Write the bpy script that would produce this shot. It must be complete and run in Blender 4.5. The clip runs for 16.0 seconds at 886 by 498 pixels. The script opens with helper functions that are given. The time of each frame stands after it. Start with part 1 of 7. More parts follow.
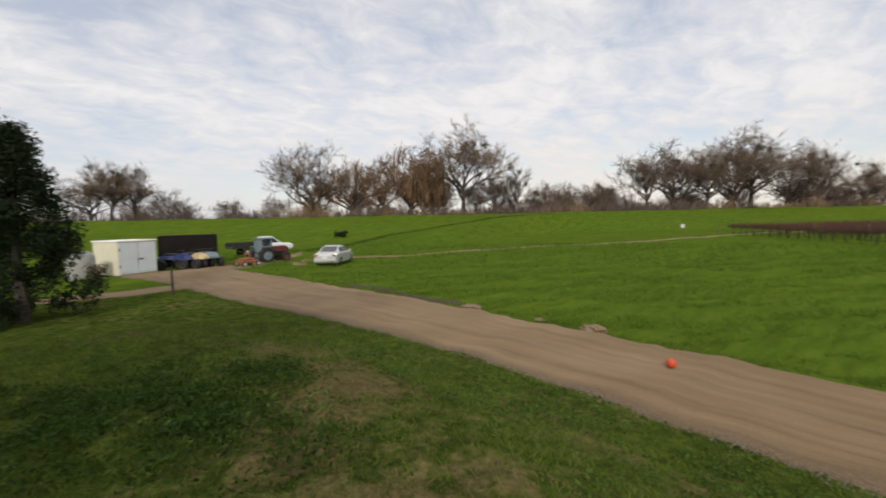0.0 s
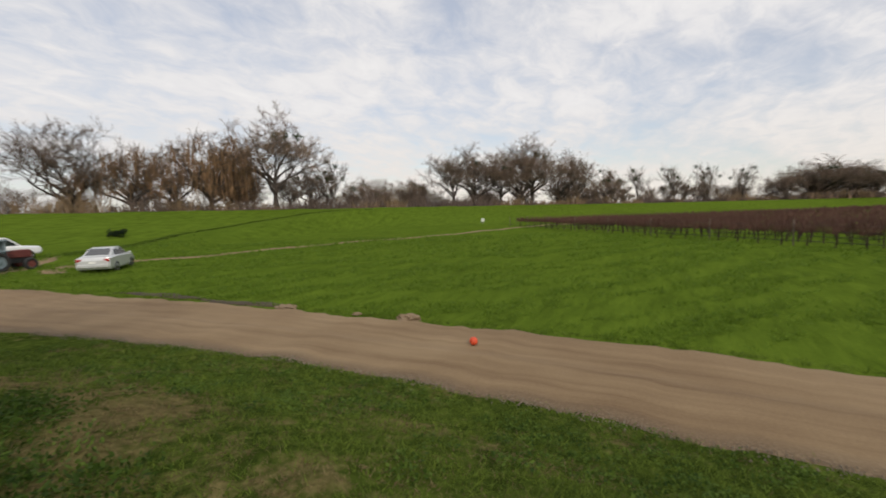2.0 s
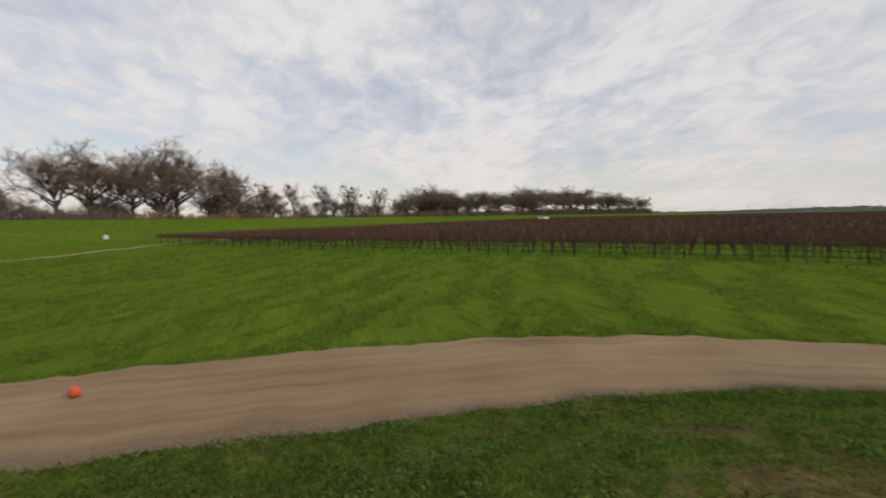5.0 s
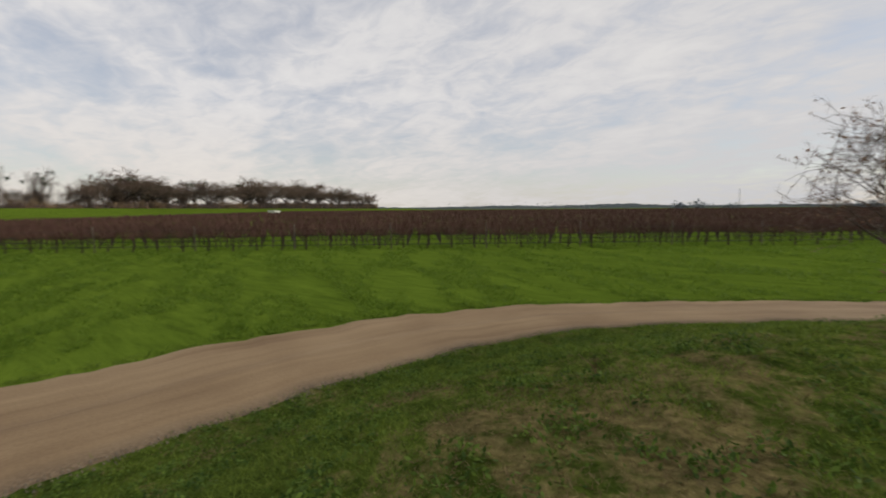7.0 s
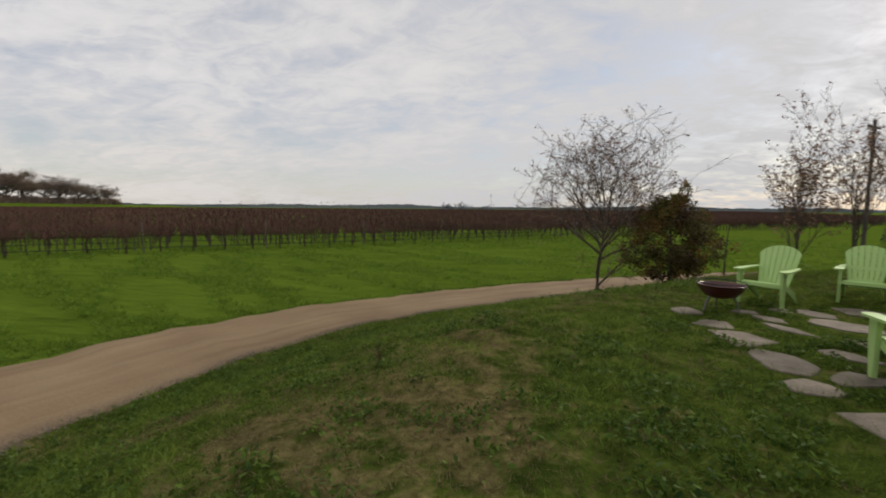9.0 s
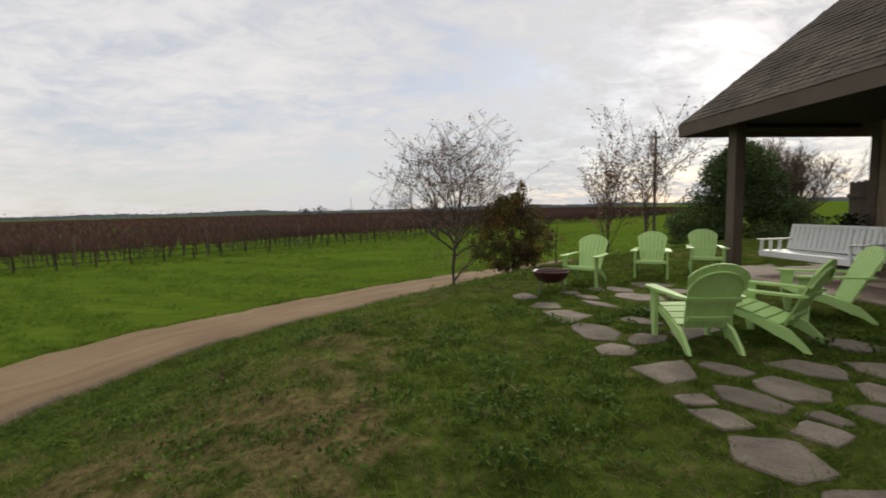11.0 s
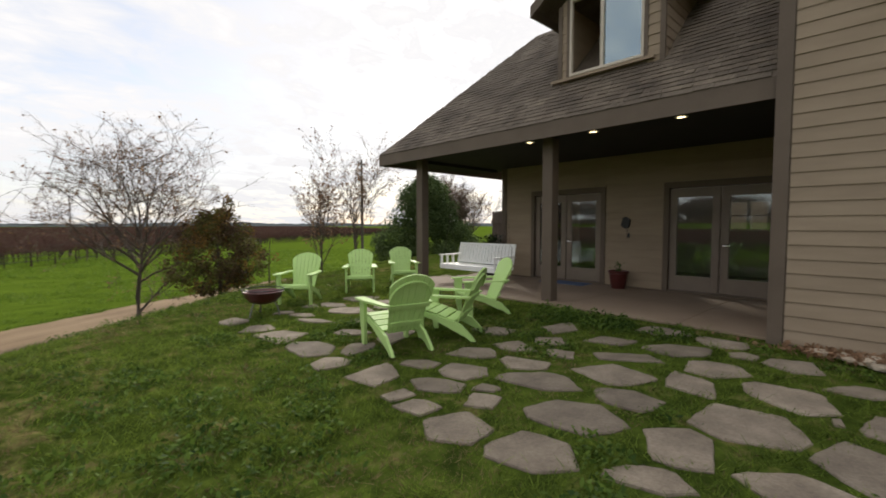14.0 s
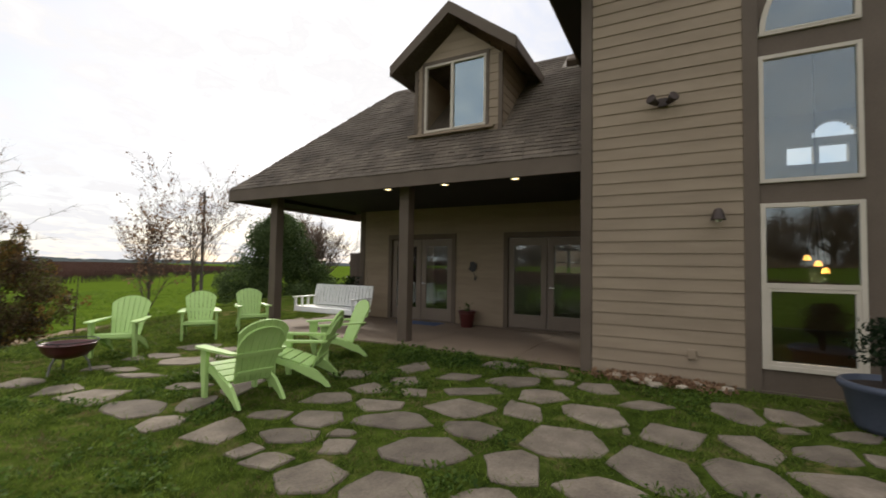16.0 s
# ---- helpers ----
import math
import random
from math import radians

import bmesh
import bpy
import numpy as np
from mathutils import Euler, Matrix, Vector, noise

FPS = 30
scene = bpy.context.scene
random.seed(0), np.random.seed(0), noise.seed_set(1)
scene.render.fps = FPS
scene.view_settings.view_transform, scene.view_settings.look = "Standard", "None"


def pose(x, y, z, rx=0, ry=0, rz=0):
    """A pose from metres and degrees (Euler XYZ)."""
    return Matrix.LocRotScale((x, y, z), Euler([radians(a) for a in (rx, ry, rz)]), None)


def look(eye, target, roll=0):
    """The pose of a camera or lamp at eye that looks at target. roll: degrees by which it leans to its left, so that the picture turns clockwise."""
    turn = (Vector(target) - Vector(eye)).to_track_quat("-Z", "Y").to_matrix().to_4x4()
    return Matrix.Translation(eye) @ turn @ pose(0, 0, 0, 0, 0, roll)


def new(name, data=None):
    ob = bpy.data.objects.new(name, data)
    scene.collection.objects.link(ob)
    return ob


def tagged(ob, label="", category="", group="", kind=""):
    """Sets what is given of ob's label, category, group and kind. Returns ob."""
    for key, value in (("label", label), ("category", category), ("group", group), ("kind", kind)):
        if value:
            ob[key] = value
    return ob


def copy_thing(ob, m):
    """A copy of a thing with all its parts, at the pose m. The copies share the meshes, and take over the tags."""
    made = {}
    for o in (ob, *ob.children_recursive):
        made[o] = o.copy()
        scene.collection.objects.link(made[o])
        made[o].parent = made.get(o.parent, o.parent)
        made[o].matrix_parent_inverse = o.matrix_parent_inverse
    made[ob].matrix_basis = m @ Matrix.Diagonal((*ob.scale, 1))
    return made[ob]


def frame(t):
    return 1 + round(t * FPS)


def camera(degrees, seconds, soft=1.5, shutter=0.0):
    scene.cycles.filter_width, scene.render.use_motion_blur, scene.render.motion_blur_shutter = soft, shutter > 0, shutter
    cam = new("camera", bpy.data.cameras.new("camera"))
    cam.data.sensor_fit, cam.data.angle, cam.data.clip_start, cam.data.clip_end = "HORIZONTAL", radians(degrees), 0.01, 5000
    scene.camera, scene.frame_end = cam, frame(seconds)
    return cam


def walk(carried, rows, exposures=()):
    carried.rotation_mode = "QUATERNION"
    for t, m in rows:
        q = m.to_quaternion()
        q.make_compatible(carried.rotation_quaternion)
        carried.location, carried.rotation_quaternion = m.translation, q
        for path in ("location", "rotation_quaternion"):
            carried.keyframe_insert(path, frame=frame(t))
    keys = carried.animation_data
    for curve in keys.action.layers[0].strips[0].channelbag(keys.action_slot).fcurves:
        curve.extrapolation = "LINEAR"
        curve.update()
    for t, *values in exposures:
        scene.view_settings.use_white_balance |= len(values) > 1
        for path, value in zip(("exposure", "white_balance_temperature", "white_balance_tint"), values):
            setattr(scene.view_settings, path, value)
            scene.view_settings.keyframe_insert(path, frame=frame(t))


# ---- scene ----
cam = camera(91.36, 16.0, soft=1.7, shutter=0.45)

# seconds, place, turn
PATH = [
    (0.0, 0.041, -0.040, 1.661, 86.16, 1.39, -39.77),
    (0.5, 0.067, -0.073, 1.652, 85.79, 1.03, -47.46),
    (1.0, 0.103, -0.083, 1.634, 85.54, 1.44, -53.85),
    (1.5, 0.120, -0.092, 1.619, 85.20, 1.45, -58.45),
    (2.0, 0.125, -0.114, 1.627, 84.97, 1.49, -63.44),
    (2.5, 0.137, -0.162, 1.640, 84.99, 0.41, -69.50),
    (3.0, 0.153, -0.182, 1.639, 85.25, -0.08, -74.51),
    (3.5, 0.188, -0.216, 1.635, 86.09, -0.15, -82.55),
    (6.0, 0.196, -0.687, 1.476, 84.86, 1.20, -122.85),
    (6.5, 0.209, -0.720, 1.471, 84.79, 0.71, -131.96),
    (7.0, 0.223, -0.721, 1.464, 84.64, 0.43, -140.63),
    (7.5, 0.236, -0.709, 1.455, 84.46, 0.27, -148.75),
    (8.0, 0.226, -0.681, 1.461, 84.07, -0.15, -155.84),
    (8.5, 0.169, -0.639, 1.463, 84.56, -1.05, -162.56),
    (9.0, 0.160, -0.619, 1.461, 84.57, -0.50, -168.58),
    (11.5, -0.000, -0.590, 1.451, 84.81, 1.18, -192.56),
    (12.0, -0.005, -0.593, 1.443, 85.11, 0.93, -199.62),
    (12.5, -0.006, -0.599, 1.437, 85.58, 1.23, -206.44),
    (13.0, -0.010, -0.601, 1.434, 85.66, 1.21, -212.79),
    (13.5, -0.011, -0.606, 1.430, 85.87, 0.58, -218.69),
    (14.0, 0.001, -0.593, 1.431, 86.87, 0.02, -223.23),
    (14.5, 0.016, -0.579, 1.438, 87.92, -0.10, -228.09),
    (15.0, 0.051, -0.540, 1.444, 89.55, -0.17, -231.24),
    (15.5, 0.098, -0.509, 1.450, 90.97, -0.69, -236.63),
    (16.0, 0.167, -0.462, 1.475, 92.36, -0.95, -241.86),]
walk(cam, [(t, pose(x, y, z, a, b, c)) for t, x, y, z, a, b, c in PATH],
     [(0.0, 0.0), (3.5, -0.12), (6.0, -0.20), (9.0, -0.22), (11.5, 0.0), (12.5, 0.08), (14.0, 0.38), (16.0, 0.40)])

# ---------------------------------------------------------------- light
SUN_YAW, SUN_ELEV = 136.0, 28.0
world = bpy.data.worlds.new("sky")
scene.world = world
world.use_nodes = True
wt = world.node_tree
wt.nodes.clear()


def wnode(kind, **sets):
    n = wt.nodes.new(kind)
    for k, v in sets.items():
        if k in n.inputs:
            n.inputs[k].default_value = v
    return n


w_out = wnode("ShaderNodeOutputWorld")
w_sky = wnode("ShaderNodeTexSky")
w_sky.sky_type, w_sky.sun_disc = "NISHITA", False
w_sky.sun_elevation, w_sky.sun_rotation = radians(SUN_ELEV), radians(-SUN_YAW)
w_sky_bg = wnode("ShaderNodeBackground", Strength=0.14)
wt.links.new(w_sky.outputs[0], w_sky_bg.inputs[0])
# a thin broken cloud sheet, seen in perspective: direction divided by its height
w_co = wnode("ShaderNodeTexCoord")
w_sep = wnode("ShaderNodeSeparateXYZ")
wt.links.new(w_co.outputs["Generated"], w_sep.inputs[0])
w_up = wnode("ShaderNodeMath")
w_up.operation = "MAXIMUM"
w_up.inputs[1].default_value = 0.0
wt.links.new(w_sep.outputs["Z"], w_up.inputs[0])
w_add = wnode("ShaderNodeMath")
w_add.operation = "ADD"
w_add.inputs[1].default_value = 0.22
wt.links.new(w_up.outputs[0], w_add.inputs[0])
w_plane = wnode("ShaderNodeVectorMath")
w_plane.operation = "DIVIDE"
w_cmb = wnode("ShaderNodeCombineXYZ")
for k in range(3):
    wt.links.new(w_add.outputs[0], w_cmb.inputs[k])
wt.links.new(w_co.outputs["Generated"], w_plane.inputs[0])
wt.links.new(w_cmb.outputs[0], w_plane.inputs[1])
w_map = wnode("ShaderNodeMapping")
w_map.inputs["Rotation"].default_value = (0, 0, radians(38))
w_map.inputs["Scale"].default_value = (0.95, 1.3, 0.0)
w_map.inputs["Location"].default_value = (3.1, 1.7, 0.0)
wt.links.new(w_plane.outputs[0], w_map.inputs["Vector"])
w_big = wnode("ShaderNodeTexNoise", Scale=1.1, Detail=6.0, Roughness=0.55, Distortion=0.6)
w_small = wnode("ShaderNodeTexNoise", Scale=5.5, Detail=5.0, Roughness=0.62, Distortion=0.5)
for n in (w_big, w_small):
    wt.links.new(w_map.outputs[0], n.inputs["Vector"])
w_mix = wnode("ShaderNodeMix")
w_mix.data_type = "FLOAT"
w_mix.inputs[0].default_value = 0.42
wt.links.new(w_big.outputs["Fac"], w_mix.inputs[2])
wt.links.new(w_small.outputs["Fac"], w_mix.inputs[3])
w_ramp = wnode("ShaderNodeValToRGB")
w_ramp.color_ramp.elements[0].position, w_ramp.color_ramp.elements[1].position = 0.34, 0.56
w_ramp.color_ramp.elements[0].color = (0.56, 0.56, 0.56, 1)
wt.links.new(w_mix.outputs[0], w_ramp.inputs[0])
w_tone = wnode("ShaderNodeValToRGB")
w_tone.color_ramp.elements[0].position, w_tone.color_ramp.elements[1].position = 0.36, 0.66
w_tone.color_ramp.elements[0].color = (0.69, 0.69, 0.735, 1)
w_tone.color_ramp.elements[1].color = (0.93, 0.91, 0.90, 1)
wt.links.new(w_mix.outputs[0], w_tone.inputs[0])
# brighter towards the sun, warm and hazy low down
w_dot = wnode("ShaderNodeVectorMath")
w_dot.operation = "DOT_PRODUCT"
a, e = radians(SUN_YAW), radians(SUN_ELEV)
w_dot.inputs[1].default_value = (-math.sin(a) * math.cos(e), math.cos(a) * math.cos(e), math.sin(e))
wt.links.new(w_co.outputs["Generated"], w_dot.inputs[0])
w_glow = wnode("ShaderNodeMapRange")
w_glow.inputs["From Min"].default_value, w_glow.inputs["From Max"].default_value = -0.2, 1.0
w_glow.inputs["To Min"].default_value, w_glow.inputs["To Max"].default_value = 0.98, 0.87
wt.links.new(w_dot.outputs["Value"], w_glow.inputs["Value"])
w_low = wnode("ShaderNodeMapRange")
w_low.inputs["From Min"].default_value, w_low.inputs["From Max"].default_value = 0.0, 0.22
w_low.inputs["To Min"].default_value, w_low.inputs["To Max"].default_value = 0.75, 0.0
wt.links.new(w_sep.outputs["Z"], w_low.inputs["Value"])
w_haze = wnode("ShaderNodeMix")
w_haze.data_type = "RGBA"
w_side = wnode("ShaderNodeMapRange")
w_side.inputs["From Min"].default_value, w_side.inputs["From Max"].default_value = 0.1, 0.9
wt.links.new(w_sep.outputs["X"], w_side.inputs["Value"])
w_rim = wnode("ShaderNodeMix")
w_rim.data_type = "RGBA"
w_rim.inputs[6].default_value, w_rim.inputs[7].default_value = (0.72, 0.715, 0.73, 1), (0.90, 0.82, 0.72, 1)
wt.links.new(w_side.outputs[0], w_rim.inputs[0])
wt.links.new(w_rim.outputs[2], w_haze.inputs[7])
wt.links.new(w_low.outputs[0], w_haze.inputs[0])
wt.links.new(w_tone.outputs[0], w_haze.inputs[6])
w_cloud_bg = wnode("ShaderNodeBackground")
wt.links.new(w_haze.outputs[2], w_cloud_bg.inputs[0])
w_zen = wnode("ShaderNodeMapRange")
w_zen.interpolation_type = "SMOOTHSTEP"
w_zen.inputs["From Min"].default_value, w_zen.inputs["From Max"].default_value = 0.45, 1.0
w_zen.inputs["To Min"].default_value, w_zen.inputs["To Max"].default_value = 1.0, 1.6
wt.links.new(w_sep.outputs["Z"], w_zen.inputs["Value"])
w_lum = wnode("ShaderNodeMath")
w_lum.operation = "MULTIPLY"
wt.links.new(w_glow.outputs[0], w_lum.inputs[0])
wt.links.new(w_zen.outputs[0], w_lum.inputs[1])
wt.links.new(w_lum.outputs[0], w_cloud_bg.inputs[1])
w_cover = wnode("ShaderNodeMath")
w_cover.operation = "MAXIMUM"
wt.links.new(w_ramp.outputs[0], w_cover.inputs[0])
wt.links.new(w_low.outputs[0], w_cover.inputs[1])
w_both = wnode("ShaderNodeMixShader")
wt.links.new(w_cover.outputs[0], w_both.inputs[0])
wt.links.new(w_sky_bg.outputs[0], w_both.inputs[1])
wt.links.new(w_cloud_bg.outputs[0], w_both.inputs[2])
wt.links.new(w_both.outputs[0], w_out.inputs[0])

sun = new("sun", bpy.data.lights.new("sun", "SUN"))
sun.data.energy, sun.data.angle, sun.data.color = 2.2, radians(11), (1.0, 0.92, 0.80)
sun.matrix_world = look((0, 0, 30), (30 * math.sin(a) * math.cos(e), -30 * math.cos(a) * math.cos(e), 30 - 30 * math.sin(e)))


# ---------------------------------------------------------------- materials
def surface(name, colours, scale=4.0, rough=0.8, bump=0.2, fine=40.0, metal=0.0, grain=0.35, stretch=(1, 1, 1), vary=0.0, coords="Object", spec=0.4):
    """A node material: colours blended by a coarse and a fine noise, with relief from the fine one."""
    m = bpy.data.materials.new(name)
    m.use_nodes = True
    t = m.node_tree
    p = t.nodes["Principled BSDF"]
    p.inputs["Metallic"].default_value = metal
    p.inputs["Specular IOR Level"].default_value = spec
    co = t.nodes.new("ShaderNodeTexCoord")
    mp = t.nodes.new("ShaderNodeMapping")
    mp.inputs["Scale"].default_value = stretch
    if coords == "World":
        ge = t.nodes.new("ShaderNodeNewGeometry")
        t.links.new(ge.outputs["Position"], mp.inputs["Vector"])
    else:
        t.links.new(co.outputs[coords], mp.inputs["Vector"])
    big, small = t.nodes.new("ShaderNodeTexNoise"), t.nodes.new("ShaderNodeTexNoise")
    big.inputs["Scale"].default_value, big.inputs["Detail"].default_value = scale, 5
    small.inputs["Scale"].default_value, small.inputs["Detail"].default_value = fine, 3
    for n in (big, small):
        t.links.new(mp.outputs[0], n.inputs["Vector"])
    mx = t.nodes.new("ShaderNodeMix")
    mx.data_type = "FLOAT"
    mx.inputs[0].default_value = grain
    t.links.new(big.outputs["Fac"], mx.inputs[2])
    t.links.new(small.outputs["Fac"], mx.inputs[3])
    r = t.nodes.new("ShaderNodeValToRGB")
    els = r.color_ramp.elements
    els[0].position, els[1].position = 0.32, 0.68
    els[0].color, els[1].color = (*colours[0], 1), (*colours[-1], 1)
    for i, c in enumerate(colours[1:-1]):
        el = els.new(0.32 + 0.36 * (i + 1) / (len(colours) - 1))
        el.color = (*c, 1)
    t.links.new(mx.outputs[0], r.inputs[0])
    out = r.outputs[0]
    if vary:
        oi = t.nodes.new("ShaderNodeObjectInfo")
        mr = t.nodes.new("ShaderNodeMapRange")
        mr.inputs["To Min"].default_value, mr.inputs["To Max"].default_value = 1 - vary, 1 + vary
        t.links.new(oi.outputs["Random"], mr.inputs["Value"])
        hs = t.nodes.new("ShaderNodeHueSaturation")
        t.links.new(mr.outputs[0], hs.inputs["Value"])
        t.links.new(out, hs.inputs["Color"])
        out = hs.outputs[0]
    t.links.new(out, p.inputs["Base Color"])
    rr = t.nodes.new("ShaderNodeMapRange")
    rr.inputs["To Min"].default_value, rr.inputs["To Max"].default_value = max(0.02, rough - 0.08), min(1, rough + 0.08)
    t.links.new(small.outputs["Fac"], rr.inputs["Value"])
    t.links.new(rr.outputs[0], p.inputs["Roughness"])
    if bump:
        b = t.nodes.new("ShaderNodeBump")
        b.inputs["Strength"].default_value, b.inputs["Distance"].default_value = bump, 0.02
        t.links.new(small.outputs["Fac"], b.inputs["Height"])
        t.links.new(b.outputs[0], p.inputs["Normal"])
    return m


def leafy(name, c0, c1, trans=0.35, rough=0.6):
    """Leaves and grass: two tones by island, some light passing through."""
    m = bpy.data.materials.new(name)
    m.use_nodes = True
    t = m.node_tree
    p = t.nodes["Principled BSDF"]
    ge = t.nodes.new("ShaderNodeNewGeometry")
    no = t.nodes.new("ShaderNodeTexNoise")
    no.inputs["Scale"].default_value, no.inputs["Detail"].default_value = 0.8, 3
    t.links.new(ge.outputs["Position"], no.inputs["Vector"])
    mx = t.nodes.new("ShaderNodeMix")
    mx.data_type = "FLOAT"
    mx.inputs[0].default_value = 0.5
    t.links.new(ge.outputs["Random Per Island"], mx.inputs[2])
    t.links.new(no.outputs["Fac"], mx.inputs[3])
    r = t.nodes.new("ShaderNodeValToRGB")
    r.color_ramp.elements[0].position, r.color_ramp.elements[1].position = 0.2, 0.8
    r.color_ramp.elements[0].color, r.color_ramp.elements[1].color = (*c0, 1), (*c1, 1)
    t.links.new(mx.outputs[0], r.inputs[0])
    t.links.new(r.outputs[0], p.inputs["Base Color"])
    p.inputs["Roughness"].default_value = rough
    p.inputs["Specular IOR Level"].default_value = 0.1
    if trans:
        tr = t.nodes.new("ShaderNodeBsdfTranslucent")
        t.links.new(r.outputs[0], tr.inputs["Color"])
        ms = t.nodes.new("ShaderNodeMixShader")
        ms.inputs[0].default_value = trans
        t.links.new(p.outputs[0], ms.inputs[1])
        t.links.new(tr.outputs[0], ms.inputs[2])
        t.links.new(ms.outputs[0], t.nodes["Material Output"].inputs[0])
    return m


def glow(name, colour, strength):
    m = bpy.data.materials.new(name)
    m.use_nodes = True
    p = m.node_tree.nodes["Principled BSDF"]
    p.inputs["Base Color"].default_value = (*colour, 1)
    p.inputs["Emission Color"].default_value = (*colour, 1)
    p.inputs["Emission Strength"].default_value = strength
    return m


def glass(name, tint=(0.9, 0.95, 0.95), rough=0.0, ior=1.85, sheen=(1, 1, 1)):
    """Thin window glass: clear, with a real reflection."""
    m = bpy.data.materials.new(name)
    m.use_nodes = True
    t = m.node_tree
    t.nodes.remove(t.nodes["Principled BSDF"])
    g, tr = t.nodes.new("ShaderNodeBsdfGlossy"), t.nodes.new("ShaderNodeBsdfTransparent")
    g.inputs["Roughness"].default_value = rough
    g.inputs["Color"].default_value = (*sheen, 1)
    tr.inputs["Color"].default_value = (*tint, 1)
    fr = t.nodes.new("ShaderNodeFresnel")
    fr.inputs["IOR"].default_value = ior
    ms = t.nodes.new("ShaderNodeMixShader")
    t.links.new(fr.outputs[0], ms.inputs[0])
    t.links.new(tr.outputs[0], ms.inputs[1])
    t.links.new(g.outputs[0], ms.inputs[2])
    t.links.new(ms.outputs[0], t.nodes["Material Output"].inputs[0])
    return m


SIDING = surface("siding_paint", [(0.232, 0.178, 0.120), (0.266, 0.205, 0.139), (0.295, 0.230, 0.158)], 1.3, 0.75, 0.12, 60, stretch=(1, 1, 6), vary=0.05, coords="World")
TRIM = surface("brown_trim_paint", [(0.094, 0.070, 0.049), (0.130, 0.098, 0.070)], 2.0, 0.7, 0.15, 50, coords="World")
# near-black: shade under the deep porch and eaves is put into this colour
SOFFIT = surface("shaded_soffit", [(0.014, 0.011, 0.009), (0.022, 0.017, 0.014)], 1.5, 0.8, 0.1, 30, coords="World")
VINYL = surface("cream_window_vinyl", [(0.46, 0.41, 0.32), (0.54, 0.48, 0.39)], 3.0, 0.45, 0.03, 60)
SHINGLE = surface("asphalt_shingle", [(0.056, 0.043, 0.031), (0.104, 0.083, 0.060), (0.170, 0.138, 0.102)], 1.6, 0.95, 0.6, 26, vary=0.22, coords="World")
CONCRETE = surface("porch_concrete", [(0.165, 0.118, 0.079), (0.20, 0.147, 0.10), (0.228, 0.172, 0.12)], 1.1, 0.85, 0.2, 70, coords="World")
STONE = surface("flagstone", [(0.110, 0.088, 0.064), (0.175, 0.142, 0.104), (0.250, 0.208, 0.156)], 3.6, 0.88, 0.8, 45, vary=0.25, coords="World")
ROAD = surface("packed_dirt", [(0.150, 0.096, 0.047), (0.194, 0.131, 0.068), (0.230, 0.162, 0.089)], 0.4, 0.95, 0.5, 22, coords="World")
MUD = surface("bare_earth", [(0.026, 0.018, 0.011), (0.075, 0.05, 0.03)], 2.0, 0.95, 0.5, 25, coords="World")
CHAIR = surface("green_chair_resin", [(0.37, 0.54, 0.17), (0.44, 0.62, 0.22)], 2.0, 0.5, 0.05, 90)
WHITE = surface("white_gloss_paint", [(0.80, 0.80, 0.76), (0.88, 0.88, 0.85)], 3.0, 0.5, 0.05, 60)
BARKL = surface("young_bark", [(0.055, 0.042, 0.033), (0.115, 0.09, 0.07)], 5.0, 0.95, 0.5, 30, stretch=(1, 1, 0.3))
BARK = surface("grey_bark", [(0.04, 0.031, 0.026), (0.085, 0.068, 0.056)], 5.0, 0.95, 0.6, 30, stretch=(1, 1, 0.3))
TWIG = surface("far_twig", [(0.125, 0.086, 0.060), (0.22, 0.155, 0.112)], 0.6, 0.95, 0.0, 8, vary=0.2)
GLASS = glass("window_glass", (0.8, 0.85, 0.86), 0.0, 1.95, (0.86, 0.95, 1.0))
COATED = glass("coated_window_glass", (0.55, 0.62, 0.66), 0.0, 4.2, (0.72, 0.88, 0.92))
BLACK = surface("black_iron", [(0.012, 0.012, 0.012), (0.03, 0.028, 0.026)], 6.0, 0.6, 0.2, 60)
RUBBER = surface("tyre_rubber", [(0.015, 0.015, 0.015), (0.03, 0.03, 0.03)], 6.0, 0.85, 0.1, 60)
BRONZE = surface("dark_bronze", [(0.03, 0.022, 0.018), (0.07, 0.05, 0.04)], 5, 0.5, 0.1, 40, metal=0.4)
CHROME = surface("chrome", [(0.6, 0.6, 0.6), (0.7, 0.7, 0.7)], 6.0, 0.25, 0.0, 60, metal=1.0)


# ---------------------------------------------------------------- mesh helpers
def mesh_from(name, verts, faces, material, smooth=False):
    me = bpy.data.meshes.new(name)
    me.from_pydata(verts, [], faces)
    me.update()
    if material:
        me.materials.append(material)
    if smooth:
        me.polygons.foreach_set("use_smooth", [True] * len(me.polygons))
    return me


def part(name, bm, material, parent=None, label="", smooth=False):
    """Links a bmesh (or a mesh) as one object under a thing or a part."""
    if isinstance(bm, bpy.types.Mesh):
        me = bm
    else:
        bmesh.ops.recalc_face_normals(bm, faces=bm.faces)
        me = bpy.data.meshes.new(name)
        bm.to_mesh(me)
        bm.free()
        me.materials.append(material)
        if smooth:
            me.polygons.foreach_set("use_smooth", [True] * len(me.polygons))
    ob = new(name, me)
    if parent:
        ob.parent = parent
    if label:
        tagged(ob, label)
    return ob


def thing(name, m, label, category, group=""):
    ob = new(name)
    ob.empty_display_size = 0.2
    ob.matrix_basis = m
    return tagged(ob, label, category, group)


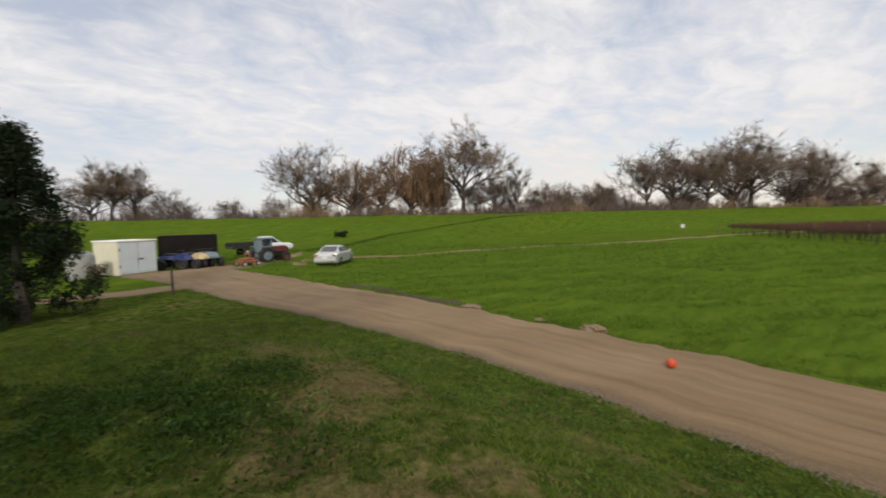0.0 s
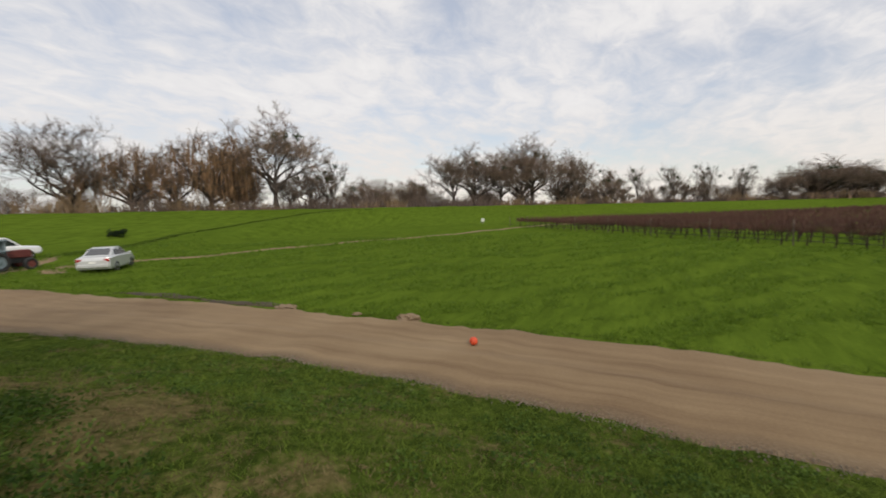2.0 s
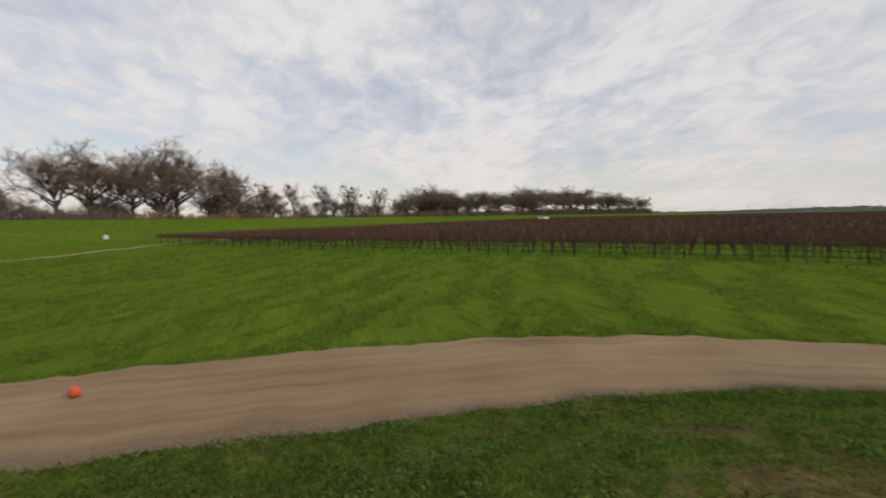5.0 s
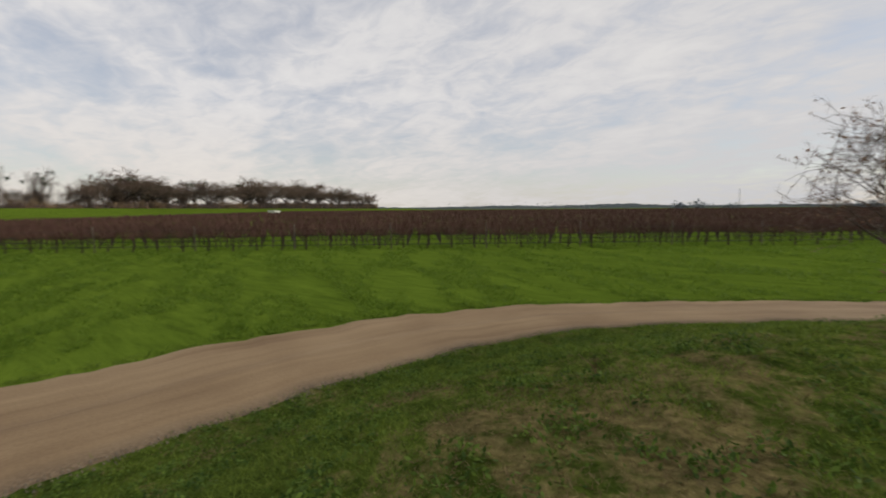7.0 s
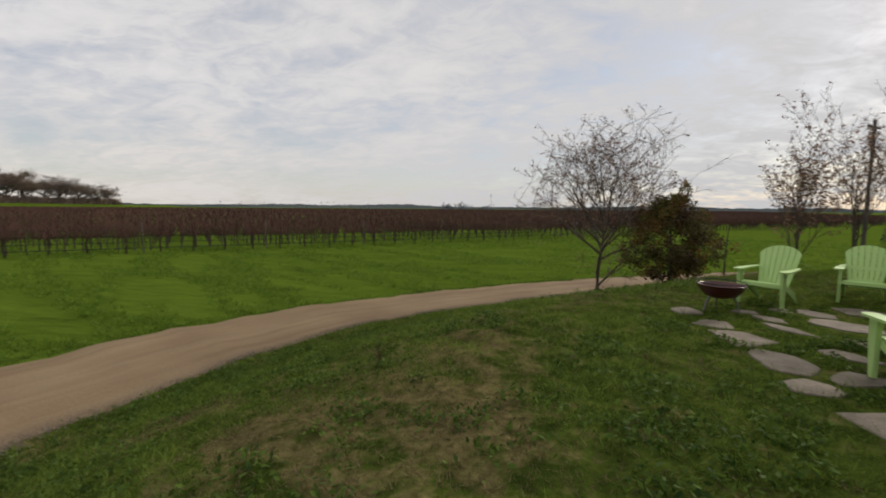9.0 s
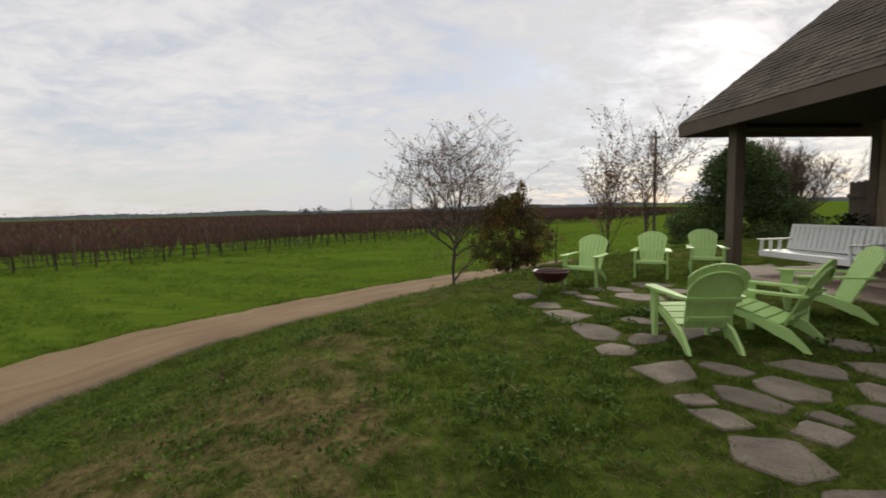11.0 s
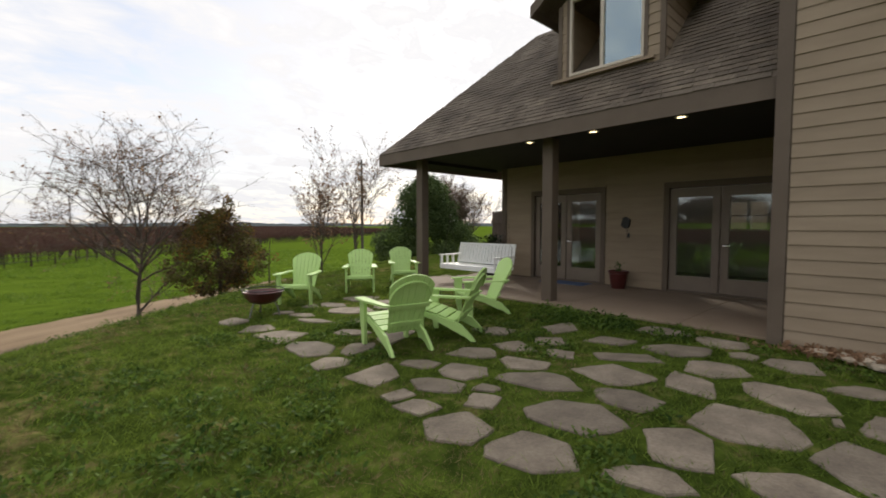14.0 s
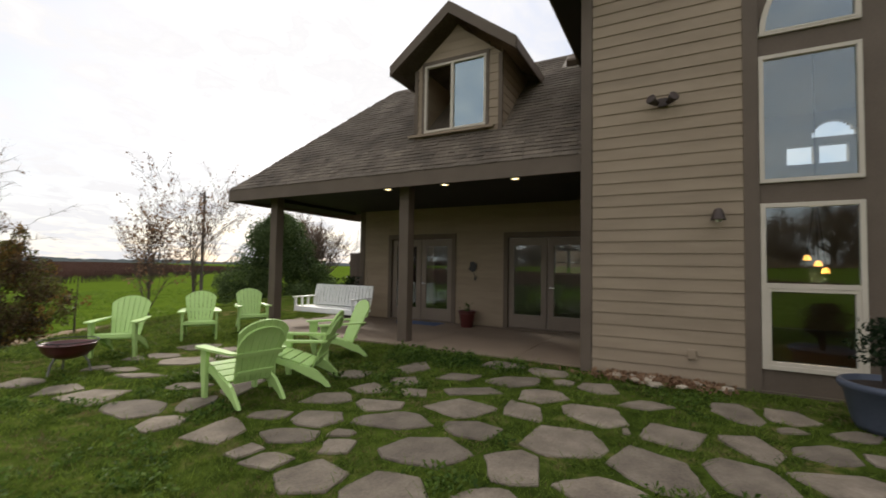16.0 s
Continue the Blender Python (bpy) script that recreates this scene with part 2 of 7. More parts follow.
def box(bm, x0, x1, y0, y1, z0, z1, m=None, bevel=0.0):
    vs = [bm.verts.new((x, y, z)) for z in (z0, z1) for x, y in ((x0, y0), (x1, y0), (x1, y1), (x0, y1))]
    fs = [bm.faces.new([vs[i] for i in f]) for f in ((3, 2, 1, 0), (4, 5, 6, 7), (0, 1, 5, 4), (1, 2, 6, 5), (2, 3, 7, 6), (3, 0, 4, 7))]
    if bevel:
        es = list({e for f in fs for e in f.edges})
        r = bmesh.ops.bevel(bm, geom=es, offset=bevel, segments=1, affect="EDGES")
        vs = list({v for f in r["faces"] for v in f.verts} | {v for v in vs if v.is_valid})
    if m is not None:
        bmesh.ops.transform(bm, matrix=m, verts=vs)
    return bm


def boxes(*rows, bevel=0.0, m=None):
    bm = bmesh.new()
    for r in rows:
        box(bm, *r, bevel=bevel, m=m)
    return bm


def bar(bm, p, q, w, h, bevel=0.0):
    """A bar from p to q, w wide and h deep."""
    p, q = Vector(p), Vector(q)
    d = q - p
    turn = d.to_track_quat("X", "Z").to_matrix().to_4x4()
    return box(bm, 0, d.length, -w / 2, w / 2, -h / 2, h / 2, Matrix.Translation(p) @ turn, bevel)


def tube(bm, points, radii, sides=8, cap=True):
    rings = []
    pts = [Vector(p) for p in points]
    for i, p in enumerate(pts):
        d = pts[min(i + 1, len(pts) - 1)] - pts[max(i - 1, 0)]
        q = d.to_track_quat("Z", "Y")
        r = radii[i] if hasattr(radii, "__len__") else radii
        rings.append([bm.verts.new(p + q @ Vector((r * math.cos(k * math.tau / sides), r * math.sin(k * math.tau / sides), 0))) for k in range(sides)])
    for a_, b_ in zip(rings, rings[1:]):
        for k in range(sides):
            bm.faces.new((a_[k], a_[(k + 1) % sides], b_[(k + 1) % sides], b_[k]))
    if cap:
        bm.faces.new(rings[0][::-1])
        bm.faces.new(rings[-1])
    return bm


def lathe(bm, profile, sides=24, centre=(0, 0, 0), closed=False):
    cx, cy, cz = centre
    rings = [[bm.verts.new((cx + r * math.cos(k * math.tau / sides), cy + r * math.sin(k * math.tau / sides), cz + z)) for k in range(sides)] for r, z in profile]
    pairs = list(zip(rings, rings[1:])) + ([(rings[-1], rings[0])] if closed else [])
    for a_, b_ in pairs:
        for k in range(sides):
            bm.faces.new((a_[k], a_[(k + 1) % sides], b_[(k + 1) % sides], b_[k]))
    return bm


def polygon(bm, outline, axis, a0, a1):
    """An outline in a plane, given thickness along an axis ('x': outline in y,z; 'y': in x,z; 'z': in x,y)."""
    def put(u, v, w):
        return {"x": (w, u, v), "y": (u, w, v), "z": (u, v, w)}[axis]
    lo = [bm.verts.new(put(u, v, a0)) for u, v in outline]
    hi = [bm.verts.new(put(u, v, a1)) for u, v in outline]
    n = len(outline)
    bm.faces.new(lo[::-1])
    bm.faces.new(hi)
    for k in range(n):
        bm.faces.new((lo[k], lo[(k + 1) % n], hi[(k + 1) % n], hi[k]))
    return bm


# ---------------------------------------------------------------- ground
FIELD = -1.55
# trodden, straw-coloured places in the lawn: x, y, radius
WORN = [(1.4, 3.0, 0.9), (2.3, 4.2, 1.1), (1.6, 5.9, 0.8), (2.7, 7.2, 1.1), (1.8, 2.2, 0.7), (1.1, -4.0, 1.1), (1.1, -3.2, 0.8), (0.95, -5.3, 0.9), (1.9, -3.6, 0.9), (-1.0, -3.8, 0.4), (0.6, -7.0, 0.6), (4.2, 2.6, 0.5)]
ROADLINE = np.array([(4.6, 36, 3.4), (6.2, 28, 2.8), (7.2, 20, 2.7), (8.2, 14, 2.4), (8.7, 8, 2.1), (8.8, 3, 2.15), (8.6, -1, 2.2), (8.2, -5, 2.05), (7.1, -8.8, 1.8),
                     (5.4, -11.8, 1.55), (3.0, -14.3, 1.45), (0.2, -16.7, 1.4), (-3.5, -19.3, 1.35), (-8, -21.8, 1.3), (-14, -24, 1.3), (-32, -27, 1.3)])
LEVEE = np.array([(-400, 150), (-120, 112), (0, 95), (64, 78), (112, 52), (230, 2), (290, -70), (380, -190), (520, -400), (800, -770), (1500, -1750)], float)


RAMP = np.array([(20, 42), (36, 52), (60, 58), (84, 57)], float)


def smooth_line(rows, step=0.6):
    """Points along a soft curve through the rows."""
    rows = np.asarray(rows, float)
    out = []
    for i in range(len(rows) - 1):
        p0, p1, p2, p3 = rows[max(i - 1, 0)], rows[i], rows[i + 1], rows[min(i + 2, len(rows) - 1)]
        n = max(2, int(np.linalg.norm((p2 - p1)[:2]) / step))
        for k in range(n):
            u = k / n
            out.append(0.5 * (2 * p1 + (p2 - p0) * u + (2 * p0 - 5 * p1 + 4 * p2 - p3) * u * u + (3 * p1 - p0 - 3 * p2 + p3) * u ** 3))
    out.append(rows[-1])
    return np.array(out)


ROADC = smooth_line(ROADLINE)


def side_of(px, py, line):
    """Signed distance to a polyline: positive on the right of its run."""
    best = np.full(px.shape, 1e9)
    sign = np.ones(px.shape)
    for (x0, y0), (x1, y1) in zip(line[:-1, :2], line[1:, :2]):
        dx, dy = x1 - x0, y1 - y0
        u = np.clip(((px - x0) * dx + (py - y0) * dy) / (dx * dx + dy * dy), 0, 1)
        ex, ey = px - x0 - u * dx, py - y0 - u * dy
        d = np.hypot(ex, ey)
        s = np.where(dx * ey - dy * ex < 0, 1.0, -1.0)
        near = d < best
        best, sign = np.where(near, d, best), np.where(near, s, sign)
    return best * sign


def ease(u):
    u = np.clip(u, 0, 1)
    return u * u * (3 - 2 * u)


def wave(px, py):
    return (np.sin(px * 1.3 + 0.7 * np.sin(py * 0.9)) * np.cos(py * 1.1 + 0.4) + 0.6 * np.sin(px * 2.9 - py * 2.3)) * 0.5


HUMPS = [(k * 2.4 + 0.7 * math.sin(k * 5.1), 4.2 + 1.35 * k, k * 1.9) for k in range(8)]


def hummock(px, py):
    """Uneven turf: waves of many lengths and headings."""
    return sum(np.sin(f * (px * math.cos(a_) + py * math.sin(a_)) + p + 1.1 * np.sin(0.8 * px - 1.1 * py + p)) for a_, f, p in HUMPS) / 2.2


def height(px, py):
    px, py = np.asarray(px, float), np.asarray(py, float)
    s = side_of(px, py, ROADC[::3])          # positive on the house's side
    lawn = s - 2.0
    up = ease(lawn / (5.6 - 0.9 * ease((-3 - py) / 4) * ease((px - 1.5) / 2.5)))
    north = 1 - ease((py - 2.0) / 19.0)
    mound = 1.5 * up * north
    far_drop = ease((py + 40) / 22)          # the mound ends beyond the garden
    z = FIELD + 0.05 * (s > 0) + mound * far_drop
    flat = ease((-0.6 - px) / 1.5) * ease((py + 9.5) / 1.5) * ease((4.5 - py) / 2.5)
    z = z * (1 - flat) + 0.0 * flat - 0.03 * flat
    rough = np.clip(np.abs(s) - 2.2, 0, 1) * (1 - flat)
    lawnish = np.clip(lawn / 0.8, 0, 1) * (1 - flat) * np.clip((16 - np.hypot(px, py)) / 4, 0, 1)
    z = z + 0.020 * hummock(px, py) * lawnish
    u, v = 0.82 * px - 0.57 * py, 0.57 * px + 0.82 * py
    swath = np.sin(v * 2.1 + 0.9 * np.sin(u * 0.5) + 0.6 * np.sin(u * 1.3 + v)) * np.sin(u * 0.37 + 1.3 * np.sin(v * 0.31))
    z = z + 0.028 * swath * np.clip((-s - 2.6) / 1.5, 0, 1) * np.clip((60 - np.hypot(px, py)) / 20, 0, 1)
    z = z + 0.035 * wave(px, py) * rough * np.clip(60 / (1 + np.hypot(px, py)), 0, 1)
    # road slightly sunk, with two wheel tracks
    z = z - 0.05 * np.exp(-(s / 2.2) ** 2) * (np.abs(s) < 5)
    d = np.abs(side_of(px, py, LEVEE))
    bank = np.clip((22 - d) / 19.0, 0, 1)
    bank = np.where(bank < 0.15, bank * bank / 0.3 + 0, bank - 0.075)
    ramp = np.abs(side_of(px, py, RAMP))
    rise = np.clip((px - 24) / 46.0, 0, 1) * 3.5 + FIELD + 0.25
    lift = np.clip(rise - z - 4.75 * bank, 0, 3) * ease((5.0 - ramp) / 2.2)
    z = z + lift
    z = z + 4.75 * bank + 0.12 * wave(px * 0.17, py * 0.17) * (np.hypot(px, py) > 25)
    return z


def ground_z(x, y):
    return float(height(np.array([x]), np.array([y]))[0])


def build_ground():
    radii = [0.0] + list(0.5 * 1.02 ** np.arange(461))
    n = 420
    ang = np.arange(n) * math.tau / n
    R, A = np.meshgrid(radii[1:], ang, indexing="ij")
    X, Y = R * np.cos(A), R * np.sin(A)
    Z = height(X.ravel(), Y.ravel())
    verts = np.concatenate([[[0, 0, ground_z(0, 0)]], np.stack([X.ravel(), Y.ravel(), Z], 1)])
    faces = [(0, 1 + k, 1 + (k + 1) % n) for k in range(n)]
    for i in range(len(radii) - 2):
        a0, b0 = 1 + i * n, 1 + (i + 1) * n
        faces += [(a0 + k, b0 + k, b0 + (k + 1) % n, a0 + (k + 1) % n) for k in range(n)]
    me = mesh_from("ground", verts.tolist(), faces, GRASS, True)
    s = side_of(verts[:, 0], verts[:, 1], ROADC[::3])
    at = me.attributes.new("lawn", "FLOAT", "POINT")
    lawn = ease((s - 1.2) / 0.5) * ease((26 - verts[:, 1]) / 2)
    at.data.foreach_set("value", lawn.astype(np.float32))
    worn = sum(np.exp(-((verts[:, 0] - x) ** 2 + (verts[:, 1] - y) ** 2) / (r * r)) for x, y, r in WORN)
    at = me.attributes.new("worn", "FLOAT", "POINT")
    at.data.foreach_set("value", np.clip(worn, 0, 1).astype(np.float32))
    return tagged(new("ground", me), "green winter grass field and patchy lawn", "ground", kind="structure")


def grass_material():
    m = bpy.data.materials.new("grass")
    m.use_nodes = True
    t = m.node_tree
    p = t.nodes["Principled BSDF"]
    p.inputs["Roughness"].default_value = 1.0
    p.inputs["Specular IOR Level"].default_value = 0.0
    ge = t.nodes.new("ShaderNodeNewGeometry")

    def noise_at(scale, detail=4, rough=0.55):
        n = t.nodes.new("ShaderNodeTexNoise")
        n.inputs["Scale"].default_value, n.inputs["Detail"].default_value, n.inputs["Roughness"].default_value = scale, detail, rough
        t.links.new(ge.outputs["Position"], n.inputs["Vector"])
        return n

    def ramp(src, rows):
        r = t.nodes.new("ShaderNodeValToRGB")
        els = r.color_ramp.elements
        els[0].position, els[0].color = rows[0][0], (*rows[0][1], 1)
        els[1].position, els[1].color = rows[-1][0], (*rows[-1][1], 1)
        for pos, c in rows[1:-1]:
            els.new(pos).color = (*c, 1)
        t.links.new(src, r.inputs[0])
        return r.outputs[0]

    def mix(f, a_, b_):
        x = t.nodes.new("ShaderNodeMix")
        x.data_type = "RGBA"
        for sock, v in ((0, f), (6, a_), (7, b_)):
            if isinstance(v, (int, float)):
                x.inputs[sock].default_value = v
            else:
                t.links.new(v, x.inputs[sock])
        return x.outputs[2]

    wide, mid, tiny = noise_at(0.07, 4), noise_at(0.9, 6, 0.6), noise_at(14, 5, 0.65)
    field = mix(0.45, ramp(wide.outputs["Fac"], [(0.3, (0.074, 0.118, 0.012)), (0.7, (0.110, 0.164, 0.017))]),
                ramp(mid.outputs["Fac"], [(0.3, (0.044, 0.076, 0.009)), (0.7, (0.115, 0.172, 0.018))]))
    # tuft tone, with dark streaks painted in as shade between the swells
    tuft_shade = noise_at(2.4, 5, 0.62)
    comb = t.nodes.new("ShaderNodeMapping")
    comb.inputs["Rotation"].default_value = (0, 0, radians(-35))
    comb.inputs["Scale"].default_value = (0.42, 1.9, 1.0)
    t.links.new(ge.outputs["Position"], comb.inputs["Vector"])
    t.links.new(comb.outputs[0], tuft_shade.inputs["Vector"])
    tuft_shade.inputs["Scale"].default_value = 1.0
    field = mix(0.36, field, ramp(tuft_shade.outputs["Fac"], [(0.36, (0.014, 0.030, 0.004)), (0.46, (0.070, 0.116, 0.011)), (0.66, (0.135, 0.200, 0.022))]))
    field = mix(0.3, field, ramp(tiny.outputs["Fac"], [(0.3, (0.018, 0.034, 0.006)), (0.7, (0.095, 0.13, 0.018))]))
    # near-black lows put the shade between clumps and blades into the lawn
    clump = noise_at(4.2, 4, 0.6)
    lawn = mix(0.5, ramp(mid.outputs["Fac"], [(0.3, (0.020, 0.035, 0.008)), (0.7, (0.080, 0.112, 0.019))]),
               ramp(clump.outputs["Fac"], [(0.38, (0.006, 0.012, 0.003)), (0.62, (0.122, 0.165, 0.027))]))
    lawn = mix(0.35, lawn, ramp(tiny.outputs["Fac"], [(0.3, (0.008, 0.016, 0.003)), (0.7, (0.075, 0.105, 0.014))]))
    patch = noise_at(0.55, 5, 0.62)
    straw = ramp(tiny.outputs["Fac"], [(0.3, (0.07, 0.048, 0.022)), (0.7, (0.23, 0.165, 0.085))])
    trod = t.nodes.new("ShaderNodeAttribute")
    trod.attribute_name = "worn"
    bare = t.nodes.new("ShaderNodeMath")
    bare.operation = "MULTIPLY_ADD"
    bare.inputs[1].default_value = 0.13
    t.links.new(trod.outputs["Fac"], bare.inputs[0])
    shred = mix(0.55, patch.outputs["Fac"], clump.outputs["Fac"])
    t.links.new(shred, bare.inputs[2])
    worn = ramp(bare.outputs[0], [(0.535, (0, 0, 0)), (0.63, (0.65, 0.65, 0.65))])
    lawn = mix(worn, lawn, straw)
    at = t.nodes.new("ShaderNodeAttribute")
    at.attribute_name = "lawn"
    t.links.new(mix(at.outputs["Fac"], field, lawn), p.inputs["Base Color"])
    b = t.nodes.new("ShaderNodeBump")
    b.inputs["Strength"].default_value, b.inputs["Distance"].default_value = 0.7, 0.05
    t.links.new(tiny.outputs["Fac"], b.inputs["Height"])
    swell = t.nodes.new("ShaderNodeTexNoise")
    swell.inputs["Scale"].default_value, swell.inputs["Detail"].default_value = 1.0, 4
    mp = t.nodes.new("ShaderNodeMapping")
    mp.inputs["Rotation"].default_value = (0, 0, radians(-35))
    mp.inputs["Scale"].default_value = (0.35, 1.3, 1.0)
    t.links.new(ge.outputs["Position"], mp.inputs["Vector"])
    t.links.new(mp.outputs[0], swell.inputs["Vector"])
    b2 = t.nodes.new("ShaderNodeBump")
    b2.inputs["Strength"].default_value, b2.inputs["Distance"].default_value = 1.0, 0.30
    t.links.new(swell.outputs["Fac"], b2.inputs["Height"])
    t.links.new(b.outputs[0], b2.inputs["Normal"])
    t.links.new(b2.outputs[0], p.inputs["Normal"])
    return m


GRASS = grass_material()
build_ground()


def strip(name, line, lift, material, label, category, jag=0.05, across=10, kind="structure"):
    """A worn way laid on the ground along a line of x, y, half width; its edges wander and dip into the grass."""
    rng = random.Random(name)
    line = np.asarray(line)
    tang = np.gradient(line[:, :2], axis=0)
    tang /= np.linalg.norm(tang, axis=1)[:, None]
    norm = np.stack([-tang[:, 1], tang[:, 0]], 1)
    verts, faces = [], []
    ph = [rng.uniform(0, 6) for _ in range(4)]
    for i, (x, y, w) in enumerate(line):
        run = i * 0.55
        wl = w + jag * (math.sin(run * 1.1 + ph[0]) + 0.7 * math.sin(run * 2.7 + ph[1])) + rng.uniform(-jag, jag) * 1.3
        wr = w + jag * (math.sin(run * 1.3 + ph[2]) + 0.7 * math.sin(run * 2.3 + ph[3])) + rng.uniform(-jag, jag) * 0.6
        for k in range(across + 1):
            u = -wr + (wl + wr) * k / across
            edge = min(k, across - k)
            verts.append((x + norm[i, 0] * u, y + norm[i, 1] * u, [-0.05, 0.7 * lift, lift][min(edge, 2)]))
    zs = height(np.array([v[0] for v in verts]), np.array([v[1] for v in verts]))
    verts = [(v[0], v[1], v[2] + z) for v, z in zip(verts, zs)]
    for i in range(len(line) - 1):
        for k in range(across):
            a0 = i * (across + 1) + k
            faces.append((a0, a0 + 1, a0 + across + 2, a0 + across + 1))
    me = mesh_from(name, verts, faces, material, True)
    at = me.attributes.new("across", "FLOAT", "POINT")
    at.data.foreach_set("value", np.tile(np.linspace(-1, 1, across + 1), len(line)).astype(np.float32))
    gone = np.concatenate([[0], np.cumsum(np.linalg.norm(np.diff(line[:, :2], axis=0), axis=1))])
    at = me.attributes.new("run", "FLOAT", "POINT")
    at.data.foreach_set("value", np.repeat(gone, across + 1).astype(np.float32))
    at = me.attributes.new("offset", "FLOAT", "POINT")
    at.data.foreach_set("value", (np.repeat(line[:, 2], across + 1) * np.tile(np.linspace(-1, 1, across + 1), len(line))).astype(np.float32))
    return tagged(new(name, me), label, category, kind=kind)


def road_material():
    """Packed dirt: thin streaks along the run, faint wheel tracks, grey gravel at the edges."""
    t = ROAD.node_tree
    p = t.nodes["Principled BSDF"]
    src = p.inputs["Base Color"].links[0].from_socket

    def field_value(name):
        n = t.nodes.new("ShaderNodeAttribute")
        n.attribute_name = name
        return n.outputs["Fac"]

    run, off, edge = field_value("run"), field_value("offset"), field_value("across")
    cm = t.nodes.new("ShaderNodeCombineXYZ")
    t.links.new(run, cm.inputs[0])
    t.links.new(off, cm.inputs[1])
    mp = t.nodes.new("ShaderNodeMapping")
    mp.inputs["Scale"].default_value = (0.13, 2.3, 1.0)
    t.links.new(cm.outputs[0], mp.inputs["Vector"])
    no = t.nodes.new("ShaderNodeTexNoise")
    no.inputs["Scale"].default_value, no.inputs["Detail"].default_value, no.inputs["Roughness"].default_value = 1.0, 7, 0.62
    t.links.new(mp.outputs[0], no.inputs["Vector"])
    r = t.nodes.new("ShaderNodeValToRGB")
    els = r.color_ramp.elements
    els[0].position, els[1].position = 0.33, 0.66
    els[0].color, els[1].color = (0.36, 0.33, 0.30, 1), (0.57, 0.575, 0.58, 1)
    els.new(0.44).color = (0.47, 0.46, 0.45, 1)
    t.links.new(no.outputs["Fac"], r.inputs[0])
    mu = t.nodes.new("ShaderNodeMix")
    mu.data_type, mu.blend_type = "RGBA", "MULTIPLY"
    mu.inputs[0].default_value = 1.0
    t.links.new(src, mu.inputs[6])
    t.links.new(r.outputs[0], mu.inputs[7])
    br = t.nodes.new("ShaderNodeVectorMath")
    br.operation = "SCALE"
    br.inputs["Scale"].default_value = 2.0
    t.links.new(mu.outputs[2], br.inputs[0])
    ab = t.nodes.new("ShaderNodeMath")
    ab.operation = "MULTIPLY"
    ab.inputs[1].default_value = -1.0
    t.links.new(edge, ab.inputs[0])
    mr = t.nodes.new("ShaderNodeMapRange")
    mr.inputs["From Min"].default_value, mr.inputs["From Max"].default_value = 0.74, 0.92
    mr.inputs["To Max"].default_value = 0.6
    t.links.new(ab.outputs[0], mr.inputs["Value"])
    ge = t.nodes.new("ShaderNodeNewGeometry")
    gr = t.nodes.new("ShaderNodeTexVoronoi")
    gr.inputs["Scale"].default_value = 26
    t.links.new(ge.outputs["Position"], gr.inputs["Vector"])
    gc = t.nodes.new("ShaderNodeValToRGB")
    gc.color_ramp.elements[0].color, gc.color_ramp.elements[1].color = (0.20, 0.155, 0.105, 1), (0.07, 0.051, 0.034, 1)
    gc.color_ramp.elements[1].position = 0.6
    t.links.new(gr.outputs["Distance"], gc.inputs[0])
    mx = t.nodes.new("ShaderNodeMix")
    mx.data_type = "RGBA"
    t.links.new(mr.outputs[0], mx.inputs[0])
    t.links.new(br.outputs[0], mx.inputs[6])
    t.links.new(gc.outputs[0], mx.inputs[7])
    t.links.new(mx.outputs[2], p.inputs["Base Color"])


road_material()
strip("road", smooth_line(ROADLINE, 0.35), 0.05, ROAD, "tan packed-dirt farm drive with wheel tracks", "road", jag=0.075, across=22)
strip("path", smooth_line([(5.5, 26.5, 1.4), (0, 25.6, 1.0), (-8, 26.5, 0.9), (-20, 29, 0.9)], 0.5), 0.04, ROAD, "dirt path branching from the drive", "path", jag=0.08)
strip("track", smooth_line([(17, 37, 0.9), (19.5, 35, 0.8), (31, 32, 0.7), (50, 26, 0.7), (78, 20, 0.8), (110, 8, 0.8)], 0.8), 0.05, ROAD, "pale worn farm track across the grass", "track", jag=0.12, across=6)

# ---------------------------------------------------------------- house
WX, DX = -6.57, -9.95           # tall front wall, porch wall
CORNER, TALL_Y1 = -1.69, 6.2    # tall wall from corner to corner
EAVE_X, EAVE_Z, RIDGE_X, RIDGE_Z = -6.6, 3.24, -9.98, 6.5
HIP_Y, HIP_RIDGE_Y = -10.05, -7.5
CEIL = 3.05
LAP = 0.171

ROOM = surface("room_paint", [(0.30, 0.26, 0.21), (0.36, 0.31, 0.25)], 1.0, 0.8, 0.05, 30, coords="World")

house = thing("house", pose(-8, -2, 0), "two-storey brown lap-sided house with a hipped shingle roof and deep porch", "house")
HINV = house.matrix_basis.inverted()


def hpart(name, bm, material, parent=None, label="", smooth=False):
    """A part of the house, given in world coordinates."""
    if not isinstance(bm, bpy.types.Mesh):
        bmesh.ops.transform(bm, matrix=HINV, verts=bm.verts)
    return part(name, bm, material, parent or house, label, smooth)


PLANKS = {}


